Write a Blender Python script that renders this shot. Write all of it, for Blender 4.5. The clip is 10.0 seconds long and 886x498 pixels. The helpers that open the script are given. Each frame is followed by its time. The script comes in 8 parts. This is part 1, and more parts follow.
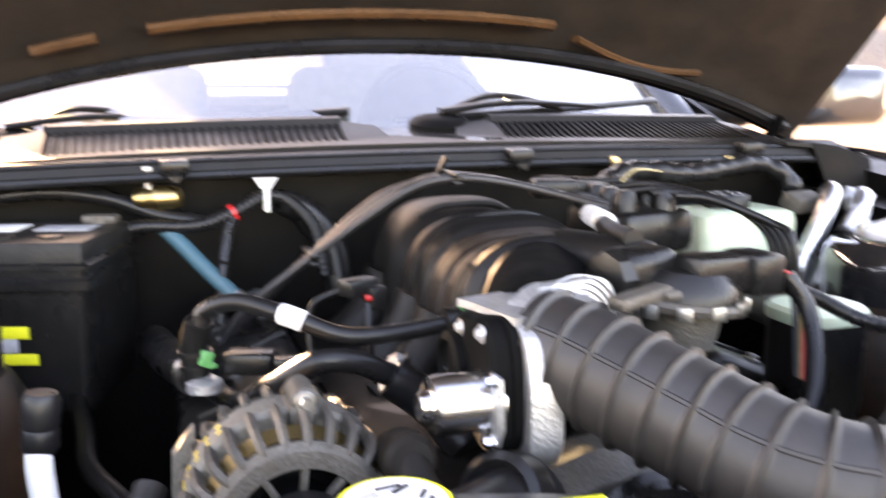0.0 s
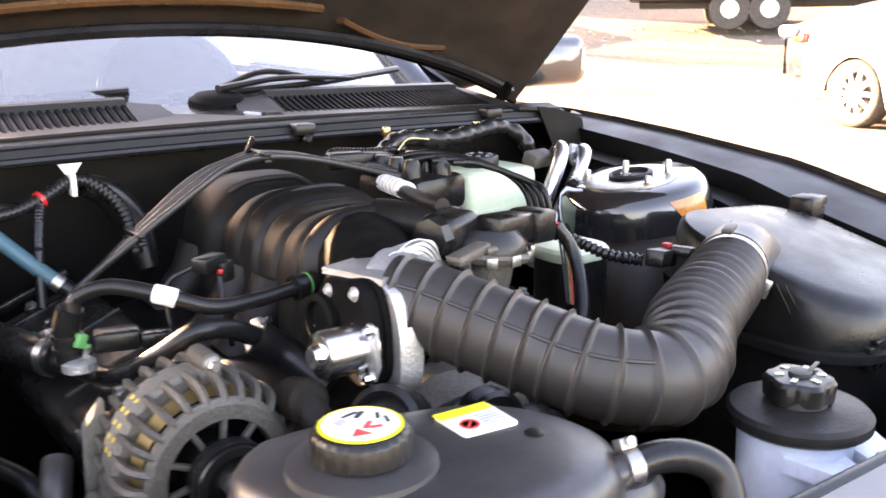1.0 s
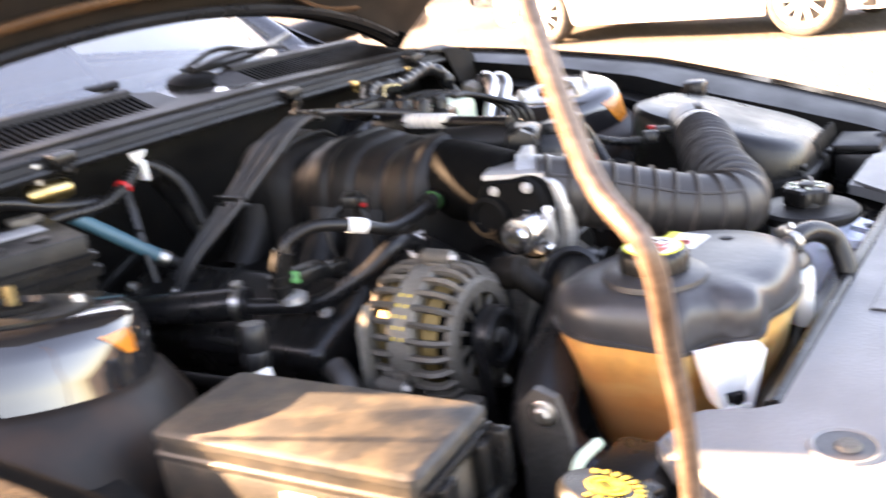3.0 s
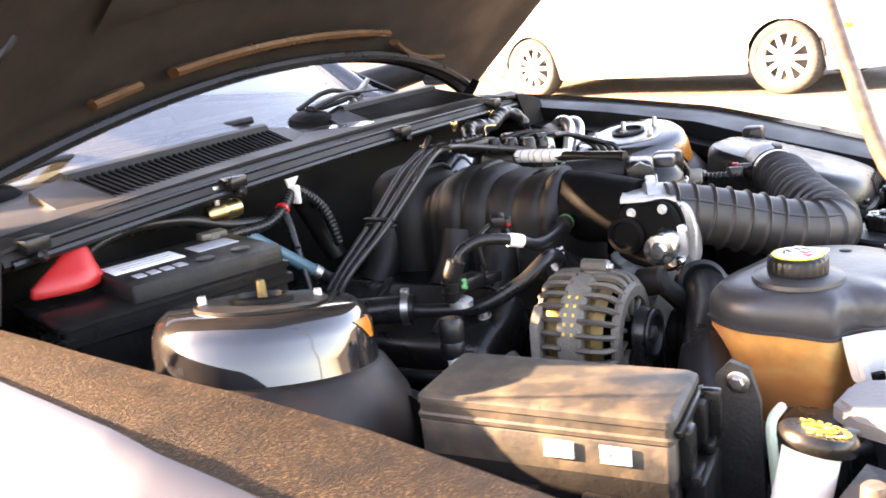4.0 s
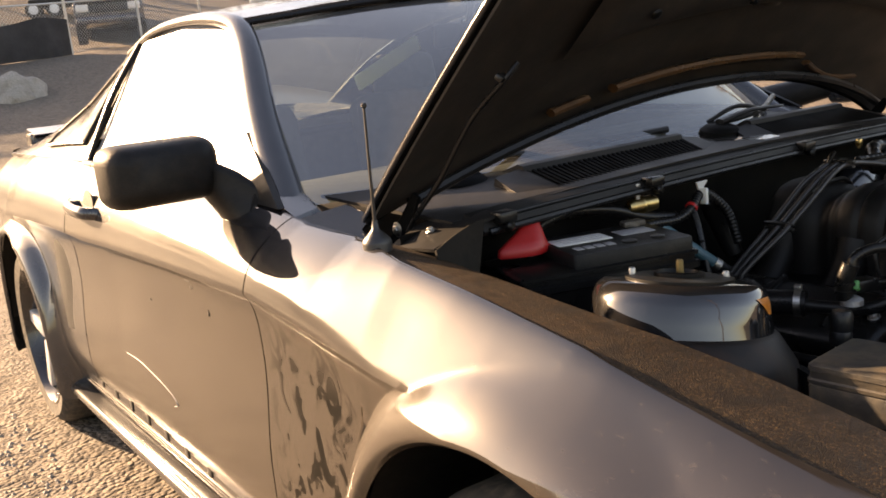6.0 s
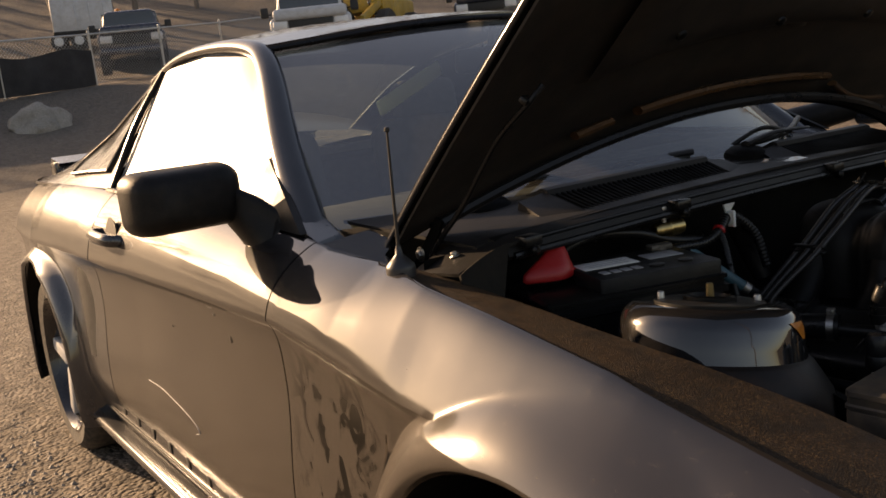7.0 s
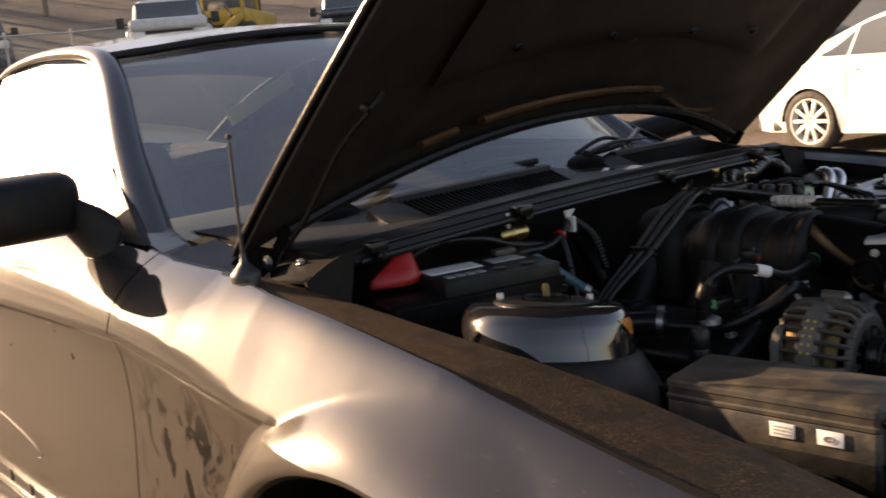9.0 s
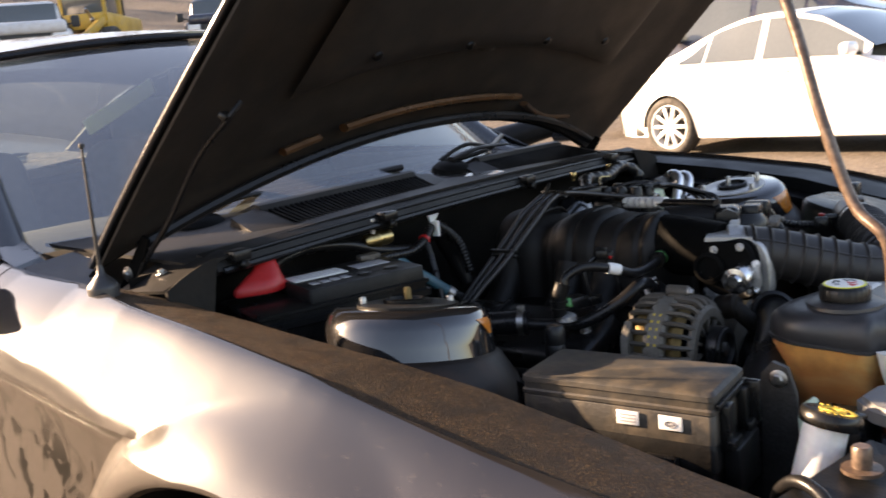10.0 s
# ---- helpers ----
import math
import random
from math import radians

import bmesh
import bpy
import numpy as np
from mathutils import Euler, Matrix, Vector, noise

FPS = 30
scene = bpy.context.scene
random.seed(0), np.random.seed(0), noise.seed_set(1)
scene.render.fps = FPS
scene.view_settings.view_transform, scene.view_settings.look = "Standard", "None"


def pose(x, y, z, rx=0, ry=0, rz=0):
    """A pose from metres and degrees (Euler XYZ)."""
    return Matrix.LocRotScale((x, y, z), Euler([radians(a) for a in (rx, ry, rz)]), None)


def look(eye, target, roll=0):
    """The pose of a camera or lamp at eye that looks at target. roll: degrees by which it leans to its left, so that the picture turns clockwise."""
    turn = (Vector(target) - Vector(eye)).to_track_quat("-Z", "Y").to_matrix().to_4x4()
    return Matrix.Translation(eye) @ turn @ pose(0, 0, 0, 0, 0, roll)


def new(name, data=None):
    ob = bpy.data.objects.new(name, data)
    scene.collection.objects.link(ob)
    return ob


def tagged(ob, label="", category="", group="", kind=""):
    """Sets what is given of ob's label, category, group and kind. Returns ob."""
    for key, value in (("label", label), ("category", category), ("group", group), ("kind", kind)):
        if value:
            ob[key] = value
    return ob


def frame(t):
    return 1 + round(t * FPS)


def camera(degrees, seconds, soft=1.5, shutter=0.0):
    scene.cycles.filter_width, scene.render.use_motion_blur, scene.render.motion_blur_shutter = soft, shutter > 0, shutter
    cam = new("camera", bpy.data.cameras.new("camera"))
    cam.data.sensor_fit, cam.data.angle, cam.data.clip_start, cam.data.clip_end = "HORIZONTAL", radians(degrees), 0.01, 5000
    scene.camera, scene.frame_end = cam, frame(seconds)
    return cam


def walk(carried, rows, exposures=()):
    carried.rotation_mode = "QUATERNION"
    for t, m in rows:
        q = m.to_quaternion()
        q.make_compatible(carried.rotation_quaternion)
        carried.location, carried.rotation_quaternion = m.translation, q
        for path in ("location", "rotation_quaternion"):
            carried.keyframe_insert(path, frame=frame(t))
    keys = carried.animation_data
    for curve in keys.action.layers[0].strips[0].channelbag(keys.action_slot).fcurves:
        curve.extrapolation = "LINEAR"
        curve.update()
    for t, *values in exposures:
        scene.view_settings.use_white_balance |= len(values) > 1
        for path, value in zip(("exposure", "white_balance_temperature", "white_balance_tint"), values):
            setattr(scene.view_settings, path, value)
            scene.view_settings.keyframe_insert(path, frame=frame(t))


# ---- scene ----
cam = camera(52.0, 10.0, soft=1.6, shutter=0.5)
PATH = [
    (0, (-0.313, -0.877, 1.029), (0.297, 0.994, 0.672), -0.4),
    (0.5, (-0.366, -0.91, 1.047), (0.581, 0.78, 0.549), 0.3),
    (1, (-0.491, -0.953, 1.083), (0.679, 0.597, 0.605), -0.7),
    (1.6, (-0.596, -0.929, 1.107), (0.631, 0.52, 0.477), -2.4),
    (2, (-0.699, -0.872, 1.106), (0.734, 0.312, 0.368), -4.2),
    (2.5, (-0.823, -0.824, 1.117), (0.743, 0.158, 0.354), -5.5),
    (3, (-0.985, -0.793, 1.12), (0.582, 0.292, 0.511), -7.6),
    (3.2, (-1.055, -0.789, 1.136), (0.479, 0.361, 0.566), -8.4),
    (4.3, (-1.308, -0.663, 1.152), (0.347, 0.341, 0.65), -5.8),
    (4.5, (-1.349, -0.671, 1.161), (0.288, 0.356, 0.644), -4.8),
    (5, (-1.437, -0.755, 1.177), (-0.057, 0.616, 0.714), -4.1),
    (5.5, (-1.479, -0.796, 1.172), (-0.259, 0.731, 0.748), -4.5),
    (6, (-1.488, -0.812, 1.183), (-0.385, 0.805, 0.772), -6.0),
    (7.5, (-1.477, -0.79, 1.177), (-0.396, 0.86, 0.844), -6.7),
    (8, (-1.469, -0.806, 1.178), (-0.336, 0.806, 0.838), -6.7),
    (8.5, (-1.47, -0.822, 1.174), (-0.272, 0.741, 0.825), -6.6),
    (9, (-1.469, -0.831, 1.165), (-0.161, 0.642, 0.815), -6.0),
    (9.5, (-1.464, -0.855, 1.179), (-0.069, 0.529, 0.805), -6.3),
    (10, (-1.471, -0.866, 1.164), (0.021, 0.414, 0.802), -6.0),
]
walk(cam, [(t, look(eye, target, roll)) for t, eye, target, roll in PATH],
     [(0.0, 4.65, 8900, 31), (1.0, 4.52, 8850, 31), (3.2, 4.4, 8600, 30), (4.5, 4.4, 8100, 27), (5.0, 3.9, 7500, 24), (5.5, 3.25, 8500, 24), (6.2, 1.75, 8900, 24), (7.4, 0.8, 8700, 24), (8.2, 0.85, 8700, 24), (8.8, 1.3, 8500, 24), (9.5, 2.0, 7600, 23), (10.0, 2.35, 7600, 23)])

# ---- world and sun ----
SUN_WAY = Vector((-0.3253, 0.8937, 0.3090)).normalized()
world = bpy.data.worlds.new("sky")
scene.world = world
world.use_nodes = True
wn = world.node_tree
sky = wn.nodes.new("ShaderNodeTexSky")
sky.sky_type, sky.sun_disc = "NISHITA", False
sky.sun_elevation = math.asin(SUN_WAY.z)
sky.sun_rotation = math.atan2(SUN_WAY.x, SUN_WAY.y)
sky.dust_density, sky.air_density = 1.6, 1.0
wn.links.new(sky.outputs[0], wn.nodes["Background"].inputs[0])
wn.nodes["Background"].inputs[1].default_value = 0.10
sun_data = bpy.data.lights.new("sun", "SUN")
sun_data.energy, sun_data.angle, sun_data.color = 5.0, radians(0.6), (1.0, 0.80, 0.55)
sun = new("sun", sun_data)
sun.matrix_basis = look((0, 0, 0), -SUN_WAY)


# ---- materials ----
def mat(name, col, rough=0.5, metal=0.0, var=0.25, scale=40.0, bump=0.0, coat=0.0, dust=0.0, dust_col=(0.25, 0.2, 0.14), trans=0.0, spec=0.5, wear=0.15, per=0.0, sss=0.0):
    m = bpy.data.materials.new(name)
    m.use_nodes = True
    nt = m.node_tree
    b = nt.nodes["Principled BSDF"]
    tc = nt.nodes.new("ShaderNodeTexCoord")

    def noisy(s, detail=4.0):
        n = nt.nodes.new("ShaderNodeTexNoise")
        n.inputs["Scale"].default_value, n.inputs["Detail"].default_value = s, detail
        nt.links.new(tc.outputs["Object"], n.inputs["Vector"])
        return n.outputs["Fac"]

    def ramp(fac, lo, hi, a=0.3, z=0.7):
        r = nt.nodes.new("ShaderNodeMapRange")
        r.inputs[1].default_value, r.inputs[2].default_value, r.inputs[3].default_value, r.inputs[4].default_value = a, z, lo, hi
        nt.links.new(fac, r.inputs[0])
        return r.outputs[0]

    def mix(fac, a, c, kind="MIX"):
        x = nt.nodes.new("ShaderNodeMix")
        x.data_type, x.blend_type = "RGBA", kind
        for k, v in ((0, fac), (6, a), (7, c)):
            if isinstance(v, (tuple, float, int)):
                x.inputs[k].default_value = (*v, 1) if isinstance(v, tuple) else v
            else:
                nt.links.new(v, x.inputs[k])
        return x.outputs[2]

    fine, broad = noisy(scale * 6), noisy(scale * 0.35, 6.0)
    c = mix(ramp(fine, 0, 1), tuple(v * (1 - var * 0.6) for v in col), tuple(min(1, v * (1 + var * 0.6)) for v in col))
    c = mix(ramp(broad, 0, 0.6), c, tuple(v * (1 - var) for v in col))
    if dust:
        c = mix(ramp(noisy(scale * 1.3, 8.0), 0, dust, 0.42, 0.75), c, dust_col)
    if per:
        oi = nt.nodes.new("ShaderNodeObjectInfo")
        c = mix(ramp(oi.outputs["Random"], 0, per, 0, 1), c, tuple(v * 0.5 for v in col))
    nt.links.new(c, b.inputs["Base Color"])
    nt.links.new(ramp(broad, max(0.02, rough - wear * 0.5), min(1, rough + wear)), b.inputs["Roughness"])
    b.inputs["Metallic"].default_value = metal
    b.inputs["Specular IOR Level"].default_value = spec
    b.inputs["Coat Weight"].default_value = coat
    b.inputs["Coat Roughness"].default_value = 0.04
    b.inputs["Transmission Weight"].default_value = trans
    if sss:
        b.inputs["Subsurface Weight"].default_value = sss
        b.inputs["Subsurface Radius"].default_value = (0.03, 0.015, 0.008)
    if bump:
        bp = nt.nodes.new("ShaderNodeBump")
        bp.inputs["Strength"].default_value, bp.inputs["Distance"].default_value = bump, 0.002
        nt.links.new(fine, bp.inputs["Height"])
        nt.links.new(bp.outputs[0], b.inputs["Normal"])
    return m


def glass(name, tint, gloss=0.02, film=0.0, ior=2.0):
    m = bpy.data.materials.new(name)
    m.use_nodes = True
    nt = m.node_tree
    nt.nodes.remove(nt.nodes["Principled BSDF"])
    tr, gl = nt.nodes.new("ShaderNodeBsdfTransparent"), nt.nodes.new("ShaderNodeBsdfGlossy")
    fr, mx = nt.nodes.new("ShaderNodeFresnel"), nt.nodes.new("ShaderNodeMixShader")
    tr.inputs[0].default_value = (*tint, 1)
    gl.inputs["Roughness"].default_value = gloss
    fr.inputs[0].default_value = ior
    nt.links.new(fr.outputs[0], mx.inputs[0])
    nt.links.new(tr.outputs[0], mx.inputs[1])
    nt.links.new(gl.outputs[0], mx.inputs[2])
    last = mx.outputs[0]
    if film:
        dif, trl, ad, mf = nt.nodes.new("ShaderNodeBsdfDiffuse"), nt.nodes.new("ShaderNodeBsdfTranslucent"), nt.nodes.new("ShaderNodeMixShader"), nt.nodes.new("ShaderNodeMixShader")
        tc, nz, mr = nt.nodes.new("ShaderNodeTexCoord"), nt.nodes.new("ShaderNodeTexNoise"), nt.nodes.new("ShaderNodeMapRange")
        dif.inputs[0].default_value = trl.inputs[0].default_value = (0.75, 0.77, 0.78, 1)
        nz.inputs["Scale"].default_value, nz.inputs["Detail"].default_value = 5.0, 6.0
        mr.inputs[3].default_value, mr.inputs[4].default_value = film * 0.6, film * 1.4
        nt.links.new(tc.outputs["Object"], nz.inputs["Vector"])
        nt.links.new(nz.outputs["Fac"], mr.inputs[0])
        nt.links.new(dif.outputs[0], ad.inputs[1])
        nt.links.new(trl.outputs[0], ad.inputs[2])
        nt.links.new(mr.outputs[0], mf.inputs[0])
        nt.links.new(last, mf.inputs[1])
        nt.links.new(ad.outputs[0], mf.inputs[2])
        last = mf.outputs[0]
    nt.links.new(last, nt.nodes["Material Output"].inputs[0])
    return m


PAINT = mat("grey_metallic_paint", (0.024, 0.025, 0.029), 0.5, 0.05, 0.2, 30, 0, coat=1.0, dust=0.15, dust_col=(0.07, 0.06, 0.05), spec=0.04)
PAINT.node_tree.nodes["Principled BSDF"].inputs["Coat IOR"].default_value = 1.8
PAINT.node_tree.nodes["Principled BSDF"].inputs["Coat Roughness"].default_value = 0.14


def smeared(m, col, lo, hi, sx, amount, twist=0.3):
    """Dark scuffs and wiped streaks over a painted panel."""
    nt = m.node_tree
    b = nt.nodes["Principled BSDF"]
    old = b.inputs["Base Color"].links[0].from_socket
    tc, mp, n = nt.nodes.new("ShaderNodeTexCoord"), nt.nodes.new("ShaderNodeMapping"), nt.nodes.new("ShaderNodeTexNoise")
    mp.inputs["Scale"].default_value = sx
    n.inputs["Scale"].default_value, n.inputs["Detail"].default_value, n.inputs["Distortion"].default_value = 3.0, 8.0, twist
    r, x = nt.nodes.new("ShaderNodeMapRange"), nt.nodes.new("ShaderNodeMix")
    r.inputs[1].default_value, r.inputs[2].default_value, r.inputs[4].default_value = lo, hi, amount
    x.data_type = "RGBA"
    x.inputs[7].default_value = (*col, 1)
    nt.links.new(tc.outputs["Object"], mp.inputs[0])
    nt.links.new(mp.outputs[0], n.inputs["Vector"])
    nt.links.new(n.outputs["Fac"], r.inputs[0])
    nt.links.new(r.outputs[0], x.inputs[0])
    nt.links.new(old, x.inputs[6])
    nt.links.new(x.outputs[2], b.inputs["Base Color"])
    return m


PAINT_DIRTY = mat("dusty_grey_paint", (0.011, 0.011, 0.013), 0.5, 0.05, 0.25, 10, 0, coat=1.0, dust=0.25, dust_col=(0.045, 0.039, 0.032), spec=0.04)
PAINT_DIRTY.node_tree.nodes["Principled BSDF"].inputs["Coat IOR"].default_value = 1.8
PAINT_DIRTY.node_tree.nodes["Principled BSDF"].inputs["Coat Roughness"].default_value = 0.03
smeared(PAINT_DIRTY, (0.006, 0.005, 0.004), 0.55, 0.80, (1.2, 2.6, 1.4), 0.5)
smeared(PAINT_DIRTY, (0.20, 0.17, 0.13), 0.60, 0.76, (30.0, 14.0, 34.0), 0.14)
FLANGE = mat("dirty_fender_flange", (0.026, 0.016, 0.009), 0.5, 0.0, 0.6, 90, 1.0, dust=0.6, dust_col=(0.018, 0.010, 0.006), spec=0.22)
smeared(FLANGE, (0.105, 0.064, 0.030), 0.52, 0.66, (130.0, 130.0, 130.0), 1.0)
smeared(FLANGE, (0.014, 0.010, 0.007), 0.50, 0.62, (9.0, 9.0, 9.0), 0.7)
# Orange-brown base paints in the sunlit ground mirrored by the hood ribs.
WARMRIB = mat("warm_reflection_rib", (0.12, 0.058, 0.025), 0.28, 0.2, 0.4, 20, 0, coat=0.6, dust=0.4, dust_col=(0.03, 0.018, 0.012))


def smudged(m, col, lo, hi, sx, y_span, z_span):
    """Black rubbed-in dirt that dulls the clear coat, on one stretch of a panel."""
    nt = m.node_tree
    b = nt.nodes["Principled BSDF"]
    old = b.inputs["Base Color"].links[0].from_socket
    tc, mp, n, sp, x = (nt.nodes.new("ShaderNode" + k) for k in ("TexCoord", "Mapping", "TexNoise", "SeparateXYZ", "Mix"))
    mp.inputs["Scale"].default_value = sx
    n.inputs["Scale"].default_value, n.inputs["Detail"].default_value, n.inputs["Distortion"].default_value = 3.0, 9.0, 1.6
    nt.links.new(tc.outputs["Object"], mp.inputs[0])
    nt.links.new(mp.outputs[0], n.inputs["Vector"])
    nt.links.new(tc.outputs["Object"], sp.inputs[0])
    parts = []
    for sock, a, z in ((n.outputs["Fac"], lo, hi), (sp.outputs[1], y_span[0], y_span[1]), (sp.outputs[1], y_span[3], y_span[2]), (sp.outputs[2], z_span[0], z_span[1]), (sp.outputs[2], z_span[3], z_span[2])):
        r = nt.nodes.new("ShaderNodeMapRange")
        r.inputs[1].default_value, r.inputs[2].default_value = a, z
        nt.links.new(sock, r.inputs[0])
        parts.append(r.outputs[0])
    mask = parts[0]
    for p in parts[1:]:
        q = nt.nodes.new("ShaderNodeMath")
        q.operation = "MULTIPLY"
        nt.links.new(mask, q.inputs[0])
        nt.links.new(p, q.inputs[1])
        mask = q.outputs[0]
    x.data_type = "RGBA"
    x.inputs[7].default_value = (*col, 1)
    nt.links.new(mask, x.inputs[0])
    nt.links.new(old, x.inputs[6])
    nt.links.new(x.outputs[2], b.inputs["Base Color"])
    keep = nt.nodes.new("ShaderNodeMapRange")
    keep.inputs[3].default_value, keep.inputs[4].default_value = 1.0, 0.1
    nt.links.new(mask, keep.inputs[0])
    nt.links.new(keep.outputs[0], b.inputs["Coat Weight"])


def road_dust(m, col, z0, z1, amount, rough):
    """Dull brown road film below the body crease: more colour, less shine."""
    nt = m.node_tree
    b = nt.nodes["Principled BSDF"]
    old = b.inputs["Base Color"].links[0].from_socket
    tc, sp, n, ad, r, q, x, cr = (nt.nodes.new("ShaderNode" + k) for k in ("TexCoord", "SeparateXYZ", "TexNoise", "Math", "MapRange", "Math", "Mix", "MapRange"))
    n.inputs["Scale"].default_value, n.inputs["Detail"].default_value = 7.0, 7.0
    nt.links.new(tc.outputs["Object"], sp.inputs[0])
    nt.links.new(tc.outputs["Object"], n.inputs["Vector"])
    ad.operation, q.operation = "MULTIPLY_ADD", "MULTIPLY"
    ad.inputs[1].default_value = 0.10
    nt.links.new(n.outputs["Fac"], ad.inputs[0])
    nt.links.new(sp.outputs[2], ad.inputs[2])
    r.inputs[1].default_value, r.inputs[2].default_value = z1 + 0.05, z0 + 0.05
    nt.links.new(ad.outputs[0], r.inputs[0])
    q.inputs[1].default_value = amount
    nt.links.new(r.outputs[0], q.inputs[0])
    x.data_type = "RGBA"
    x.inputs[7].default_value = (*col, 1)
    nt.links.new(q.outputs[0], x.inputs[0])
    nt.links.new(old, x.inputs[6])
    nt.links.new(x.outputs[2], b.inputs["Base Color"])
    cr.inputs[3].default_value, cr.inputs[4].default_value = b.inputs["Coat Roughness"].default_value, rough
    nt.links.new(r.outputs[0], cr.inputs[0])
    nt.links.new(cr.outputs[0], b.inputs["Coat Roughness"])


road_dust(PAINT_DIRTY, (0.060, 0.043, 0.028), 0.76, 0.86, 0.45, 0.17)
smudged(PAINT_DIRTY, (0.004, 0.0035, 0.003), 0.50, 0.58, (3.0, 5.0, 4.0), (0.24, 0.36, 0.56, 0.64), (0.34, 0.44, 0.68, 0.80))
BAY = mat("bay_black_paint", (0.004, 0.0038, 0.0036), 0.40, 0.0, 0.4, 25, 0.05, coat=0.08, dust=0.25, dust_col=(0.016, 0.012, 0.009), spec=0.16)
GRIME = mat("grimy_inner_panel", (0.007, 0.006, 0.005), 0.6, 0.0, 0.5, 14, 0.3, dust=0.5, dust_col=(0.022, 0.015, 0.010), spec=0.15)
GLOSS_BLACK = mat("gloss_black_paint", (0.012, 0.012, 0.013), 0.10, 0.0, 0.3, 20, 0, coat=1.0, dust=0.10, dust_col=(0.06, 0.045, 0.035))
HOODSKIN = mat("hood_underside", (0.019, 0.015, 0.012), 0.5, 0.0, 0.4, 15, 0.1, dust=0.4, dust_col=(0.048, 0.034, 0.024))
GEARBLACK = mat("gear_cover_plastic", (0.004, 0.004, 0.004), 0.6, 0.0, 0.3, 40, 0.1, spec=0.05)
SKIRT = mat("rust_stained_skirt", (0.012, 0.008, 0.006), 0.38, 0.0, 0.5, 10, 0.2, dust=0.7, dust_col=(0.060, 0.027, 0.012), spec=0.3)
ORANGE_PATCH = mat("orange_side_patch", (0.70, 0.21, 0.02), 0.3, 0.0, 0.5, 30, 0.2, coat=0.4, dust=0.4, dust_col=(0.10, 0.03, 0.012))
PLASTIC = mat("black_plastic", (0.007, 0.007, 0.007), 0.27, 0.0, 0.35, 40, 0.12, dust=0.2, dust_col=(0.030, 0.025, 0.021), spec=0.32)
MATTE = mat("matte_black_plastic", (0.009, 0.009, 0.009), 0.42, 0.0, 0.35, 40, 0.25, dust=0.3, dust_col=(0.030, 0.024, 0.019), spec=0.22)
MANIFOLD = mat("manifold_plastic", (0.006, 0.0058, 0.0057), 0.46, 0.0, 0.4, 14, 0.2, dust=0.45, dust_col=(0.020, 0.016, 0.014), spec=0.26)
RUBBER = mat("black_rubber", (0.008, 0.008, 0.0085), 0.28, 0.0, 0.3, 50, 0.1, dust=0.2, dust_col=(0.030, 0.025, 0.022), spec=0.30)
WIRE = mat("plug_wire_sleeve", (0.024, 0.023, 0.024), 0.34, 0.0, 0.3, 60, 0.1, dust=0.3, dust_col=(0.05, 0.042, 0.036))
DUCT = mat("intake_duct_rubber", (0.020, 0.0180, 0.0170), 0.42, 0.0, 0.25, 30, 0.1, dust=0.3, dust_col=(0.045, 0.034, 0.027))
COWL = mat("dusty_cowl_plastic", (0.0075, 0.0072, 0.0072), 0.48, 0.0, 0.3, 18, 0.15, dust=0.35, dust_col=(0.020, 0.016, 0.014), spec=0.26)
COVER = mat("grey_cover_plastic", (0.145, 0.147, 0.150), 0.42, 0.0, 0.12, 40, 0.3, dust=0.2, dust_col=(0.16, 0.15, 0.135))
TANKTOP = mat("tank_top_plastic", (0.026, 0.026, 0.028), 0.32, 0.0, 0.25, 20, 0.12, dust=0.2, dust_col=(0.065, 0.055, 0.048))
COOLANT = mat("stained_coolant_plastic", (0.62, 0.30, 0.09), 0.36, 0.0, 0.35, 9, 0.1, dust=0.55, dust_col=(0.40, 0.12, 0.035), sss=0.35)
smeared(COOLANT, (0.62, 0.44, 0.19), 0.45, 0.60, (3.0, 3.0, 7.0), 0.8)
def tide(m, col, z0, z1):
    """Deeper stain below the old fluid level."""
    nt = m.node_tree
    b = nt.nodes["Principled BSDF"]
    old = b.inputs["Base Color"].links[0].from_socket
    tc, sp, n, ad, r, x = (nt.nodes.new("ShaderNode" + k) for k in ("TexCoord", "SeparateXYZ", "TexNoise", "Math", "MapRange", "Mix"))
    n.inputs["Scale"].default_value = 14.0
    nt.links.new(tc.outputs["Object"], sp.inputs[0])
    nt.links.new(tc.outputs["Object"], n.inputs["Vector"])
    ad.operation = "MULTIPLY_ADD"
    ad.inputs[1].default_value = 0.06
    nt.links.new(n.outputs["Fac"], ad.inputs[0])
    nt.links.new(sp.outputs[2], ad.inputs[2])
    r.inputs[1].default_value, r.inputs[2].default_value = z1 + 0.03, z0 + 0.03
    r.inputs[4].default_value = 0.85
    nt.links.new(ad.outputs[0], r.inputs[0])
    x.data_type = "RGBA"
    x.inputs[7].default_value = (*col, 1)
    nt.links.new(r.outputs[0], x.inputs[0])
    nt.links.new(old, x.inputs[6])
    nt.links.new(x.outputs[2], b.inputs["Base Color"])


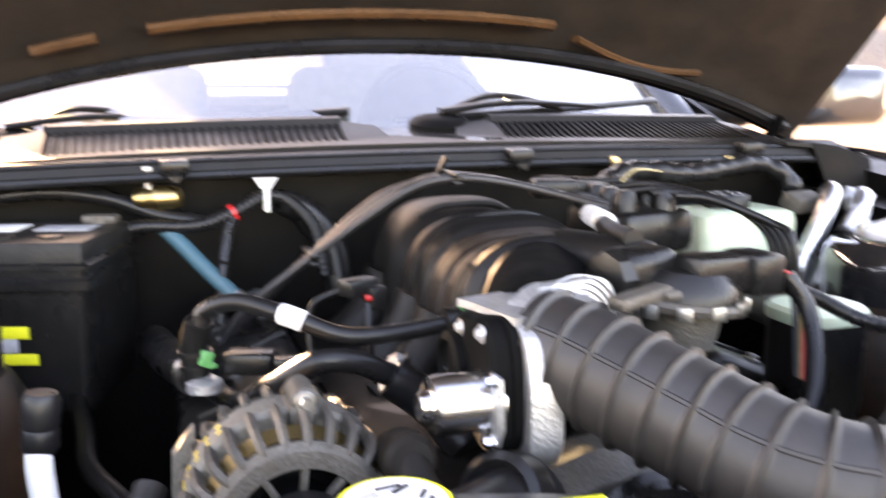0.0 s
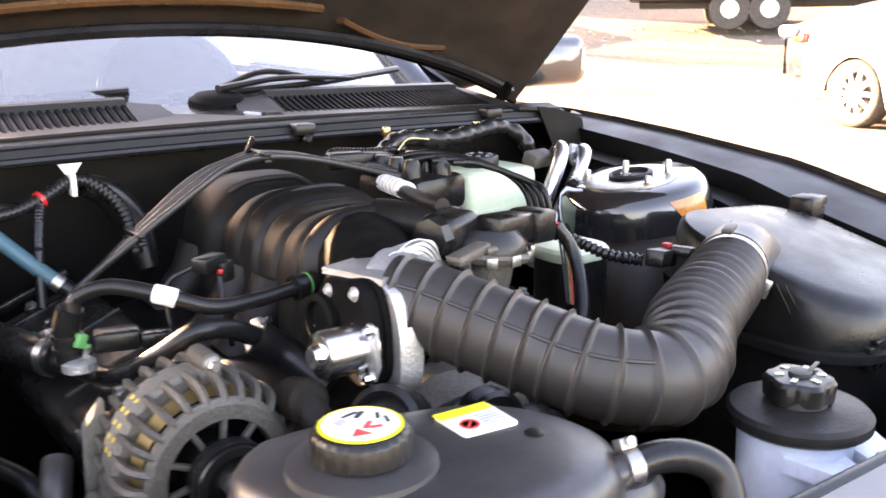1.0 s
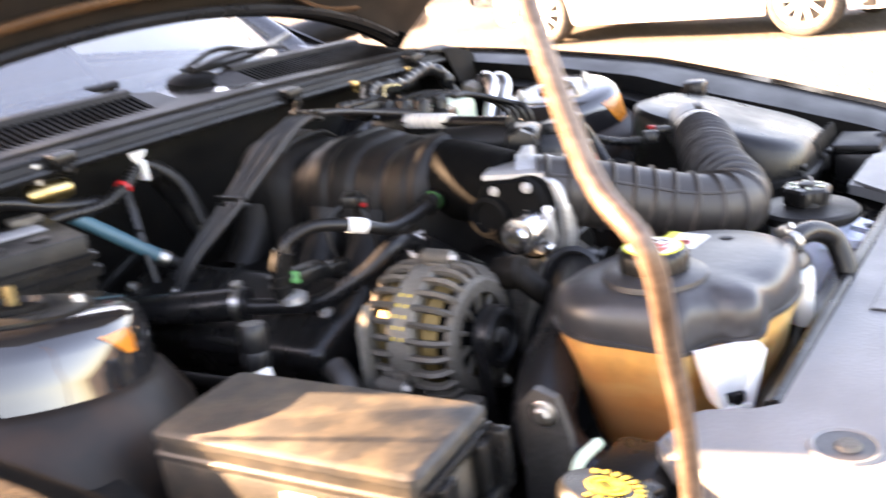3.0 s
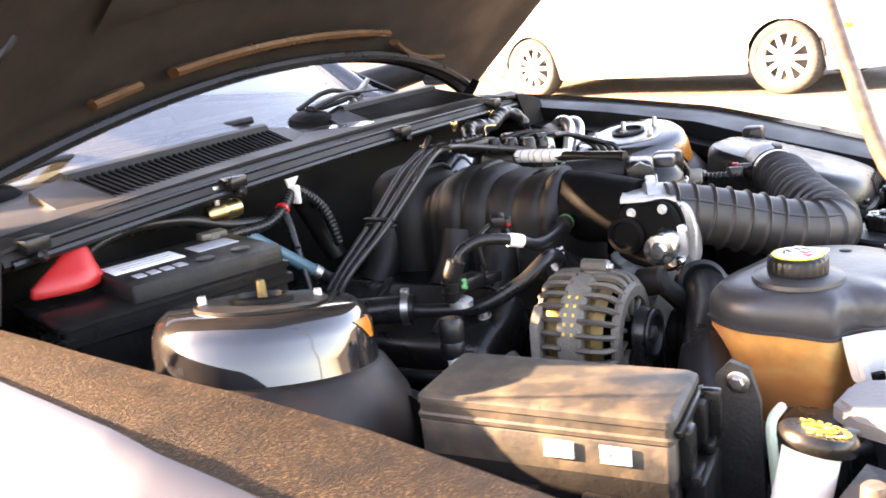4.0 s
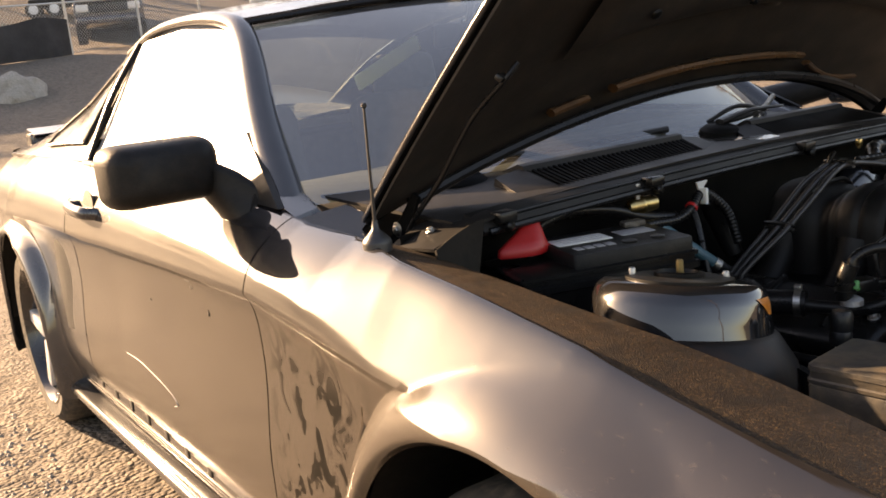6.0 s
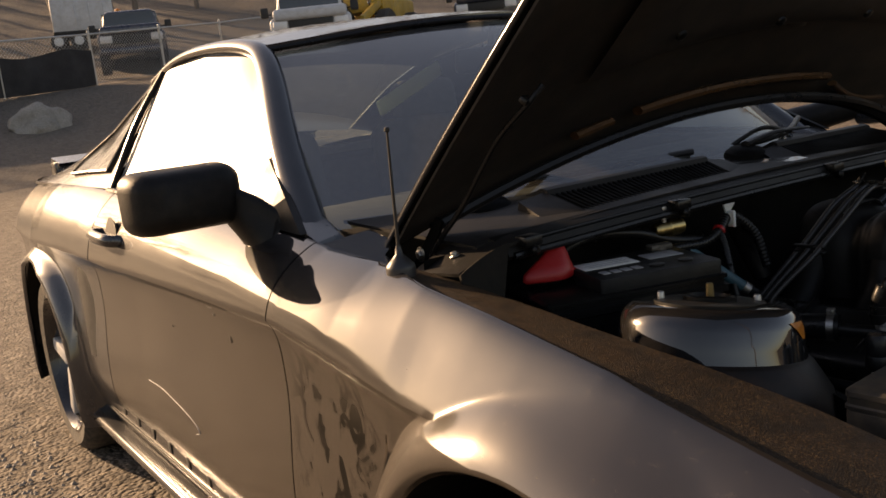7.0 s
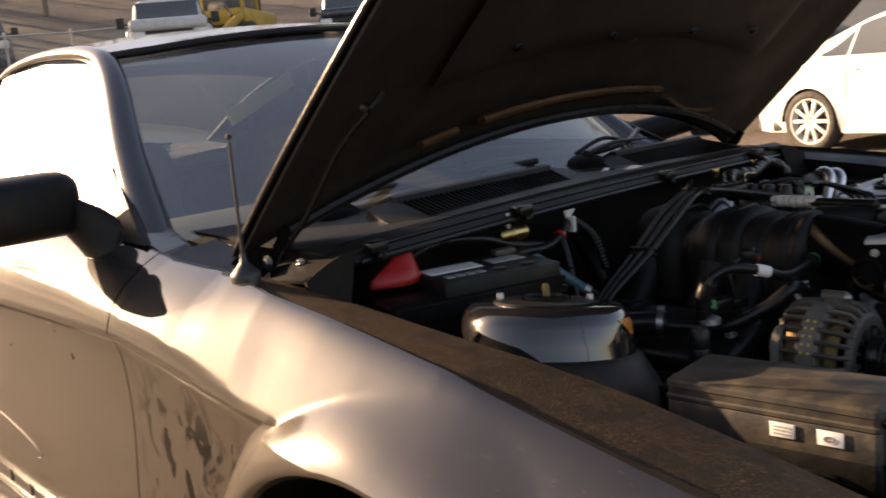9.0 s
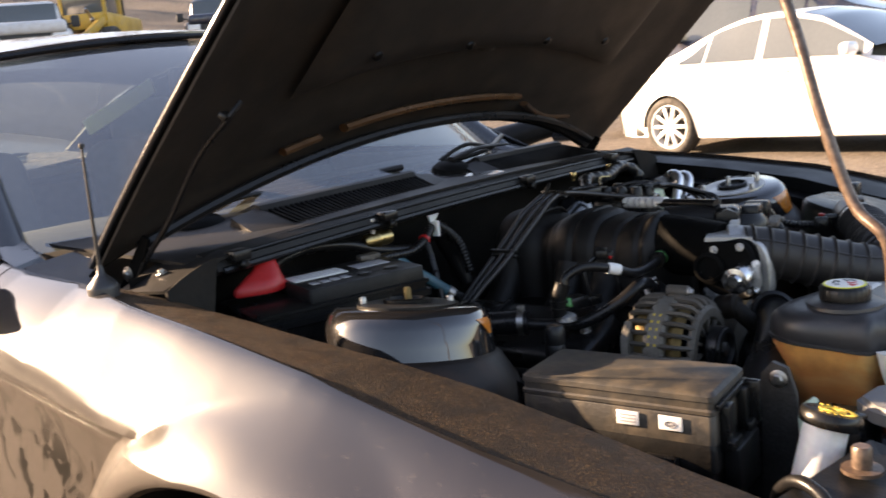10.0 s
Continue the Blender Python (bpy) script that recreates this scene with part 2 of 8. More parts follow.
tide(COOLANT, (0.34, 0.115, 0.035), 0.690, 0.745)
MILKY = mat("milky_plastic", (0.70, 0.70, 0.68), 0.35, 0.0, 0.1, 25, 0.05, dust=0.15, dust_col=(0.45, 0.38, 0.28), sss=0.2)
PALEBLUE = mat("pale_blue_plastic", (0.56, 0.62, 0.72), 0.35, 0.0, 0.12, 25, 0.05, dust=0.3, dust_col=(0.42, 0.42, 0.45), sss=0.2)
PALEGREEN = mat("pale_green_plastic", (0.52, 0.60, 0.44), 0.35, 0.0, 0.12, 20, 0.05, dust=0.2, dust_col=(0.4, 0.38, 0.25), sss=0.2)
ALU = mat("bare_aluminium", (0.72, 0.72, 0.74), 0.30, 1.0, 0.12, 60, 0.2)
CASTALU = mat("cast_aluminium", (0.56, 0.56, 0.56), 0.42, 0.85, 0.25, 60, 0.5, dust=0.3, dust_col=(0.3, 0.27, 0.22))
DULLALU = mat("oxidised_aluminium", (0.105, 0.095, 0.082), 0.55, 0.4, 0.5, 60, 0.6, dust=0.7, dust_col=(0.085, 0.068, 0.05))
DARKCAST = mat("grimy_bracket", (0.060, 0.056, 0.052), 0.5, 0.3, 0.5, 40, 0.4, dust=0.6, dust_col=(0.035, 0.028, 0.022))
CHROME = mat("bright_zinc", (0.66, 0.66, 0.67), 0.22, 1.0, 0.12, 40)
STEEL = mat("steel", (0.45, 0.44, 0.42), 0.35, 1.0, 0.3, 60, 0.1, dust=0.3, dust_col=(0.2, 0.13, 0.08))
BRASS = mat("chromate_gold", (0.52, 0.38, 0.17), 0.25, 1.0, 0.2, 50)
COPPER = mat("copper_wire", (0.22, 0.15, 0.06), 0.45, 0.8, 0.35, 120, 0.4)
RODMAT = mat("weathered_prop_rod", (0.14, 0.098, 0.072), 0.35, 0.35, 0.6, 30, 0.2, dust=0.8, dust_col=(0.05, 0.026, 0.014))
RED = mat("red_plastic", (0.42, 0.016, 0.016), 0.4, 0.0, 0.15, 30)
GREEN = mat("green_clip_plastic", (0.05, 0.24, 0.07), 0.4, 0.0, 0.1, 30)
BLUE = mat("teal_tape", (0.035, 0.11, 0.14), 0.45, 0.0, 0.2, 40)
WHITE = mat("white_label", (0.75, 0.75, 0.74), 0.5, 0.0, 0.08, 60, dust=0.2, dust_col=(0.5, 0.47, 0.42))
YELLOW = mat("yellow_label", (0.72, 0.70, 0.03), 0.45, 0.0, 0.08, 60)
INK = mat("black_ink", (0.02, 0.02, 0.02), 0.5)
REDINK = mat("red_ink", (0.6, 0.05, 0.04), 0.5)
GREYINK = mat("grey_ink", (0.35, 0.35, 0.37), 0.5)
GOLDINK = mat("gold_ink", (0.72, 0.5, 0.06), 0.45)
GLASS = glass("window_glass", (0.78, 0.92, 0.85), 0.02, 0.06, 3.2)
QUARTERGLASS = glass("quarter_window_glass", (0.5, 0.52, 0.5), 0.08, 0.10)
SIDEGLASS = glass("side_window_glass", (0.62, 0.66, 0.64), 0.40, 0.34)
MIRRORGLASS = mat("mirror_silver", (0.85, 0.85, 0.86), 0.03, 1.0, 0.02, 10, wear=0.0)
TYRE = mat("tyre_rubber", (0.035, 0.033, 0.031), 0.75, 0.0, 0.3, 40, 0.4, dust=0.7, dust_col=(0.13, 0.11, 0.085))
RIM_BLACK = mat("black_machined_rim", (0.03, 0.03, 0.032), 0.2, 0.3, 0.2, 30, coat=0.6)
RIM_SILVER = mat("silver_rim", (0.72, 0.72, 0.72), 0.35, 0.25, 0.1, 30, dust=0.1)
WHITEPAINT = mat("white_car_paint", (0.80, 0.80, 0.79), 0.22, 0.0, 0.04, 8, 0, coat=1.0, dust=0.05, dust_col=(0.6, 0.55, 0.48))
DASH = mat("dash_plastic", (0.06, 0.063, 0.068), 0.6, 0.0, 0.2, 60, 0.3)
SEATMAT = mat("grey_seat_cloth", (0.15, 0.15, 0.145), 0.85, 0.0, 0.2, 90, 0.4)
VISOR = mat("pale_green_visor", (0.82, 0.90, 0.60), 0.6, 0.0, 0.1, 40)
vn = VISOR.node_tree
v_tr, v_mix = vn.nodes.new("ShaderNodeBsdfTranslucent"), vn.nodes.new("ShaderNodeMixShader")
v_tr.inputs[0].default_value = (0.86, 0.96, 0.78, 1)
v_mix.inputs[0].default_value = 0.75
vn.links.new(vn.nodes["Principled BSDF"].outputs[0], v_mix.inputs[1])
vn.links.new(v_tr.outputs[0], v_mix.inputs[2])
vn.links.new(v_mix.outputs[0], vn.nodes["Material Output"].inputs[0])
SCREEN = mat("fence_screen", (0.03, 0.03, 0.032), 0.85, 0.0, 0.4, 6, 0.3)
GALV = mat("galvanised_steel", (0.55, 0.55, 0.53), 0.45, 0.5, 0.2, 40)
ROCK = mat("grey_boulder", (0.36, 0.33, 0.29), 0.9, 0.0, 0.4, 5, 1.0, dust=0.4, dust_col=(0.14, 0.12, 0.09))
BARK = mat("bare_bark", (0.22, 0.18, 0.15), 0.9, 0.0, 0.4, 6, 0.8)
TRUCKYELLOW = mat("machine_yellow", (0.55, 0.33, 0.03), 0.45, 0.0, 0.3, 5, dust=0.4)
TRUCKBLUE = mat("dark_blue_paint", (0.02, 0.025, 0.045), 0.25, 0.1, 0.2, 6, coat=0.8, dust=0.2)
TRUCKWHITE = mat("chalky_white_paint", (0.6, 0.61, 0.62), 0.4, 0.0, 0.15, 4, dust=0.3)
ORANGE = mat("amber_lens", (0.8, 0.25, 0.02), 0.25, 0.0, 0.1, 20)


def ground_mat():
    m = mat("gravelly_asphalt", (0.13, 0.11, 0.092), 0.9, 0.0, 0.8, 22, 1.0, dust=0.8, dust_col=(0.25, 0.20, 0.145))
    nt = m.node_tree
    tc, n1, n2, ad, bp = (nt.nodes.new("ShaderNode" + k) for k in ("TexCoord", "TexVoronoi", "TexNoise", "Math", "Bump"))
    n1.inputs["Scale"].default_value, n2.inputs["Scale"].default_value, n2.inputs["Detail"].default_value = 55.0, 9.0, 9.0
    bp.inputs["Strength"].default_value, bp.inputs["Distance"].default_value = 1.0, 0.03
    for n in (n1, n2):
        nt.links.new(tc.outputs["Object"], n.inputs["Vector"])
    ad.operation = "MULTIPLY_ADD"
    ad.inputs[1].default_value = -0.35
    nt.links.new(n1.outputs["Distance"], ad.inputs[0])
    nt.links.new(n2.outputs["Fac"], ad.inputs[2])
    nt.links.new(ad.outputs[0], bp.inputs["Height"])
    nt.links.new(bp.outputs[0], nt.nodes["Principled BSDF"].inputs["Normal"])
    return m


GROUND = ground_mat()

# ---- building helpers ----
WHERE = {}


def thing(name, loc, label, category, group="", kind=""):
    ob = new(name)
    ob.empty_display_size = 0.05
    ob.matrix_basis = Matrix.Translation(loc)
    WHERE[ob] = Matrix.Translation(loc)
    return tagged(ob, label, category, group, kind)


def part(name, bm, material, parent=None, label="", smooth=38):
    me = bpy.data.meshes.new(name)
    bmesh.ops.recalc_face_normals(bm, faces=bm.faces)
    bm.to_mesh(me)
    bm.free()
    for m in material if isinstance(material, (list, tuple)) else (material,):
        me.materials.append(m)
    if smooth:
        me.polygons.foreach_set("use_smooth", [True] * len(me.polygons))
        me.set_sharp_from_angle(angle=radians(smooth))
    ob = new(name, me)
    if parent:
        ob.parent = parent
        ob.matrix_parent_inverse = WHERE.get(parent, Matrix()).inverted()
    return tagged(ob, label)


def solid(ob, t, offset=-1.0):
    """Give an open sheet its thickness, with a crisp rim."""
    b = bmesh.new()
    b.from_mesh(ob.data)
    b.normal_update()
    faces, rim = list(b.faces), [e for e in b.edges if e.is_boundary]
    if not offset:
        for v in b.verts:
            v.co += v.normal * (t / 2)
    d = t if offset > 0 else -t
    twin = {v: b.verts.new(v.co + v.normal * d) for v in list(b.verts)}
    for f in faces:
        b.faces.new([twin[v] for v in reversed(f.verts)])
    for e in rim:
        p, q = e.verts
        b.faces.new((p, q, twin[q], twin[p]))
    bmesh.ops.recalc_face_normals(b, faces=b.faces)
    b.to_mesh(ob.data)
    b.free()
    ob.data.polygons.foreach_set("use_smooth", [True] * len(ob.data.polygons))
    ob.data.set_sharp_from_angle(angle=radians(50))
    return ob


def merge(bm, other):
    me = bpy.data.meshes.new("scratch")
    other.to_mesh(me)
    other.free()
    bm.from_mesh(me)
    bpy.data.meshes.remove(me)
    return bm


def box(c, s, r=0.004, rot=(0, 0, 0), bm=None, seg=2, taper=1.0):
    b = bmesh.new()
    bmesh.ops.create_cube(b, size=1.0)
    for v in b.verts:
        k = taper if v.co.z > 0 else 1.0
        v.co = Vector((v.co.x * s[0] * k, v.co.y * s[1] * k, v.co.z * s[2]))
    if r > 0:
        bmesh.ops.bevel(b, geom=b.edges[:], offset=min(r, min(s) * 0.45), segments=seg, affect="EDGES", profile=0.5)
    b.transform(pose(*c, *rot))
    return merge(bm, b) if bm else b


def frame_of(axis):
    return Vector(axis).normalized().to_track_quat("Z", "Y").to_matrix().to_4x4()


def lathe(profile, base, axis=(0, 0, 1), seg=28, bm=None, lobes=None, ring_only=False):
    """Turned body: profile of (radius, height) along the axis from base. lobes(angle, radius, height) may change the radius."""
    b = bmesh.new()
    rings = []
    for r, h in profile:
        ring = []
        for i in range(seg):
            a = 2 * math.pi * i / seg
            q = lobes(a, r, h) if lobes else r
            ring.append(b.verts.new((q * math.cos(a), q * math.sin(a), h)))
        rings.append(ring)
    if ring_only:
        skin(b, rings + rings[:1], False)
    else:
        skin(b, rings)
    b.transform(Matrix.Translation(base) @ frame_of(axis))
    return merge(bm, b) if bm else b


def skin(b, rings, cap=True, closed=True):
    n = len(rings[0])
    for p, q in zip(rings, rings[1:]):
        for i in range(n if closed else n - 1):
            j = (i + 1) % n
            b.faces.new((p[i], p[j], q[j], q[i]))
    if cap and closed:
        b.faces.new(rings[0][::-1])
        b.faces.new(rings[-1])


def loops(levels, bm=None, cap=True):
    b = bmesh.new()
    skin(b, [[b.verts.new(p) for p in lv] for lv in levels], cap)
    return merge(bm, b) if bm else b


def rrect(cx, cy, w, d, r, z, n=5, turn=0.0):
    out = []
    for k, (sx, sy) in enumerate(((1, 1), (-1, 1), (-1, -1), (1, -1))):
        for i in range(n + 1):
            a = math.pi / 2 * (k + i / n)
            x, y = sx * (w / 2 - r) + r * math.cos(a), sy * (d / 2 - r) + r * math.sin(a)
            c, s = math.cos(turn), math.sin(turn)
            out.append((cx + x * c - y * s, cy + x * s + y * c, z))
    return out


def curve(pts, per=8):
    """A smooth line through the points."""
    p = [Vector(q) for q in pts]
    if len(p) < 3:
        return [p[0].lerp(p[-1], i / per) for i in range(per + 1)]
    p = [2 * p[0] - p[1], *p, 2 * p[-1] - p[-2]]
    out = []
    for a, b, c, d in zip(p, p[1:], p[2:], p[3:]):
        for i in range(per):
            t = i / per
            out.append(0.5 * (2 * b + (c - a) * t + (2 * a - 5 * b + 4 * c - d) * t * t + (3 * b - a - 3 * c + d) * t ** 3))
    return out + [p[-2]]


def tube(pts, r, seg=10, per=8, bm=None, flat=1.0, smooth=True):
    """Pipe through the points; r is a radius or a function of the fraction along it."""
    line = curve(pts, per) if smooth else [Vector(p) for p in pts]
    b = bmesh.new()
    rings, side = [], None
    total = sum((q - p).length for p, q in zip(line, line[1:])) or 1
    run = 0.0
    for i, p in enumerate(line):
        ahead = (line[min(i + 1, len(line) - 1)] - line[max(i - 1, 0)]).normalized()
        if side is None:
            side = ahead.cross(Vector((0, 0, 1)))
            if side.length < 0.05:
                side = ahead.cross(Vector((0, 1, 0)))
        side = (side - ahead * side.dot(ahead)).normalized()
        up = side.cross(ahead)
        if i:
            run += (p - line[i - 1]).length
        q = r(run / total) if callable(r) else r
        rings.append([b.verts.new(p + side * q * math.cos(a) + up * q * flat * math.sin(a)) for a in (2 * math.pi * k / seg for k in range(seg))])
    skin(b, rings)
    return merge(bm, b) if bm else b


def sheet(f, nu, nv, bm=None):
    """An open surface f(u, v), u and v from 0 to 1."""
    b = bmesh.new()
    skin(b, [[b.verts.new(f(i / nu, j / nv)) for j in range(nv + 1)] for i in range(nu + 1)], False, False)
    return merge(bm, b) if bm else b


def table(pairs):
    xs, ys = zip(*pairs)
    return lambda x: float(np.interp(x, xs, ys))


def smoothstep(t):
    t = min(1.0, max(0.0, t))
    return t * t * (3 - 2 * t)


def bolt(p, axis, r=0.006, h=0.006, bm=None):
    """A hexagon-headed bolt with a washer."""
    bm = bm or bmesh.new()
    lathe([(r * 1.6, 0), (r * 1.6, 0.0015), (r * 1.5, 0.002)], p, axis, 16, bm)
    lathe([(r, 0.0015), (r, h), (r * 0.8, h + 0.0012)], p, axis, 6, bm)
    return bm


def worm_clamp(name, p, axis, r, parent, w=0.010, at=0.0):
    """Worm-drive hose clamp round a pipe."""
    bm = lathe([(r - 0.001, -w / 2), (r + 0.0012, -w / 2), (r + 0.0012, w / 2), (r - 0.001, w / 2)], p, axis, 28)
    f = Matrix.Translation(p) @ frame_of(axis)
    b = box((r + 0.004, 0, 0), (0.008, 0.014, w * 1.1), 0.001)
    lathe([(0.0035, 0), (0.0035, 0.008)], (r + 0.005, 0.005, 0), (0, 1, 0), 6, b)
    b.transform(f @ pose(0, 0, 0, 0, 0, at))
    return part(name, merge(bm, b), STEEL, parent, "steel worm-drive clamp")

# ---- the car: body, hood, cowl, glass and cabin ----
car = thing("sports_car", (0, 1.3, 0), "dark grey two-door sports car with its hood propped open", "car")
FZ = table([(-0.98, 0.56), (-0.75, 0.70), (-0.55, 0.765), (-0.4, 0.80), (-0.12, 0.862), (0.1, 0.89), (0.35, 0.915), (0.6, 0.925), (0.85, 0.95), (1.5, 0.965), (2.4, 0.99), (3.2, 0.985), (3.72, 0.93)])
FI = table([(-0.98, 0.61), (-0.75, 0.67), (-0.5, 0.697), (-0.38, 0.702), (-0.25, 0.710), (-0.1, 0.738), (0.05, 0.748), (0.35, 0.755), (0.6, 0.76)])
FO = table([(-0.98, 0.66), (-0.75, 0.795), (-0.47, 0.825), (-0.35, 0.842), (-0.17, 0.853), (0.25, 0.835), (0.42, 0.805), (0.62, 0.80), (0.9, 0.795), (2.0, 0.795), (2.6, 0.82), (3.72, 0.70)])
FM = table([(-0.98, 0.76), (-0.75, 0.86), (-0.5, 0.915), (-0.3, 0.935), (0, 0.94), (0.6, 0.925), (1.6, 0.915), (2.2, 0.925), (2.72, 0.945), (3.3, 0.90), (3.72, 0.78)])


CORNER = table([(0.40, 0.778), (0.48, 0.765), (0.53, 0.715), (0.65, 0.690)])
CREASE = table([(-0.98, 0.60), (-0.5, 0.735), (-0.1, 0.765), (0.2, 0.778), (0.46, 0.806), (0.62, 0.820), (1.1, 0.815), (1.8, 0.800), (2.3, 0.805), (3.72, 0.80)])
ARCHES = ((-0.06, 0.40, 0.356, 0.432), (2.72, 0.34, 0.390, 0.455))


def side_x(y, z):
    """Half width of the body at y and height z: a sloping shoulder, a crease, a tucked-in side and flared arches."""
    zt, zc, top, wide = FZ(y), CREASE(y), FO(y), FM(y) - 0.012
    if z >= zc:
        t = min(1.0, max(0.0, (zt - z) / max(0.01, zt - zc)))
        x = top + (wide - top) * t ** 0.70 + 0.016 * math.sin(math.pi * t) * smoothstep((y - 0.15) / 0.35)
    else:
        d = zc - z
        x = wide - 0.022 * (1 - math.exp(-d / 0.025)) + 0.016 * smoothstep((d - 0.12) / 0.22) - 0.05 * smoothstep((0.42 - z) / 0.2)
    for yc, za, inner, outer in ARCHES:
        r = math.hypot(y - yc, z - za)
        if r < outer + 0.05:
            t = (r - inner) / (outer - inner)
            flare = wide + 0.036 - 0.050 * max(0.0, t) ** 2 - 0.42 * max(0.0, z - za - 0.36) - 0.012 * smoothstep((inner + 0.008 - r) / 0.010)
            k = 0.004 + 0.020 * smoothstep((yc + 0.10 - y) / 0.22)
            h = min(1.0, max(0.0, 0.5 + 0.5 * (flare - x) / k))
            x = x * (1 - h) + flare * h + k * h * (1 - h)
    return x


def arch_low(y, floor=0.20):
    for yc, za, r, _ in ARCHES:
        if abs(y - yc) < r:
            return za + math.sqrt(r * r - (y - yc) ** 2)
    return floor


def body_side(y0, y1, s, ny, nz=30):
    """A side panel whose rows follow the top edge, the crease and the wheel opening."""
    def f(u, v):
        y = y0 + (y1 - y0) * u
        zt, zl = FZ(y), arch_low(y)
        zc = max(CREASE(y), zl + 0.012)
        z = zt - (zt - zc) * (v / 0.4) ** 1.5 if v < 0.4 else zc - (zc - zl) * ((v - 0.4) / 0.6) ** 1.2
        return (s * side_x(y, z), y, z)
    return sheet(f, ny, nz)


for s, nm in ((-1, "passenger"), (1, "driver")):
    fender = solid(part("front_fender", body_side(-0.97, 0.648, s, 220, 70), PAINT_DIRTY, car, "grey front fender, dusty with smudges", smooth=50), 0.010, 0.0)
    part("fender_flange", sheet(lambda u, v: (s * (FI(-0.95 + 1.37 * u) * (1 - v) + (FO(-0.95 + 1.37 * u) + 0.002) * v), -0.95 + 1.37 * u, FZ(-0.95 + 1.37 * u) - 0.004 - 0.010 * (1 - v) ** 2), 60, 6), FLANGE if s < 0 else BAY, fender, "brown speckled dirty flange")
    part("flange_drop", sheet(lambda u, v: (s * (FI(-0.95 + 1.4 * u) - 0.015 * v ** 2), -0.95 + 1.4 * u, FZ(-0.95 + 1.4 * u) - 0.014 - 0.10 * v), 60, 6), BAY, fender)
    solid(part("fender_corner", sheet(lambda u, v: (s * (CORNER(0.405 + 0.243 * u) * (1 - v) + (FO(0.405 + 0.243 * u) + 0.001) * v), 0.405 + 0.243 * u, FZ(0.405 + 0.243 * u) - 0.001 + 0.010 * (1 - v) * smoothstep((u - 0.25) / 0.4)), 20, 8), PAINT_DIRTY, fender, "painted fender corner below the windshield"), 0.005)
    door = solid(part("door", body_side(0.653, 1.955, s, 60, 50), PAINT_DIRTY, car, "grey door, dusty with scratches", smooth=50), 0.010, 0.0)
    solid(part("rear_quarter", body_side(1.963, 3.74, s, 130, 50), PAINT, car, smooth=50), 0.010, 0.0)
    solid(part("door_jamb", sheet(lambda u, v: (s * (side_x(0.65, 0.92 - 0.6 * v) - 0.018), 0.641 + 0.019 * u, 0.925 - 0.65 * v), 2, 10), INK, car), 0.004)
    solid(part("rear_jamb", sheet(lambda u, v: (s * (side_x(1.96, 0.95 - 0.7 * v) - 0.03), 1.945 + 0.03 * u, 0.95 - 0.7 * v), 2, 10), INK, car), 0.004)
    if s < 0:
        for y, z, w, h in ((0.985, 0.792, 0.030, 0.005), (0.975, 0.778, 0.016, 0.008), (0.905, 0.735, 0.007, 0.014), (1.30, 0.70, 0.010, 0.006)):
            x = side_x(y, z) + 0.0052
            part("paint_chip", loops([[(-x - d, y - w / 2, z), (-x - d, y, z - h / 2), (-x - d, y + w / 2, z + h * 0.2), (-x - d, y, z + h / 2)] for d in (0, 0.0012)]), INK, door)
        part("long_scratch", tube([(-side_x(y, z) - 0.0055, y, z) for y, z in ((1.56, 0.515), (1.45, 0.517), (1.34, 0.508), (1.25, 0.497), (1.19, 0.484), (1.175, 0.470), (1.20, 0.462))], 0.0009, 6, 6), GREYINK, door, "pale curved scratch")
    # door handle in its cup
    hx = side_x(1.76, 0.875)
    cup = lathe([(0.001, -0.012), (0.045, -0.010), (0.06, 0.0015)], (s * hx, 1.76, 0.872), (s, 0, 0.15), 24)
    cup = part("handle_cup", cup, INK, door)
    part("door_handle", tube([(s * (hx - 0.004), 1.66, 0.872), (s * (hx + 0.035), 1.69, 0.88), (s * (hx + 0.035), 1.83, 0.885), (s * (hx - 0.004), 1.86, 0.88)], 0.013, 10, 6, flat=1.3), PAINT, door, "grey pull handle")
    # rocker skirt with raised letter marks
    skirt = part("side_skirt", sheet(lambda u, v: (s * (0.87 + 0.018 * math.sin(math.pi * v) ** 0.5), 0.40 + 1.90 * u, 0.40 - 0.14 * v), 30, 8), PAINT, car, "side skirt with a row of letter marks")
    solid(skirt, 0.02, 1.0 if s > 0 else -1.0)
    for i in range(7):
        y = 1.08 + i * 0.145
        part("letter_mark", box((s * 0.8895, y, 0.335), (0.002, 0.022, 0.030), 0.0006, (0, 0, 0)), INK, skirt)
    for z in (0.372, 0.298):
        part("skirt_line", box((s * 0.8885, 1.30, z), (0.002, 1.70, 0.005), 0.0006), INK, skirt)
    part("skirt_lip", box((s * 0.885, 1.35, 0.240), (0.075, 1.86, 0.034), 0.016, seg=4), PAINT, car)
    # scoop in front of the rear wheel
    part("side_scoop", loops([[(s * (side_x(2.02 + 0.10 * k, 0.74) - 0.02 + 0.022 * k), 2.02 + 0.10 * k, 0.80 - 0.06 * k), (s * (side_x(2.02, 0.74) + 0.001 + 0.012 * k), 2.10 + 0.10 * k, 0.80 - 0.06 * k), (s * (side_x(2.1, 0.5) + 0.001 + 0.012 * k), 2.06 + 0.08 * k, 0.48), (s * (side_x(2.02, 0.5) - 0.02 + 0.012 * k), 2.0 + 0.06 * k, 0.48)] for k in (0, 1)]), INK, car)
    # wheel housings
    for yc, za, wr in ((-0.06, 0.40, 0.365), (2.72, 0.34, 0.40)):
        part("wheel_housing", sheet(lambda u, v: (s * (0.60 + 0.33 * u), yc + wr * math.cos(math.pi * v), za + wr * math.sin(math.pi * v)), 4, 24), MATTE, car)

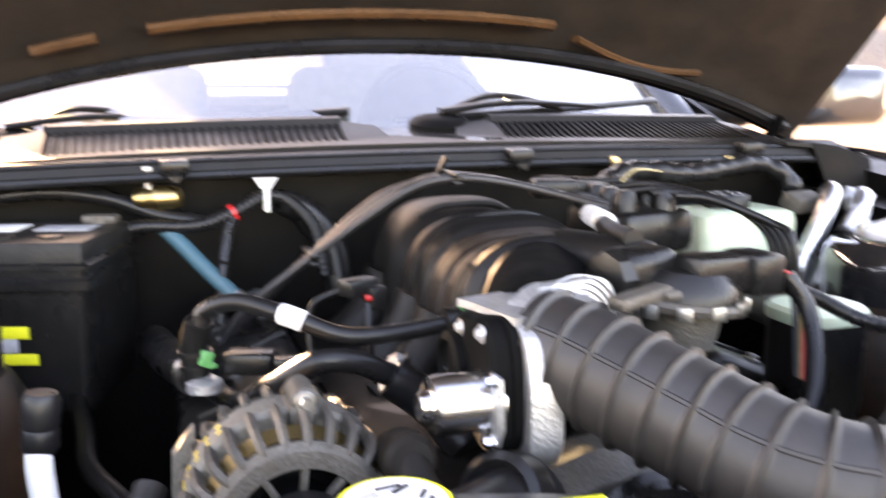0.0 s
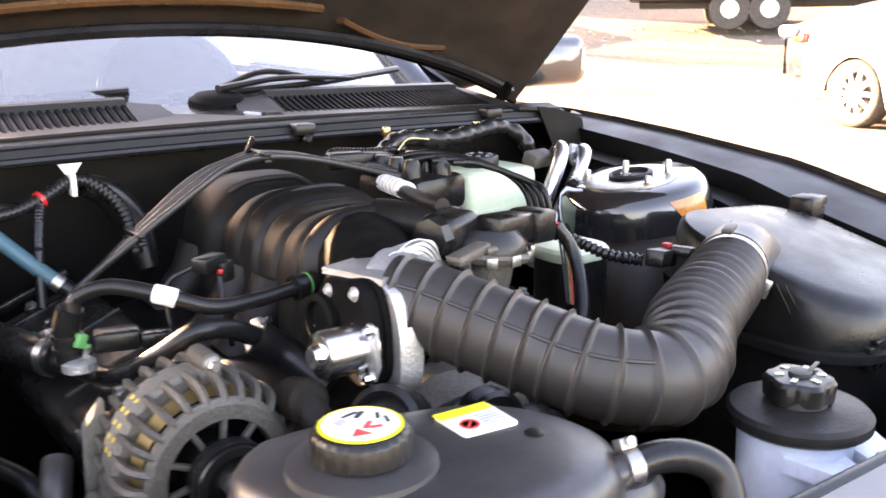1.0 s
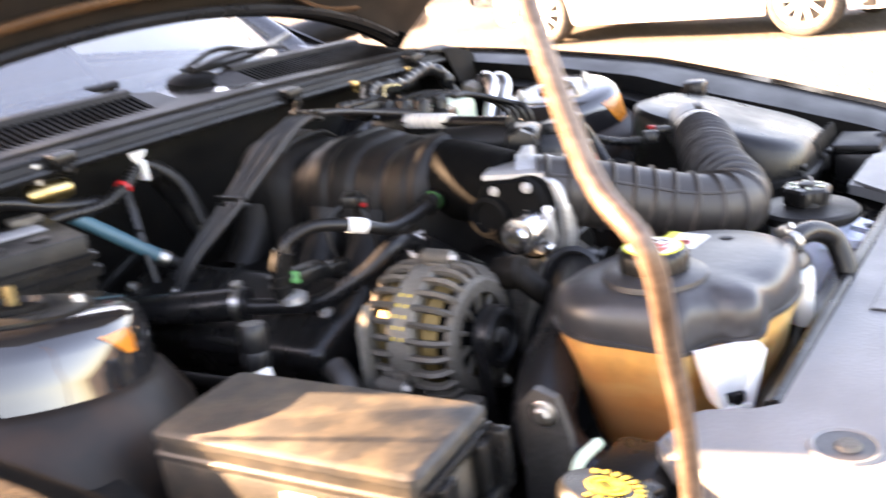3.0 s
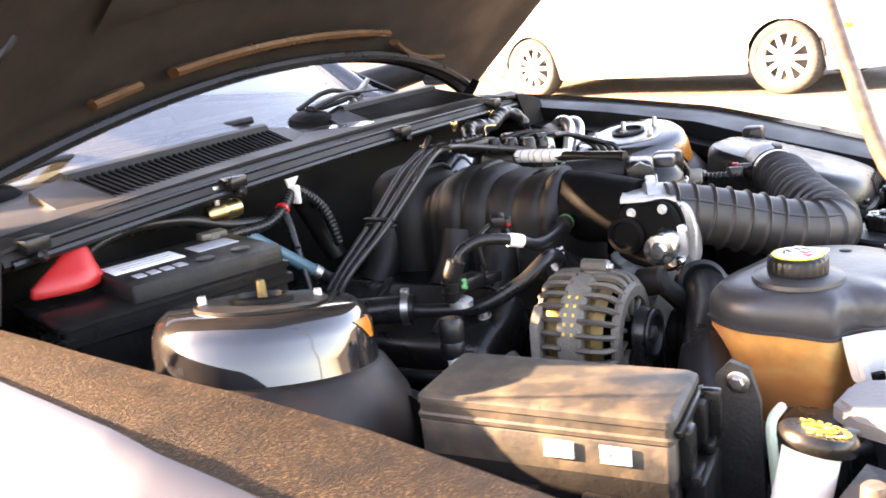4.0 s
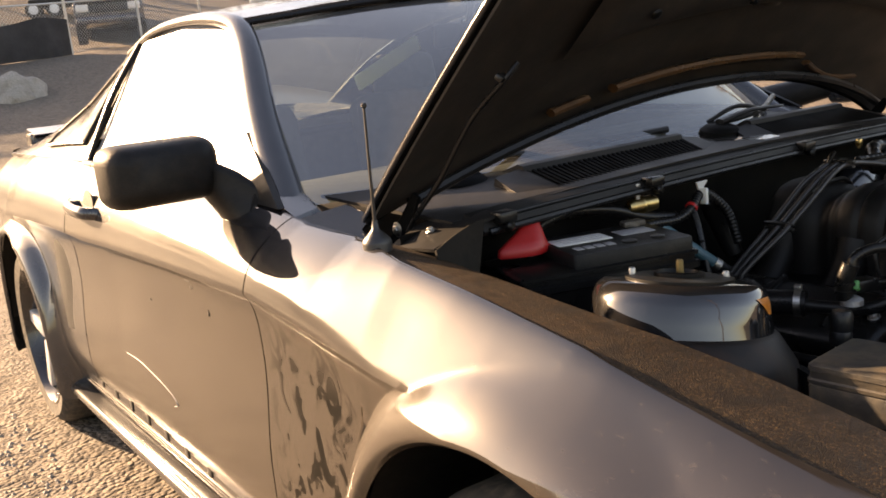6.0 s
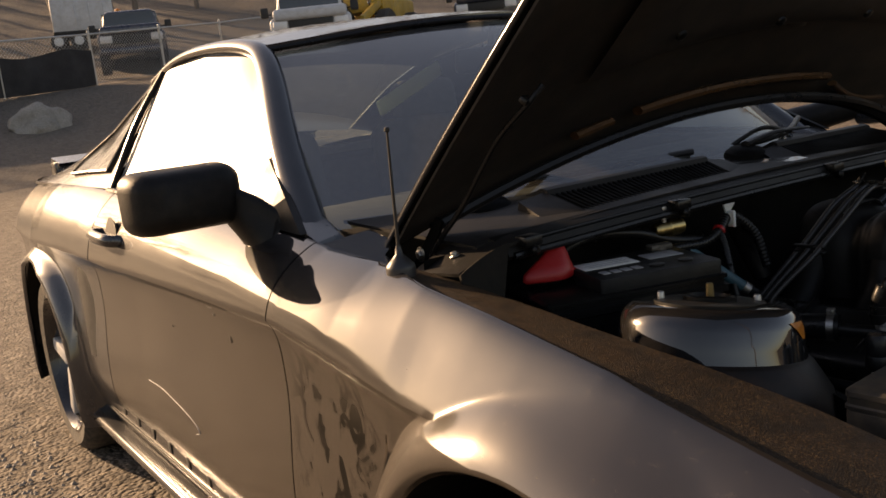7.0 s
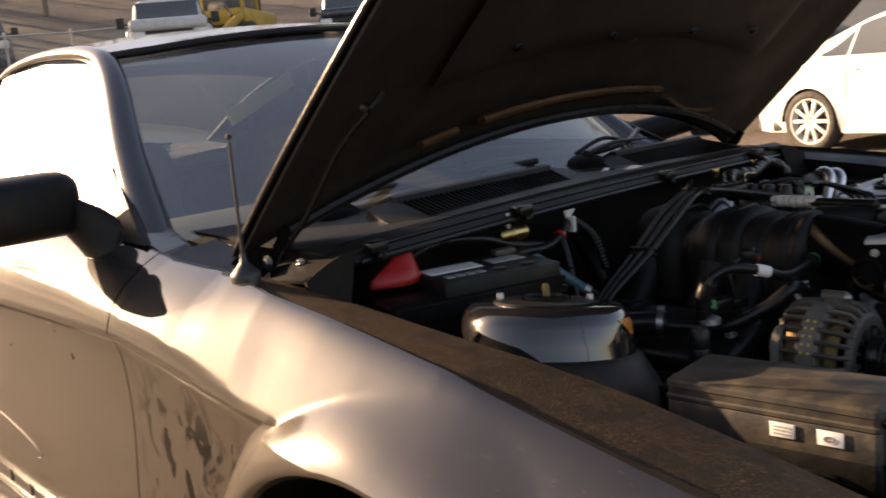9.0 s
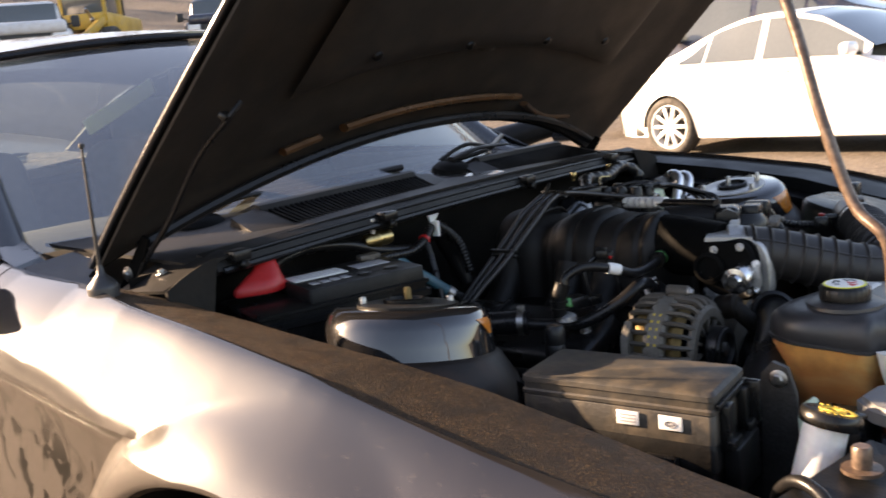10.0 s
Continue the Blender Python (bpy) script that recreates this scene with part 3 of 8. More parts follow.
# wheels
for yc in (-0.06, 2.72):
    for s in (-1, 1):
        o = Vector((s * 0.80, yc, 0.335))
        wheel = part("wheel", lathe([(0.06, -0.02), (0.075, 0.02), (0.07, 0.045)], o, (s, 0, 0), 20), INK, car, "black five-spoke wheel with bright spoke faces")
        tyre = lathe([(0.245, -0.11), (0.30, -0.12), (0.325, -0.105), (0.335, -0.07), (0.335, 0.07), (0.325, 0.10), (0.30, 0.118), (0.262, 0.112), (0.255, 0.10)], o, (s, 0, 0), 56, ring_only=True)
        part("tyre", tyre, TYRE, wheel, "low-profile tyre")
        rim = lathe([(0.235, -0.10), (0.256, 0.09), (0.262, 0.112), (0.25, 0.114), (0.235, 0.09), (0.215, -0.09)], o, (s, 0, 0), 56, ring_only=True)
        part("rim", rim, RIM_BLACK, wheel)
        part("brake_disc", lathe([(0.0, -0.03), (0.16, -0.03), (0.165, -0.02), (0.16, -0.01), (0.0, -0.01)], o, (s, 0, 0), 36), STEEL, wheel)
        part("barrel_back", lathe([(0.225, -0.085), (0.225, -0.08)], o, (s, 0, 0), 36), INK, wheel)
        for k in range(5):
            a = 2 * math.pi * k / 5 + 0.5
            b = box((0.145, 0, 0.075), (0.21, 0.052, 0.03), 0.006)
            b.transform(Matrix.Translation(o) @ frame_of((s, 0, 0)) @ pose(0, 0, 0, 0, 0, math.degrees(a)))
            part("spoke", b, RIM_SILVER, wheel)

# roof, pillars, glass
RX = table([(1.2, 0.585), (1.5, 0.585), (1.9, 0.57), (2.3, 0.55), (2.6, 0.56), (3.1, 0.62)])
RZ = table([(1.2, 1.300), (1.35, 1.325), (1.6, 1.345), (1.9, 1.338), (2.2, 1.295), (2.5, 1.215), (2.8, 1.115), (3.1, 1.01)])


def roof_point(u, v):
    w = 2 * v - 1
    y = 1.225 - 0.075 * (1 - w * w) + (1.10 + 0.06 * (1 - w * w)) * u
    return (w * RX(y), y, RZ(max(1.2, y)) + 0.04 * (1 - w * w) + 0.004)


solid(part("roof", sheet(roof_point, 30, 24), PAINT, car, "grey steel roof"), 0.012, 1.0)
part("headliner_edge", tube([roof_point(0, j / 12) for j in range(13)], 0.007, 8, 3), RUBBER, car, "black windshield header seal")


def shield_point(u, v):
    w = 2 * u - 1
    base = Vector((w * 0.74, 0.455 + 0.31 * w * w, 0.966 - 0.036 * w * w))
    head = Vector(roof_point(0, u)) + Vector((0, -0.01, -0.012))
    p = base.lerp(head, v)
    return p + Vector((0, -0.035, 0.03)) * (math.sin(math.pi * v) * (1 - 0.4 * w * w))


shield = part("windshield", sheet(shield_point, 30, 16), GLASS, car, "clear windshield reflecting the sky", smooth=80)


def rear_point(u, v):
    w = 2 * u - 1
    y = 2.30 + 0.78 * v
    return (w * (RX(y) - 0.03), y + 0.05 * (1 - w * w), RZ(y) + 0.035 * (1 - w * w) + 0.01)


back = part("rear_window", sheet(rear_point, 16, 10), GLASS, car, smooth=80)
for s in (-1, 1):
    part("roof_pillar", tube([(s * 0.765, 0.74, 0.915), (s * 0.70, 0.95, 1.09), (s * 0.615, 1.17, 1.265), (s * 0.59, 1.32, 1.322), (s * 0.585, 1.6, 1.345), (s * 0.572, 1.9, 1.338), (s * 0.555, 2.2, 1.295)], lambda t: 0.040 - 0.020 * min(1, t * 1.6), 14, 8, flat=0.8), PAINT, car)
    part("pillar_base", loops([[(s * 0.80, 0.65, 0.915), (s * 0.72, 0.67, 0.915), (s * 0.70, 0.85, 0.93), (s * 0.805, 0.87, 0.945)], [(s * 0.795, 0.66, 0.932), (s * 0.74, 0.68, 0.937), (s * 0.715, 0.88, 1.0), (s * 0.79, 0.90, 1.0)]]), PAINT, car)
    win = part("side_window", sheet(lambda u, v: (s * (0.79 - (0.79 - 0.60) * v ** 0.85 + 0.01 * math.sin(math.pi * v)), (0.80 + 0.42 * v) * (1 - u) + (2.02 - 0.05 * v) * u, (0.955 + 0.03 * u) * (1 - v) + (RZ(max(1.25, (1.22 + 0.75 * u))) - 0.02) * v), 20, 10), SIDEGLASS, car, smooth=80)
    win.visible_shadow = False
    part("window_post", tube([(s * 0.795, 2.03, 0.985), (s * 0.70, 2.0, 1.17), (s * 0.60, 1.97, 1.315)], 0.009, 8, 6), RUBBER, car)
    part("belt_trim", tube([(s * 0.80, 0.85, 0.955), (s * 0.802, 1.4, 0.968), (s * 0.80, 2.05, 0.985)], 0.009, 8, 8), RUBBER, car)
    solid(part("sail_panel", sheet(lambda u, v: (s * ((0.80 + 0.02 * u) * (1 - v) + (RX(2.0 + 1.05 * u) - 0.005) * v), 2.04 + 1.05 * u, (0.99 * (1 - v) + (RZ(2.0 + 1.05 * u) + 0.012) * v)), 20, 8), PAINT, car), 0.01)
    def quarter(a, b):
        u, v = 0.08 + 0.44 * a, 0.14 + (0.64 - 0.46 * a) * b
        return (s * ((0.80 + 0.02 * u) * (1 - v) + (RX(2.0 + 1.05 * u) - 0.005) * v + 0.007), 2.04 + 1.05 * u, 0.99 * (1 - v) + (RZ(2.0 + 1.05 * u) + 0.012) * v + 0.004)
    solid(part("quarter_window", sheet(quarter, 10, 8), QUARTERGLASS, car), 0.004)
    rim_line = [quarter(k, 0) for k in (0, 0.5, 1)] + [quarter(1, 1)] + [quarter(k, 1) for k in (0.5, 0)] + [quarter(0, 0)]
    part("window_frame", tube(rim_line, 0.006, 6, 1, smooth=False), RUBBER, car)
part("trunk_lid", sheet(lambda u, v: ((2 * v - 1) * (0.76 - 0.06 * u), 3.02 + 0.70 * u, 1.0 - 0.03 * u ** 2 + 0.02 * (1 - (2 * v - 1) ** 2)), 10, 14), PAINT, car)
part("tail_panel", sheet(lambda u, v: ((2 * v - 1) * (0.70 + 0.06 * math.sin(3 * u)), 3.72 + 0.06 * math.sin(math.pi * u), 0.97 - 0.7 * u), 10, 14), PAINT, car)
spoiler = part("trunk_spoiler", loops([[(x, 3.50, 1.035), (x, 3.66, 1.060), (x, 3.67, 1.045), (x, 3.52, 1.02)] for x in (-0.64, -0.4, 0, 0.4, 0.64)]), PAINT, car, "low rear spoiler")
for x in (-0.6, 0.6):
    part("spoiler_foot", box((x, 3.6, 1.01), (0.10, 0.10, 0.06), 0.01), PAINT, spoiler)
# under-body and cabin tub
part("floor_pan", box((0, 1.85, 0.22), (1.70, 3.6, 0.06), 0.02), INK, car)
part("dashboard", loops([[(x, 0.62 + 0.10 * (x / 0.72) ** 2, 0.90), (x, 0.80 + 0.05 * (x / 0.72) ** 2, 0.945), (x, 1.15, 0.93), (x, 1.22, 0.86), (x, 1.20, 0.60), (x, 0.62, 0.55)] for x in (-0.74, -0.5, -0.25, 0, 0.25, 0.5, 0.74)]), DASH, car, "dark dashboard")
for s in (-1, 1):
    part("door_card", box((s * 0.75, 1.5, 0.70), (0.06, 1.6, 0.50), 0.02), DASH, car)
part("rear_shelf", box((0, 2.9, 0.93), (1.3, 0.6, 0.06), 0.02), DASH, car)
part("steering_wheel", merge(lathe([(0.172, -0.008), (0.180, -0.014), (0.190, -0.008), (0.192, 0.004), (0.182, 0.012), (0.172, 0.006), (0.172, -0.008)], (0.37, 1.30, 0.91), (0, -0.93, 0.36), 40), box((0.37, 1.29, 0.91), (0.33, 0.03, 0.06), 0.01, (-20, 0, 0))), DASH, car)
for x, y in ((-0.37, 1.95), (0.37, 1.95)):
    seat = part("front_seat", box((x, y, 0.78), (0.50, 0.16, 0.62), 0.06, (-14, 0, 0), seg=4), SEATMAT, car, "grey cloth bucket seat")
    merged = box((x, y + 0.10, 1.13), (0.26, 0.10, 0.17), 0.045, (-8, 0, 0), seg=4)
    part("headrest", merged, SEATMAT, seat)
    part("seat_cushion", box((x, y - 0.28, 0.52), (0.50, 0.52, 0.18), 0.06, seg=4), SEATMAT, seat)
part("rear_bench", box((0, 2.62, 0.72), (1.15, 0.18, 0.55), 0.06, (-20, 0, 0), seg=3), SEATMAT, car)
part("sun_visor", box((0.33, 1.28, 1.285), (0.40, 0.03, 0.15), 0.012, (72, 0, 0)), SEATMAT, car, "grey sun visor")
part("sun_visor", box((-0.262, 1.14, 1.184), (0.21, 0.010, 0.040), 0.004, (15, -24, 0)), VISOR, car, "pale sun visor hanging askew")
part("rear_view_mirror", box((0.0, 1.13, 1.235), (0.24, 0.035, 0.065), 0.02, (8, 0, 0), seg=4), INK, car)
part("mirror_stem", tube([(0, 1.14, 1.26), (0, 1.12, 1.32)], 0.01, 8, 3), INK, car)
# door mirrors
for s in (-1, 1):
    shell = loops([rrect(0, 0, 0.220 * k, 0.122 * k, 0.034 * k, z, 6) for k, z in ((0.55, -0.075), (0.82, -0.062), (0.95, -0.04), (1.0, 0.0), (1.0, 0.028), (0.94, 0.034))])
    MX, MY, MZ = (0.940, 0.925, 1.024) if s < 0 else (1.03, 0.67, 1.0)
    shell.transform(pose(s * MX, MY, MZ) @ pose(0, 0, 0, -90, 0, 0))
    mirror = part("door_mirror", shell, PAINT if s > 0 else MATTE, car, "dark door mirror housing")
    pane = loops([rrect(0, 0, 0.17, 0.10, 0.035, z, 6) for z in (0.031, 0.037)])
    pane.transform(pose(s * MX, MY, MZ) @ pose(0, 0, 0, -90, 0, 0))
    part("mirror_pane", pane, MIRRORGLASS, mirror)
    def foot_ring(k):
        """Outline of the foot from the door skin (0) out to the shell (1)."""
        cy, cz, hy, hz, x = 0.845 + (MY - 0.845) * k, 0.955 + (MZ - 0.955) * k ** 0.8, 0.062 - 0.028 * k, 0.042 - 0.012 * k, 0.805 + (MX - 0.06 - 0.805) * k
        return [(s * (x + 0.045 * max(0.0, -math.sin(a)) * (1 - k)), cy + hy * math.copysign(abs(math.cos(a)) ** 0.8, math.cos(a)), cz + hz * math.copysign(abs(math.sin(a)) ** 0.8, math.sin(a))) for a in (2 * math.pi * i / 24 for i in range(24))]
    part("mirror_foot", loops([foot_ring(k) for k in (0, 0.15, 0.3, 0.5, 0.75, 1.0)]), MATTE, mirror, "dark foot on the door corner")
    part("mirror_sail", loops([[(s * (0.800 + d), 0.70, 0.945), (s * (0.806 + d), 0.93, 0.958), (s * (0.735 + d), 0.945, 1.075)] for d in (-0.006, 0.008)]), MATTE, mirror)


# ---- hood, raised ----
HOOD_O, HOOD_U, HOOD_N = Vector((0, 0.475, 0.905)), Vector((0, -0.743, 0.669)), Vector((0, 0.669, 0.743))


def hood_at(a, w, lift=0.0):
    """A point a metres up the hood and w across it, from -1 to 1."""
    half = 0.768 - 0.07 * smoothstep(a / 1.2)
    return HOOD_O + HOOD_U * a + HOOD_N * (0.055 * (1 - w * w) + lift) + Vector((0.02 + w * half, 0, 0))


def hood_rear(w):
    return 0.165 * (1 - abs(w) ** 2.2)


def hood_grid(u, v, lift, inset=0.0, front=1.13):
    w = (2 * v - 1) * (1 - inset / 0.79)
    a0 = hood_rear(w) + inset
    a1 = front + 0.06 * (1 - w * w) - inset
    return hood_at(a0 + (a1 - a0) * u, w, lift)


hood = part("hood", sheet(lambda u, v: hood_grid(u, v, 0.035), 30, 36), PAINT, car, "grey hood standing open", smooth=60)
solid(hood, 0.006, 1.0)
solid(part("inner_panel", sheet(lambda u, v: hood_grid(u, v, 0.024 + 0.009 * smoothstep(min(u, 1 - u) / 0.06) * smoothstep(min(v, 1 - v) / 0.05), 0.006), 60, 60), HOODSKIN, hood, "dark hood underside"), 0.004)
part("edge_fold", tube([hood_at(hood_rear(w) + 0.004, w, 0.028) for w in (-1, -0.9, -0.75, -0.5, -0.25, 0, 0.25, 0.5, 0.75, 0.9, 1)], 0.009, 8, 6, flat=0.9), GEARBLACK, hood)
for s in (-1, 1):
    part("side_fold", tube([hood_at(a, s * 1.0, 0.034) for a in (0, 0.2, 0.4, 0.6, 0.8, 1.0, 1.13)], 0.0045, 10, 5), PAINT, hood)
part("rear_seal", tube([hood_at(hood_rear(w) + 0.035, w, 0.004) for w in np.linspace(-0.93, 0.93, 15)], 0.010, 8, 4), RUBBER, hood, "black rubber seal")
part("rear_rib", tube([hood_at(hood_rear(w) + 0.085, w, 0.012) for w in np.linspace(-0.42, 0.30, 11)], 0.014, 8, 5, flat=0.6), WARMRIB, hood, "glossy painted rib, warm ground reflection put into its colour")
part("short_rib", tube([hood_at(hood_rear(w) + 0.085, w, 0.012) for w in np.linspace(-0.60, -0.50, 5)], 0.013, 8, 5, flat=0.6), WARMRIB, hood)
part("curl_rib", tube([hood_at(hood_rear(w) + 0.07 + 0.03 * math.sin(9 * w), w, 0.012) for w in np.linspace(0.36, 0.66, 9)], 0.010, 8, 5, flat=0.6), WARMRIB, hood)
for w in (-0.45, 0.0, 0.45):
    part("stamped_rib", tube([hood_at(a, w * (0.8 + 0.2 * a), 0.026) for a in (0.38, 0.6, 0.85, 1.05)], 0.03, 8, 6, flat=0.35), HOODSKIN, hood)
part("liner_pad", sheet(lambda u, v: hood_grid(0.22 + 0.6 * u, 0.16 + 0.68 * v, 0.016 + 0.012 * smoothstep(min(u, 1 - u, v, 1 - v) / 0.04) * -1), 24, 30), HOODSKIN, hood, "black felt insulation pad")
for w in (-0.5, -0.15, 0.2, 0.5):
    for a in (0.42, 0.75, 0.98):
        p = hood_at(a, w, -0.002)
        part("pad_clip", lathe([(0.010, 0), (0.009, 0.004), (0.004, 0.006)], p, -HOOD_N, 14), PLASTIC, hood)
for s in (-1, 1):
    hinge = part("hood_hinge", loops([[(s * 0.70 + dx, 0.50, 0.885), (s * 0.70 + dx, 0.47, 0.88), (s * 0.70 + dx, 0.41, 0.945), (s * 0.70 + dx, 0.395, 0.968), (s * 0.70 + dx, 0.41, 0.975), (s * 0.70 + dx, 0.445, 0.94)] for dx in (-0.003, 0.003)]), GEARBLACK, car, "black steel hood hinge")
    part("hinge_pin", bolt((s * 0.70 - 0.004, 0.465, 0.91), (-1, 0, 0), 0.008), STEEL, hinge)
part("washer_hose", tube([(-0.70, 0.45, 0.895), (-0.705, 0.40, 0.94), (-0.70, 0.331, 1.0), (-0.69, 0.25, 1.09), (-0.68, 0.185, 1.14), (-0.66, 0.17, 1.165)], 0.0045, 8, 8), RUBBER, hood, "thin black hose to the hood")
part("hose_clip", box((-0.68, 0.185, 1.147), (0.020, 0.014, 0.010), 0.003, (42, 0, 20)), PLASTIC, hood)

# ---- bay walls, cowl and wipers ----
bay = part("engine_bay", box((0, -0.2, 0.42), (1.5, 1.3, 0.04), 0.005), BAY, car, "dark painted engine bay")
part("firewall", sheet(lambda u, v: (-0.76 + 1.52 * u, 0.400 + 0.015 * math.sin(7 * u) - 0.03 * v, 0.40 + 0.52 * v), 30, 12), BAY, bay)
for s in (-1, 1):
    part("inner_apron", sheet(lambda u, v: (s * (FI(-0.9 + 1.3 * u) - 0.015 - 0.05 * (1 - v) - 0.02 * math.sin(9 * u) * (1 - v)), -0.9 + 1.3 * u, 0.42 + (FZ(-0.9 + 1.3 * u) - 0.11 - 0.42) * v), 40, 10), BAY, bay)
    rail = part("apron_rail", loops([[(s * (FI(y) - 0.004), y, FZ(y) - 0.045), (s * (FI(y) - 0.05), y, FZ(y) - 0.05), (s * (FI(y) - 0.05), y, FZ(y) - 0.075), (s * (FI(y) - 0.004), y, FZ(y) - 0.075)] for y in np.linspace(-0.7, 0.42, 18)]), BAY, bay)
    for y in (-0.55, -0.30, 0.02, 0.28):
        part("rail_bolt", bolt((s * (FI(y) - 0.028), y, FZ(y) - 0.046), (0, 0, 1), 0.006), STEEL, rail)
    if s > 0:
        part("rubber_stop", merge(box((s * (FI(-0.246) - 0.012), -0.246, FZ(-0.246) - 0.018), (0.035, 0.042, 0.05), 0.008), box((s * (FI(-0.246) + 0.004), -0.246, FZ(-0.246) - 0.002), (0.028, 0.03, 0.014), 0.004)), RUBBER, bay)
part("radiator_support", box((0, -0.72, 0.60), (1.35, 0.10, 0.25), 0.01), BAY, bay)
part("front_bumper", sheet(lambda u, v: ((2 * u - 1) * 0.86, -0.95 + 0.16 * abs(2 * u - 1) ** 2.5 - 0.05 * math.sin(math.pi * v), 0.72 - 0.5 * v), 30, 12), PAINT, car)
part("nose_panel", sheet(lambda u, v: ((2 * u - 1) * (0.70 - 0.04 * v), -0.80 - 0.16 * v + 0.10 * v * abs(2 * u - 1) ** 2.5, 0.735 - 0.02 * v * v), 24, 6), PAINT, car)

cowl = part("cowl_panel", sheet(lambda u, v: ((2 * u - 1) * 0.69, 0.325 + (0.14 + 0.29 * (2 * u - 1) ** 2) * v, 0.944 + 0.016 * v - 0.018 * (2 * u - 1) ** 2), 50, 12), COWL, car, "dusty black cowl panel under the windshield")
solid(cowl, 0.006, 1.0)
part("cowl_ledge", loops([[(x, 0.284, 0.922 - 0.012 * (x / 0.77) ** 2), (x, 0.290, 0.936 - 0.012 * (x / 0.77) ** 2), (x, 0.334, 0.948 - 0.012 * (x / 0.77) ** 2), (x, 0.334, 0.925 - 0.012 * (x / 0.77) ** 2), (x, 0.292, 0.915 - 0.012 * (x / 0.77) ** 2)] for x in np.linspace(-0.66, 0.74, 40)]), COWL, cowl, "dusty ledge along the cowl")
part("cowl_ledge_groove", tube([(x, 0.296, 0.939 - 0.012 * (x / 0.77) ** 2) for x in np.linspace(-0.655, 0.73, 12)], 0.0035, 8, 4), RUBBER, cowl)
part("cowl_seal", tube([(x, 0.285, 0.921 - 0.012 * (x / 0.77) ** 2) for x in np.linspace(-0.65, 0.72, 16)], 0.006, 8, 4), RUBBER, cowl)
for s in (-1, 1):
    def end_top(u, v):
        return (s * (0.62 + 0.145 * v), 0.284 + 0.125 * u - 0.012 * v, 0.938 + 0.002 * u - (0.028 + 0.012 * u) * v ** 1.6)
    solid(part("cowl_end", sheet(end_top, 10, 10), COWL, cowl, "dusty end of the cowl beside the hinge"), 0.005)
    solid(part("end_fold", sheet(lambda u, v: (s * (0.662 + 0.030 * u + (0.102 - 0.028 * u) * v), 0.284 - 0.012 * v - 0.014 * u, 0.936 - 0.028 * v ** 1.6 - (0.080 - 0.02 * v) * u), 8, 8), GRIME, cowl, "grimy folded end panel"), 0.005)
    part("end_bolt", bolt((s * 0.719, 0.344, 0.9215), (s * 0.28, 0.04, 0.96), 0.005), STEEL, cowl)
part("trough", sheet(lambda u, v: (-0.035 + 0.212 * u, 0.34 + 0.125 * v, 0.951 + 0.016 * v), 4, 6), GLOSS_BLACK, cowl, "glossy panel between the grilles")
for x in (-0.62, -0.28, 0.176, 0.55):
    part("cowl_clip", merge(box((x, 0.283, 0.932), (0.035, 0.028, 0.018), 0.004), lathe([(0.008, 0), (0.008, 0.012), (0.004, 0.016)], (x, 0.278, 0.918), (0, -1, 0), 12)), PLASTIC, cowl)


def cowl_grille(x0, x1, n):
    """Raised intake grille with slats across it."""
    def at(x, v, h):
        w = x / 0.77
        return (x, 0.345 + (0.075 + 0.10 * w * w) * v, 0.940 + 0.030 * v - 0.018 * w * w + h)
    xs = np.linspace(x0, x1, 12)
    rim = part("cowl_grille", loops([[at(x, -0.04, -0.004), at(x + (0.03 if x == x0 else -0.03 if x == x1 else 0), 0.06, 0.009), at(x, 0.10, 0.008), at(x, 0.05, -0.004)] for x in xs]), COWL, cowl, "black slatted intake grille")
    part("grille_back_edge", loops([[at(x, 0.86, 0.004), at(x, 0.92, 0.015), at(x, 1.05, 0.014), (x, at(x, 1.5, 0)[1], at(x, 1.0, 0)[2])] for x in xs]), COWL, rim)
    # Flat black sheet stands in for the shade beneath the slats.
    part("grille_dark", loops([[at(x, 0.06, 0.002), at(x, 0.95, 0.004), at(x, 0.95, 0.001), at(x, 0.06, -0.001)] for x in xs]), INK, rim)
    for i in range(n):
        x = x0 + (x1 - x0) * (i + 0.5) / n
        d = (x1 - x0) / n * 0.22
        part("slat", loops([[at(x - d, v, 0.004), at(x + d, v, 0.004), at(x + d, v, 0.008), at(x - d, v, 0.008)] for v in (0.08, 0.5, 0.93)]), GEARBLACK, rim, smooth=0)
    for x in (x0, x1):
        part("grille_end", loops([[at(x + k, -0.04, h - 0.018), at(x + k * 0.7, 1.04, h - 0.018), at(x + k * 0.7, 1.0, h), at(x + k, 0.06, h)] for k, h in ((-0.075, 0.001), (-0.03, 0.005), (0.003, 0.009)) ] if x == x0 else [[at(x + k, -0.04, h - 0.018), at(x + k * 0.7, 1.04, h - 0.018), at(x + k * 0.7, 1.0, h), at(x + k, 0.06, h)] for k, h in ((-0.003, 0.009), (0.03, 0.005), (0.075, 0.001))] ), COWL, rim)


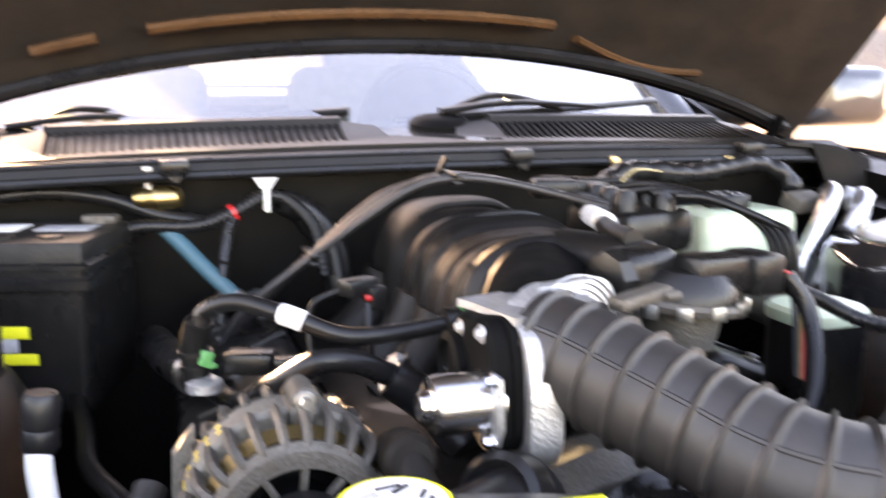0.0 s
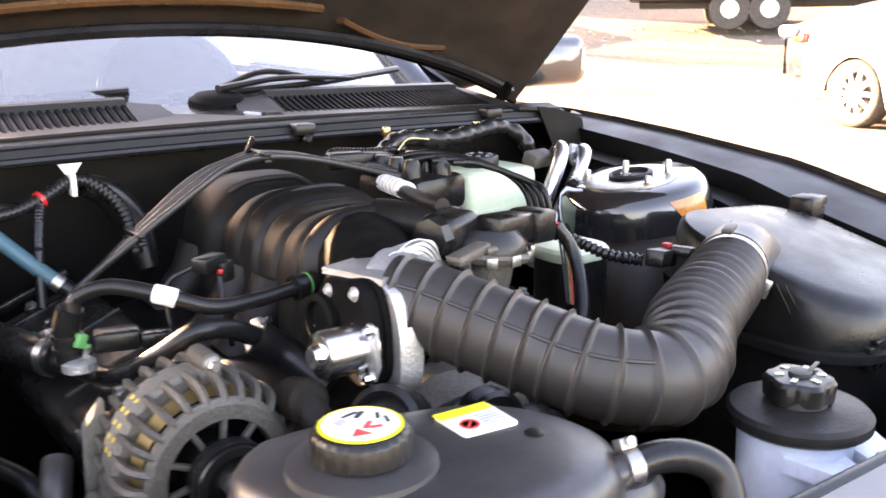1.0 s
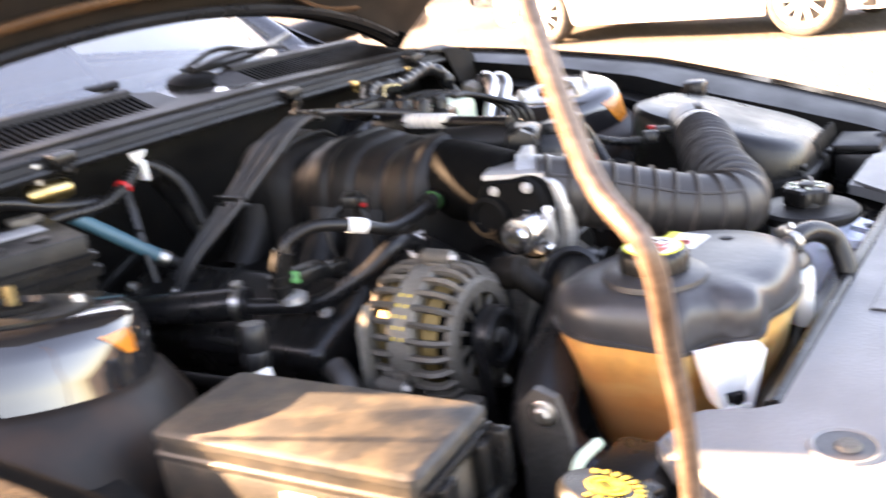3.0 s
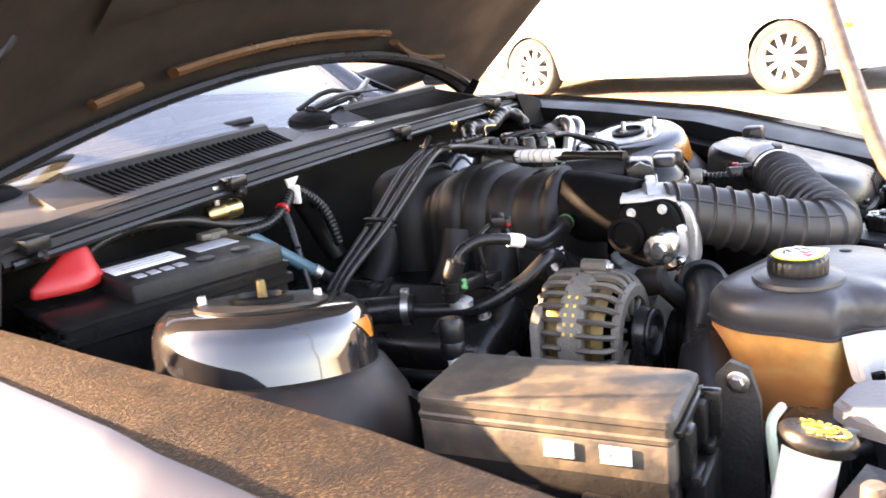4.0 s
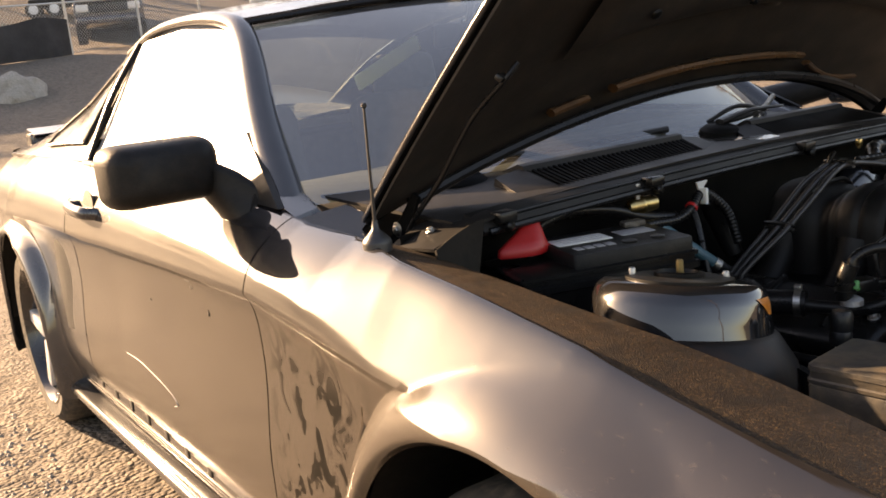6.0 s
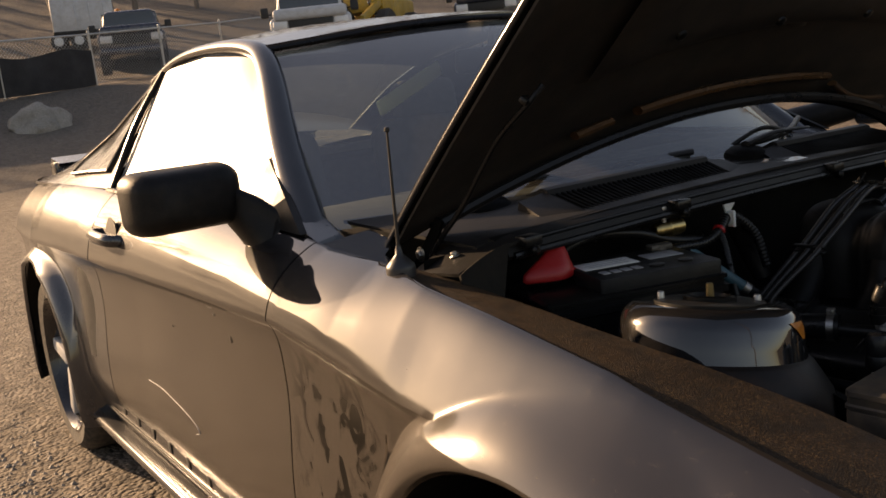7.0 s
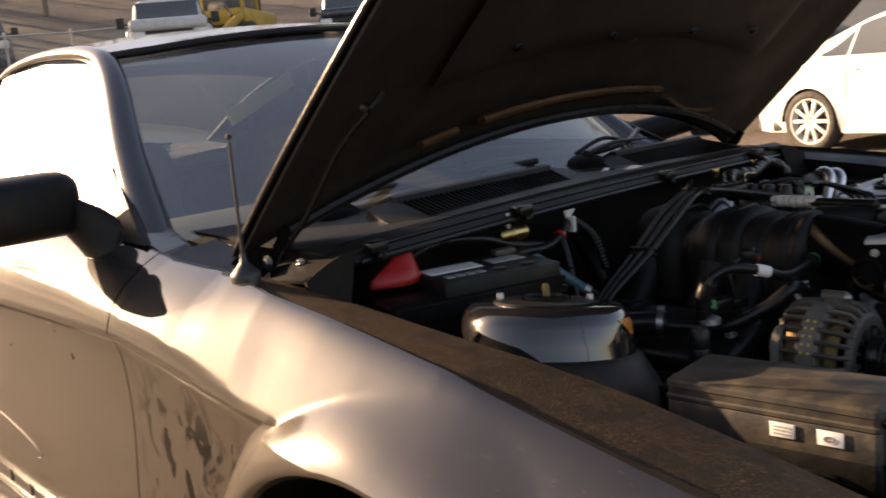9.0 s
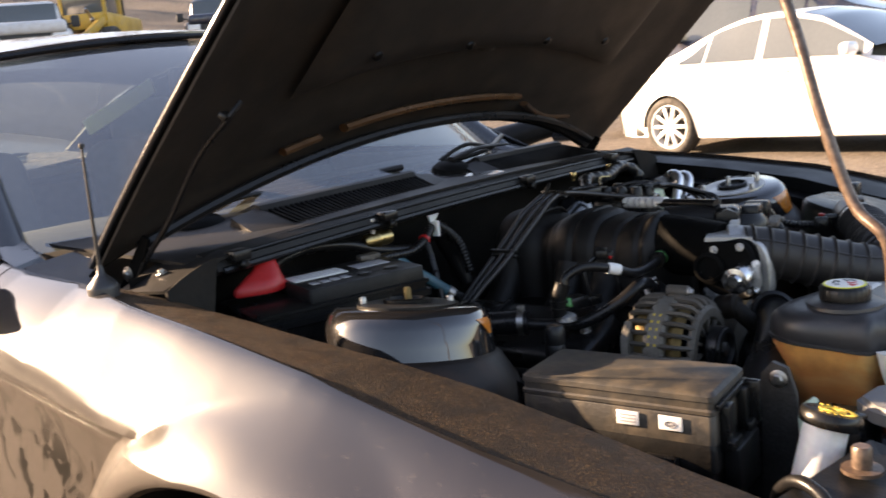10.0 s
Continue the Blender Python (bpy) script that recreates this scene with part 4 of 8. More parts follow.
cowl_grille(-0.44, -0.045, 34)
cowl_grille(0.185, 0.62, 37)
for px, py, tip, nm in ((0.115, 0.445, (0.61, 0.66, 0.995), 0), (-0.50, 0.545, (-0.02, 0.470, 0.990), 1)):
    pz = 0.966 if px > 0 else 0.952
    arm = part("wiper_arm", tube([(px, py, pz + 0.022), (px + 0.12, py + 0.01, pz + 0.034), (px + 0.28, py + 0.04, pz + 0.026)], lambda t: 0.011 - 0.006 * t, 8, 8, flat=0.6), MATTE, car, "black wiper arm")
    part("wiper_cap", lathe([(0.038, -0.012), (0.036, 0.006), (0.028, 0.014), (0.012, 0.018)], (px, py, pz), (0, -0.2, 1), 20, lobes=lambda a, r, h: r * (1 + 0.35 * math.cos(a) ** 2)), GEARBLACK, arm)
    part("wiper_blade", tube([(px - 0.16 + 0.10, py + 0.05, pz + 0.008), (px + 0.20, py + 0.055, pz + 0.020), tip], 0.007, 8, 8), RUBBER, arm)
    part("wiper_bridge", tube([(px + 0.02, py + 0.05, pz + 0.018), (px + 0.10, py + 0.03, pz + 0.045), (px + 0.22, py + 0.045, pz + 0.024)], 0.005, 8, 6), MATTE, arm)

# antenna
ant = part("antenna", lathe([(0.0225, -0.012), (0.0225, 0.012), (0.0215, 0.017), (0.013, 0.026), (0.006, 0.033), (0.004, 0.046)], (-0.812, 0.352, 0.909), (0, 0, 1), 24), TANKTOP, car, "short black antenna on a round base")
part("antenna_mast", tube([(-0.812, 0.352, 0.95), (-0.814, 0.345, 1.04), (-0.816, 0.337, 1.127)], lambda t: 0.0030 - 0.0012 * t, 8, 4), INK, ant)
part("antenna_tip", lathe([(0.002, 0), (0.0042, 0.002), (0.0042, 0.006), (0.002, 0.008)], (-0.816, 0.337, 1.123), (0, -0.1, 1), 12), INK, ant)

# ---- strut towers ----
DRUM = table([(0.0, 0.098), (0.008, 0.108), (0.022, 0.114), (0.045, 0.117), (0.062, 0.120)])
for s, cx, cy, zt in ((-1, -0.560, -0.008, 0.858), (1, 0.585, -0.015, 0.848)):
    LEAN = Matrix.Translation((cx, cy, zt)) @ pose(0, 0, 0, -2, -s * 9, 0) @ Matrix.Translation((-cx, -cy, -zt))

    def leaned(bm):
        bm.transform(LEAN)
        return bm

    def tower_ring(r, z):
        return [(cx + r * math.cos(a) * (1.0 + 0.05 * math.cos(2 * a)), cy + r * 1.05 * math.sin(a), z) for a in (2 * math.pi * i / 48 for i in range(48))]
    tower = part("strut_tower", leaned(loops([tower_ring(0.120, zt - 0.062), tower_ring(0.117, zt - 0.045), tower_ring(0.114, zt - 0.022), tower_ring(0.108, zt - 0.008), tower_ring(0.098, zt), tower_ring(0.05, zt + 0.001)])), GLOSS_BLACK, car, "glossy black strut tower")
    part("tower_skirt", leaned(loops([tower_ring(0.20, 0.52), tower_ring(0.175, 0.66), tower_ring(0.150, zt - 0.10), tower_ring(0.128, zt - 0.068), tower_ring(0.118, zt - 0.060)])), SKIRT, tower, "rust-stained lower tower")
    part("tower_ridge", loops([[(cx - s * 0.06, cy - 0.07, zt - 0.09), (cx - s * 0.10, cy - 0.25, 0.70), (cx - s * 0.10, cy - 0.25, 0.66), (cx - s * 0.06, cy - 0.07, 0.66)], [(cx - s * 0.03, cy - 0.09, zt - 0.075), (cx - s * 0.06, cy - 0.26, 0.70), (cx - s * 0.06, cy - 0.26, 0.66), (cx - s * 0.03, cy - 0.09, 0.66)]]), GRIME, tower)
    part("strut_mount", leaned(lathe([(0.072, 0), (0.072, 0.003), (0.060, 0.005), (0.040, 0.005), (0.036, 0.003), (0.020, 0.003)], (cx, cy, zt + 0.001), (0, 0, 1), 36)), BAY if s < 0 else STEEL, tower, "strut mount plate")
    part("mount_cup", leaned(lathe([(0.034, 0), (0.034, 0.008), (0.028, 0.010), (0.026, 0.004), (0.0, 0.004)], (cx, cy, zt + 0.002), (0, 0, 1), 28)), BAY, tower)
    # Orange patch just proud of the drum: start angle, span, depth, height.
    a0, span, low, tall = (-1.50, 0.36, 0.036, 0.022) if s < 0 else (-1.97, 0.62, 0.060, 0.046)

    def tinge(u, v):
        a = a0 + span * u + 0.25 * (1 - v) * (1 - u)
        z = low - tall * v
        r = DRUM(z) + 0.0010
        return (cx + r * math.cos(a) * (1.0 + 0.05 * math.cos(2 * a)), cy + r * 1.05 * math.sin(a), zt - z)
    part("rust_stain", leaned(sheet(tinge, 12, 8)), ORANGE_PATCH, tower, "orange patch on the tower side")
    studs = ((-0.602, 0.037, 0.020, -0.002), (-0.554, -0.005, 0.030, -0.006), (-0.517, -0.051, 0.018, -0.012)) if s < 0 else ((0.545, 0.039, 0.016, -0.006), (0.582, -0.006, 0.026, 0.0), (0.615, -0.062, 0.026, 0.004), (0.56, -0.07, 0.016, -0.004))
    for n, (x, y, h, dz) in enumerate(studs):
        b = lathe([(0.0085, 0), (0.0085, 0.008), (0.0055, 0.0085), (0.005, h), (0.004, h + 0.002)], (x, y, zt + dz), (0, 0, 1), 12)
        part("stud", b, COPPER if (s < 0 and n == 1) else STEEL, tower, "coppery stud" if (s < 0 and n == 1) else "")

# ---- engine core, dark shapes below ----
engine = thing("engine", (0, 0, 0.45), "dark dusty engine block low in the bay", "engine")
part("block", box((0.02, 0.0, 0.60), (0.36, 0.52, 0.26), 0.03), BAY, engine)
for s in (-1, 1):
    cover = part("valve_cover", box((0.02 + s * 0.245, 0.07, 0.70), (0.14, 0.40, 0.085), 0.022, (0, s * 22, 0), seg=3), PLASTIC, engine, "black valve cover")
    for y in (-0.10, 0.03, 0.16, 0.25):
        part("cover_bolt", bolt((0.02 + s * 0.262, y, 0.74), (s * 0.35, 0, 0.93), 0.006), STEEL, cover)
        part("cover_rib", box((0.02 + s * 0.25, y + 0.06, 0.742), (0.11, 0.010, 0.012), 0.003, (0, s * 22, 0)), PLASTIC, cover)
part("front_cover", lathe([(0.13, 0), (0.13, 0.03), (0.11, 0.05), (0.05, 0.055)], (0.02, -0.25, 0.62), (0, -1, 0), 36), DULLALU, engine)
for x, z, r in ((-0.06, 0.60, 0.062), (0.09, 0.66, 0.045), (-0.11, 0.685, 0.034), (0.03, 0.70, 0.04)):
    part("belt_pulley", lathe([(r, 0), (r + 0.004, 0.003), (r, 0.006), (r - 0.003, 0.012), (r, 0.018), (r + 0.004, 0.022), (r, 0.026), (0.012, 0.028)], (x, -0.315, z), (0, -1, 0), 36), PLASTIC, engine)
part("tensioner", merge(tube([(-0.11, -0.33, 0.69), (-0.125, -0.34, 0.73), (-0.15, -0.33, 0.76), (-0.155, -0.30, 0.785)], 0.014, 10, 6), lathe([(0.019, 0), (0.019, 0.03), (0.015, 0.034)], (-0.155, -0.29, 0.772), (0, -1, 0.2), 18)), GRIME, engine, "dusty cast tensioner arm")

# ---- intake manifold ----
mani = thing("intake_manifold", (0.03, 0.03, 0.72), "black plastic intake manifold with curved runners", "engine part")


def lobe(y):
    """Size of the moulded body along its length: a rear lobe, a saddle and a pleated front lobe."""
    rear = smoothstep((0.262 - y) / 0.05)
    front = smoothstep((y + 0.175) / 0.07)
    saddle = 0.13 * math.exp(-((y - 0.118) / 0.020) ** 2)
    pleats = 0.020 - sum(0.050 * math.exp(-((y - c) / 0.0055) ** 2) for c in (0.088, 0.042, -0.004, -0.050, -0.096))
    return (0.35 + 0.65 * rear * front) * (1.0 - saddle + pleats * 0.8)


def manifold_skin(u, v):
    y = -0.180 + 0.450 * u
    a = math.pi * (1.12 - 1.24 * v)
    k = lobe(y)
    cx, sz = math.cos(a), math.sin(a)
    x = 0.050 + (0.100 * k) * math.copysign(abs(cx) ** 0.65, cx)
    z = 0.765 + (0.118 * k) * math.copysign(abs(sz) ** 0.62, sz)
    return (x, y, z + 0.006 * math.sin(y * 40) * (sz > 0))


body = part("plenum", sheet(manifold_skin, 110, 40), MANIFOLD, mani)
for y, x0, x1, z in ((0.150, -0.01, 0.11, 0.882), (0.035, 0.0, 0.11, 0.885)):
    part("top_rib", tube([(x0, y, z - 0.008), (x0 + 0.03, y - 0.004, z + 0.004), (x1 - 0.03, y - 0.006, z + 0.004), (x1, y - 0.004, z - 0.010)], 0.0045, 8, 6), MANIFOLD, mani)
for i, y in enumerate((-0.020, -0.055, -0.088)):
    part("side_step", loops([rrect(0.118 - 0.006 * i, y, 0.050, 0.026, 0.006, z, 3) for z in (0.80, 0.862 - 0.008 * i, 0.868 - 0.008 * i)]), MANIFOLD, mani)
for y in (0.19, 0.05, -0.03):
    part("runner_foot", tube([(-0.035, y, 0.80), (-0.050, y, 0.765), (-0.075, y, 0.735), (-0.10, y, 0.715)], 0.030, 14, 6), MANIFOLD, mani)
part("throttle_neck", tube([(0.04, -0.07, 0.825), (0.015, -0.15, 0.832), (-0.015, -0.215, 0.836), (-0.028, -0.25, 0.836)], lambda t: 0.060 - 0.014 * t, 20, 8), GEARBLACK, mani)
part("end_boss", lathe([(0.026, 0), (0.026, 0.10), (0.020, 0.106), (0.015, 0.100)], (0.06, -0.10, 0.868), (0.35, -0.9, 0.0), 20), MANIFOLD, mani)
part("vacuum_elbow", tube([(0.09, -0.10, 0.86), (0.12, -0.13, 0.875), (0.15, -0.13, 0.86)], 0.011, 10, 6), PLASTIC, mani)
sen = thing("map_sensor", (-0.134, -0.075, 0.83), "small black sensor plug with red lock on a wire", "sensor")
part("plug", merge(box((-0.134, -0.075, 0.846), (0.035, 0.020, 0.016), 0.003, (0, 0, 30)), box((-0.120, -0.08, 0.836), (0.018, 0.016, 0.022), 0.003, (0, 0, 30))), PLASTIC, sen)
part("lock", box((-0.128, -0.088, 0.838), (0.006, 0.005, 0.005), 0.001), RED, sen)
part("wire", tube([(-0.128, -0.085, 0.832), (-0.130, -0.10, 0.80), (-0.125, -0.10, 0.76)], 0.003, 8, 6), RUBBER, sen)
part("wire_loop", tube([(-0.15, -0.07, 0.843), (-0.175, -0.065, 0.83), (-0.18, -0.07, 0.80), (-0.175, -0.08, 0.76)], 0.003, 8, 6), RUBBER, sen)

# ---- throttle body ----
tb = thing("throttle_body", (-0.03, -0.275, 0.78), "cast aluminium throttle body with a zinc motor", "engine part")
part("bore", lathe([(0.043, -0.02), (0.045, 0.02), (0.043, 0.03)], (-0.035, -0.275, 0.836), (0.45, -0.86, -0.16), 36), CASTALU, tb)
bore_turn = Matrix.Translation((-0.014, -0.262, 0.832)) @ pose(0, 0, 0, 0, 0, 20)
plate = loops([[(x, y, z) for x, z, _ in rrect(0, 0, 0.100 * k, 0.098 * k, 0.024, 0, 6)] for y, k in ((-0.008, 0.94), (-0.006, 1.0), (0.006, 1.0), (0.008, 0.94))])
plate.transform(bore_turn)
top = part("mounting_flange", plate, CASTALU, tb, "upright alloy mounting flange")
for i in range(5):
    arc = [(0.0 + (0.034 + 0.005 * i) * math.cos(a), -0.0085, (0.034 + 0.005 * i) * math.sin(a)) for a in (math.radians(20 + 14 * n) for n in range(8))]
    rib = tube(arc, 0.0009, 6, 2)
    rib.transform(bore_turn)
    part("flange_ring", rib, CASTALU, top)
COVER_LINE = [(-0.240, 0.788), (-0.232, 0.812), (-0.238, 0.846), (-0.252, 0.863), (-0.278, 0.866), (-0.300, 0.869), (-0.318, 0.860), (-0.328, 0.836), (-0.330, 0.806), (-0.328, 0.784), (-0.316, 0.770), (-0.292, 0.770), (-0.262, 0.776)]
COVER_EDGE = [(p.y, p.z) for p in curve([(0, y, z) for y, z in COVER_LINE + COVER_LINE[:1]], 4)[:-1]]
part("housing", loops([[(x, -0.280 + k * (y + 0.280) - 0.004, 0.826 + k * (z - 0.826) + 0.002) for y, z in COVER_EDGE] for x, k in ((-0.030, 0.80), (-0.040, 0.92), (-0.078, 0.94), (-0.084, 0.94))]), GEARBLACK, tb, "black gear housing")
capm = part("gear_cover", loops([[(x, -0.280 + k * (y + 0.280), 0.826 + k * (z - 0.826)) for y, z in COVER_EDGE] for x, k in ((-0.084, 0.97), (-0.095, 0.97), (-0.099, 0.90), (-0.100, 0.5))]), GEARBLACK, tb, "black gear cover")
part("cover_boss", lathe([(0.026, 0), (0.026, 0.008), (0.020, 0.010), (0.018, 0.004), (0.0, 0.004)], (-0.099, -0.255, 0.822), (-1, 0, 0), 28), GEARBLACK, capm)
for p in ((-0.098, -0.262, 0.852), (-0.098, -0.305, 0.858), (-0.099, -0.236, 0.812), (-0.098, -0.316, 0.785)):
    part("cover_screw", bolt(p, (-1, 0, 0), 0.0042, 0.004), CASTALU, capm)
motor = part("motor", lathe([(0.0215, 0), (0.0215, 0.046), (0.020, 0.049), (0.012, 0.050), (0.011, 0.055), (0.009, 0.057), (0.0, 0.057)], (-0.090, -0.309, 0.811), (-1, -0.04, 0.02), 32), CHROME, tb, "bright zinc motor can")
part("motor_bracket", loops([[(x, -0.300, 0.838), (x, -0.334, 0.834), (x, -0.338, 0.800), (x, -0.330, 0.784), (x, -0.300, 0.786)] for x in (-0.099, -0.094)]), CASTALU, motor)
for y, z in ((-0.331, 0.832), (-0.328, 0.788)):
    part("bracket_screw", bolt((-0.099, y, z), (-1, 0, 0), 0.0042), CHROME, motor)
part("crescent_flange", loops([[(x, -0.280 + k * (y + 0.280) - 0.014, 0.826 + k * (z - 0.826) - 0.004) for y, z in COVER_EDGE] for x, k in ((-0.052, 0.96), (-0.054, 1.0), (-0.074, 1.0), (-0.077, 0.97))]), CASTALU, tb, "pale alloy flange behind the gear cover")
part("top_plate", loops([[(-0.096, -0.246, z), (-0.090, -0.262, z), (-0.078, -0.318, z), (-0.050, -0.306, z), (0.004, -0.268, z), (0.006, -0.240, z), (-0.030, -0.228, z)] for z in (0.864, 0.869, 0.870)]), CASTALU, tb, "flat alloy plate on top")

# ---- intake duct and air box ----
duct = thing("intake_duct", (0.08, -0.45, 0.74), "ribbed black rubber intake duct, bent like an elbow", "engine part")
DUCT_PATH = [(-0.050, -0.290, 0.842), (-0.030, -0.322, 0.836), (-0.008, -0.360, 0.825), (0.020, -0.405, 0.810), (0.052, -0.455, 0.795), (0.098, -0.482, 0.788), (0.146, -0.468, 0.792), (0.192, -0.437, 0.800), (0.250, -0.410, 0.804), (0.315, -0.382, 0.809), (0.378, -0.350, 0.812)]


def duct_r(t):
    r = 0.0405
    n = 23.0 if t < 0.56 else 32.0
    ridge = max(0.0, math.cos(2 * math.pi * n * (t - 0.02)))
    r += (0.0042 if t < 0.56 else 0.0034) * ridge ** (9 if t < 0.56 else 3)
    return r - 0.003 * smoothstep((t - 0.9) / 0.05)


part("ribbed_hose", tube(DUCT_PATH, duct_r, 30, 46), DUCT, duct)
dline = curve(DUCT_PATH, 8)
seam = []
for n in range(4, 40, 3):
    ahead = (dline[n + 1] - dline[n - 1]).normalized()
    seam.append(dline[n] + 0.0408 * (0.62 * Vector((0, 0, 1)) + 0.78 * ahead.cross(Vector((0, 0, 1))).normalized()))
part("seam_rib", tube(seam, 0.0020, 6, 4), DUCT, duct)
part("clamp_tab", merge(box((0.018, -0.318, 0.878), (0.05, 0.018, 0.010), 0.003, (0, -6, 15)), lathe([(0.004, 0), (0.004, 0.012)], (0.035, -0.322, 0.878), (1, 0, 0), 8)), DULLALU, duct, "bright clamp screw block")
worm_clamp("hose_clamp", (0.362, -0.359, 0.811), (0.90, 0.42, 0.04), 0.0395, duct, w=0.012, at=200)
part("duct_tab", box((0.352, -0.362, 0.861), (0.03, 0.012, 0.006), 0.002, (0, -4, 24)), DUCT, duct)

airbox = thing("air_filter_box", (0.55, -0.33, 0.55), "black air filter box with a domed lid", "engine part")


def lid_ring(k, z, tilt, dx=0.0, dy=0.0):
    return [(x, y, z0 - tilt * ((x - 0.40) * 0.08 - (y + 0.24) * 0.26)) for x, y, z0 in rrect(0.548 + dx, -0.352 + dy, 0.31 * k, 0.29 * k, 0.085 * k, z, 8)]


lid = part("lid", loops([lid_ring(1.0, 0.725, 0.0), lid_ring(1.0, 0.740, 0.0), lid_ring(0.985, 0.780, 0.40), lid_ring(0.965, 0.824, 0.85), lid_ring(0.945, 0.838, 0.98), lid_ring(0.91, 0.845, 1.0), lid_ring(0.80, 0.849, 1.0), lid_ring(0.40, 0.852, 1.0)]), PLASTIC, airbox, "domed black plastic lid")
part("inlet", tube([(0.372, -0.353, 0.812), (0.420, -0.330, 0.813), (0.48, -0.308, 0.79)], lambda t: 0.041 + 0.002 * t, 28, 8), TANKTOP, lid, "smooth outlet tube")
part("lid_flange", loops([lid_ring(1.0, 0.718, 0), lid_ring(1.045, 0.720, 0), lid_ring(1.045, 0.730, 0), lid_ring(1.0, 0.732, 0)]), MATTE, lid)
for i in range(8):
    part("lid_rib", box((0.530 + 0.019 * i, -0.494, 0.750), (0.0035, 0.009, 0.032), 0.001, (-14, 0, 0)), MATTE, lid)
part("lower_box", loops([lid_ring(0.97, 0.725, 0), lid_ring(0.93, 0.66, 0), lid_ring(0.86, 0.55, 0)]), MATTE, airbox)
for x, y in ((0.45, -0.482), (0.56, -0.498), (0.655, -0.475), (0.705, -0.40)):
    part("lid_clip", merge(box((x, y - 0.004, 0.725), (0.03, 0.014, 0.028), 0.003), box((x, y - 0.01, 0.742), (0.018, 0.008, 0.008), 0.002)), PLASTIC, airbox)
for k in (0, 1):
    part("lid_crease", tube([(0.3945 + 0.002 * k, -0.398 - 0.010 * k, 0.798), (0.399 + 0.004 * k, -0.425 - 0.010 * k, 0.752)], 0.0013, 6, 3), MATTE, airbox)
maf = thing("air_flow_sensor", (0.315, -0.30, 0.80), "black air flow sensor plug with corrugated wire", "sensor")
part("plug", merge(box((0.315, -0.30, 0.822), (0.05, 0.022, 0.020), 0.003, (0, 10, 20)), box((0.345, -0.305, 0.826), (0.03, 0.03, 0.012), 0.003, (0, 10, 20))), PLASTIC, maf)
part("lock", box((0.328, -0.297, 0.834), (0.008, 0.010, 0.005), 0.001), RED, maf)
part("corrugated_wire", tube([(0.295, -0.29, 0.82), (0.27, -0.26, 0.825), (0.255, -0.21, 0.838), (0.235, -0.17, 0.842), (0.19, -0.17, 0.838)], lambda t: 0.0065 + 0.0012 * math.cos(t * 160), 10, 30), RUBBER, maf)

# ---- exhaust gas valve and its plugs ----
egr = thing("vacuum_valve", (0.11, -0.225, 0.80), "round black valve with a crimped silver ring", "engine part")
part("crimp_ring", lathe([(0.030, -0.03), (0.034, 0), (0.052, 0.004), (0.054, 0.009), (0.052, 0.013), (0.040, 0.014)], (0.115, -0.222, 0.838), (0.1, 0, 1), 40), DULLALU, egr, "crimped metal ring")
for i in range(12):
    a = 2 * math.pi * i / 12
    part("crimp_tab", box((0.115 + 0.053 * math.cos(a), -0.222 + 0.053 * math.sin(a), 0.846), (0.004, 0.012, 0.012), 0.001, (0, 0, math.degrees(a))), STEEL, egr)
part("dome", lathe([(0.048, 0), (0.047, 0.012), (0.036, 0.024), (0.012, 0.028)], (0.115, -0.222, 0.850), (0.1, 0, 1), 36), PLASTIC, egr)
part("pedestal", lathe([(0.026, 0), (0.022, 0.05), (0.03, 0.06)], (0.112, -0.222, 0.775), (0, 0, 1), 20), COPPER, egr, "rust-tinted pedestal")
part("solenoid", merge(box((0.075, -0.215, 0.893), (0.062, 0.045, 0.042), 0.012, (0, 0, 18), seg=3), lathe([(0.021, 0), (0.021, 0.016), (0.012, 0.018)], (0.052, -0.225, 0.893), (-0.9, -0.3, 0), 8)), PLASTIC, egr, "black solenoid block")
part("plug", merge(box((0.135, -0.235, 0.892), (0.065, 0.036, 0.030), 0.005, (0, 4, 12)), box((0.180, -0.228, 0.888), (0.036, 0.045, 0.036), 0.006, (0, 4, 12))), PLASTIC, egr)
for i, m in enumerate((REDINK, COPPER, RUBBER, RUBBER)):
    part("lead", tube([(0.195, -0.235 + 0.006 * i, 0.888), (0.215, -0.24 + 0.006 * i, 0.884), (0.222, -0.245 + 0.005 * i, 0.86), (0.205, -0.27 + 0.003 * i, 0.80)], 0.0014, 6, 6), m, egr)
part("harness", tube([(0.21, -0.235, 0.884), (0.225, -0.25, 0.85), (0.205, -0.285, 0.80), (0.18, -0.30, 0.76)], 0.008, 10, 8), RUBBER, egr)
part("vent_line", tube([(0.155, 0.035, 0.884), (0.135, -0.03, 0.888), (0.10, -0.12, 0.893), (0.085, -0.19, 0.895)], 0.009, 10, 8), RUBBER, egr)
part("label_sleeve", tube([(0.156, 0.030, 0.8845), (0.140, -0.02, 0.888), (0.120, -0.075, 0.8915)], 0.0112, 14, 8), WHITE, egr, "white barcode sleeve")
for t in (0.12, 0.3, 0.42, 0.58, 0.75):
    p = Vector((0.156, 0.030, 0.8845)).lerp(Vector((0.120, -0.075, 0.8915)), t)
    part("barcode_bar", lathe([(0.0116, 0), (0.0116, 0.002)], p, (-0.32, -0.94, 0.06), 14), GREYINK, egr)

for ob in egr.children:
    if ob.name.startswith(("solenoid", "plug", "lead", "harness")):
        ob.data.transform(Matrix.Translation((0, 0, -0.020)))

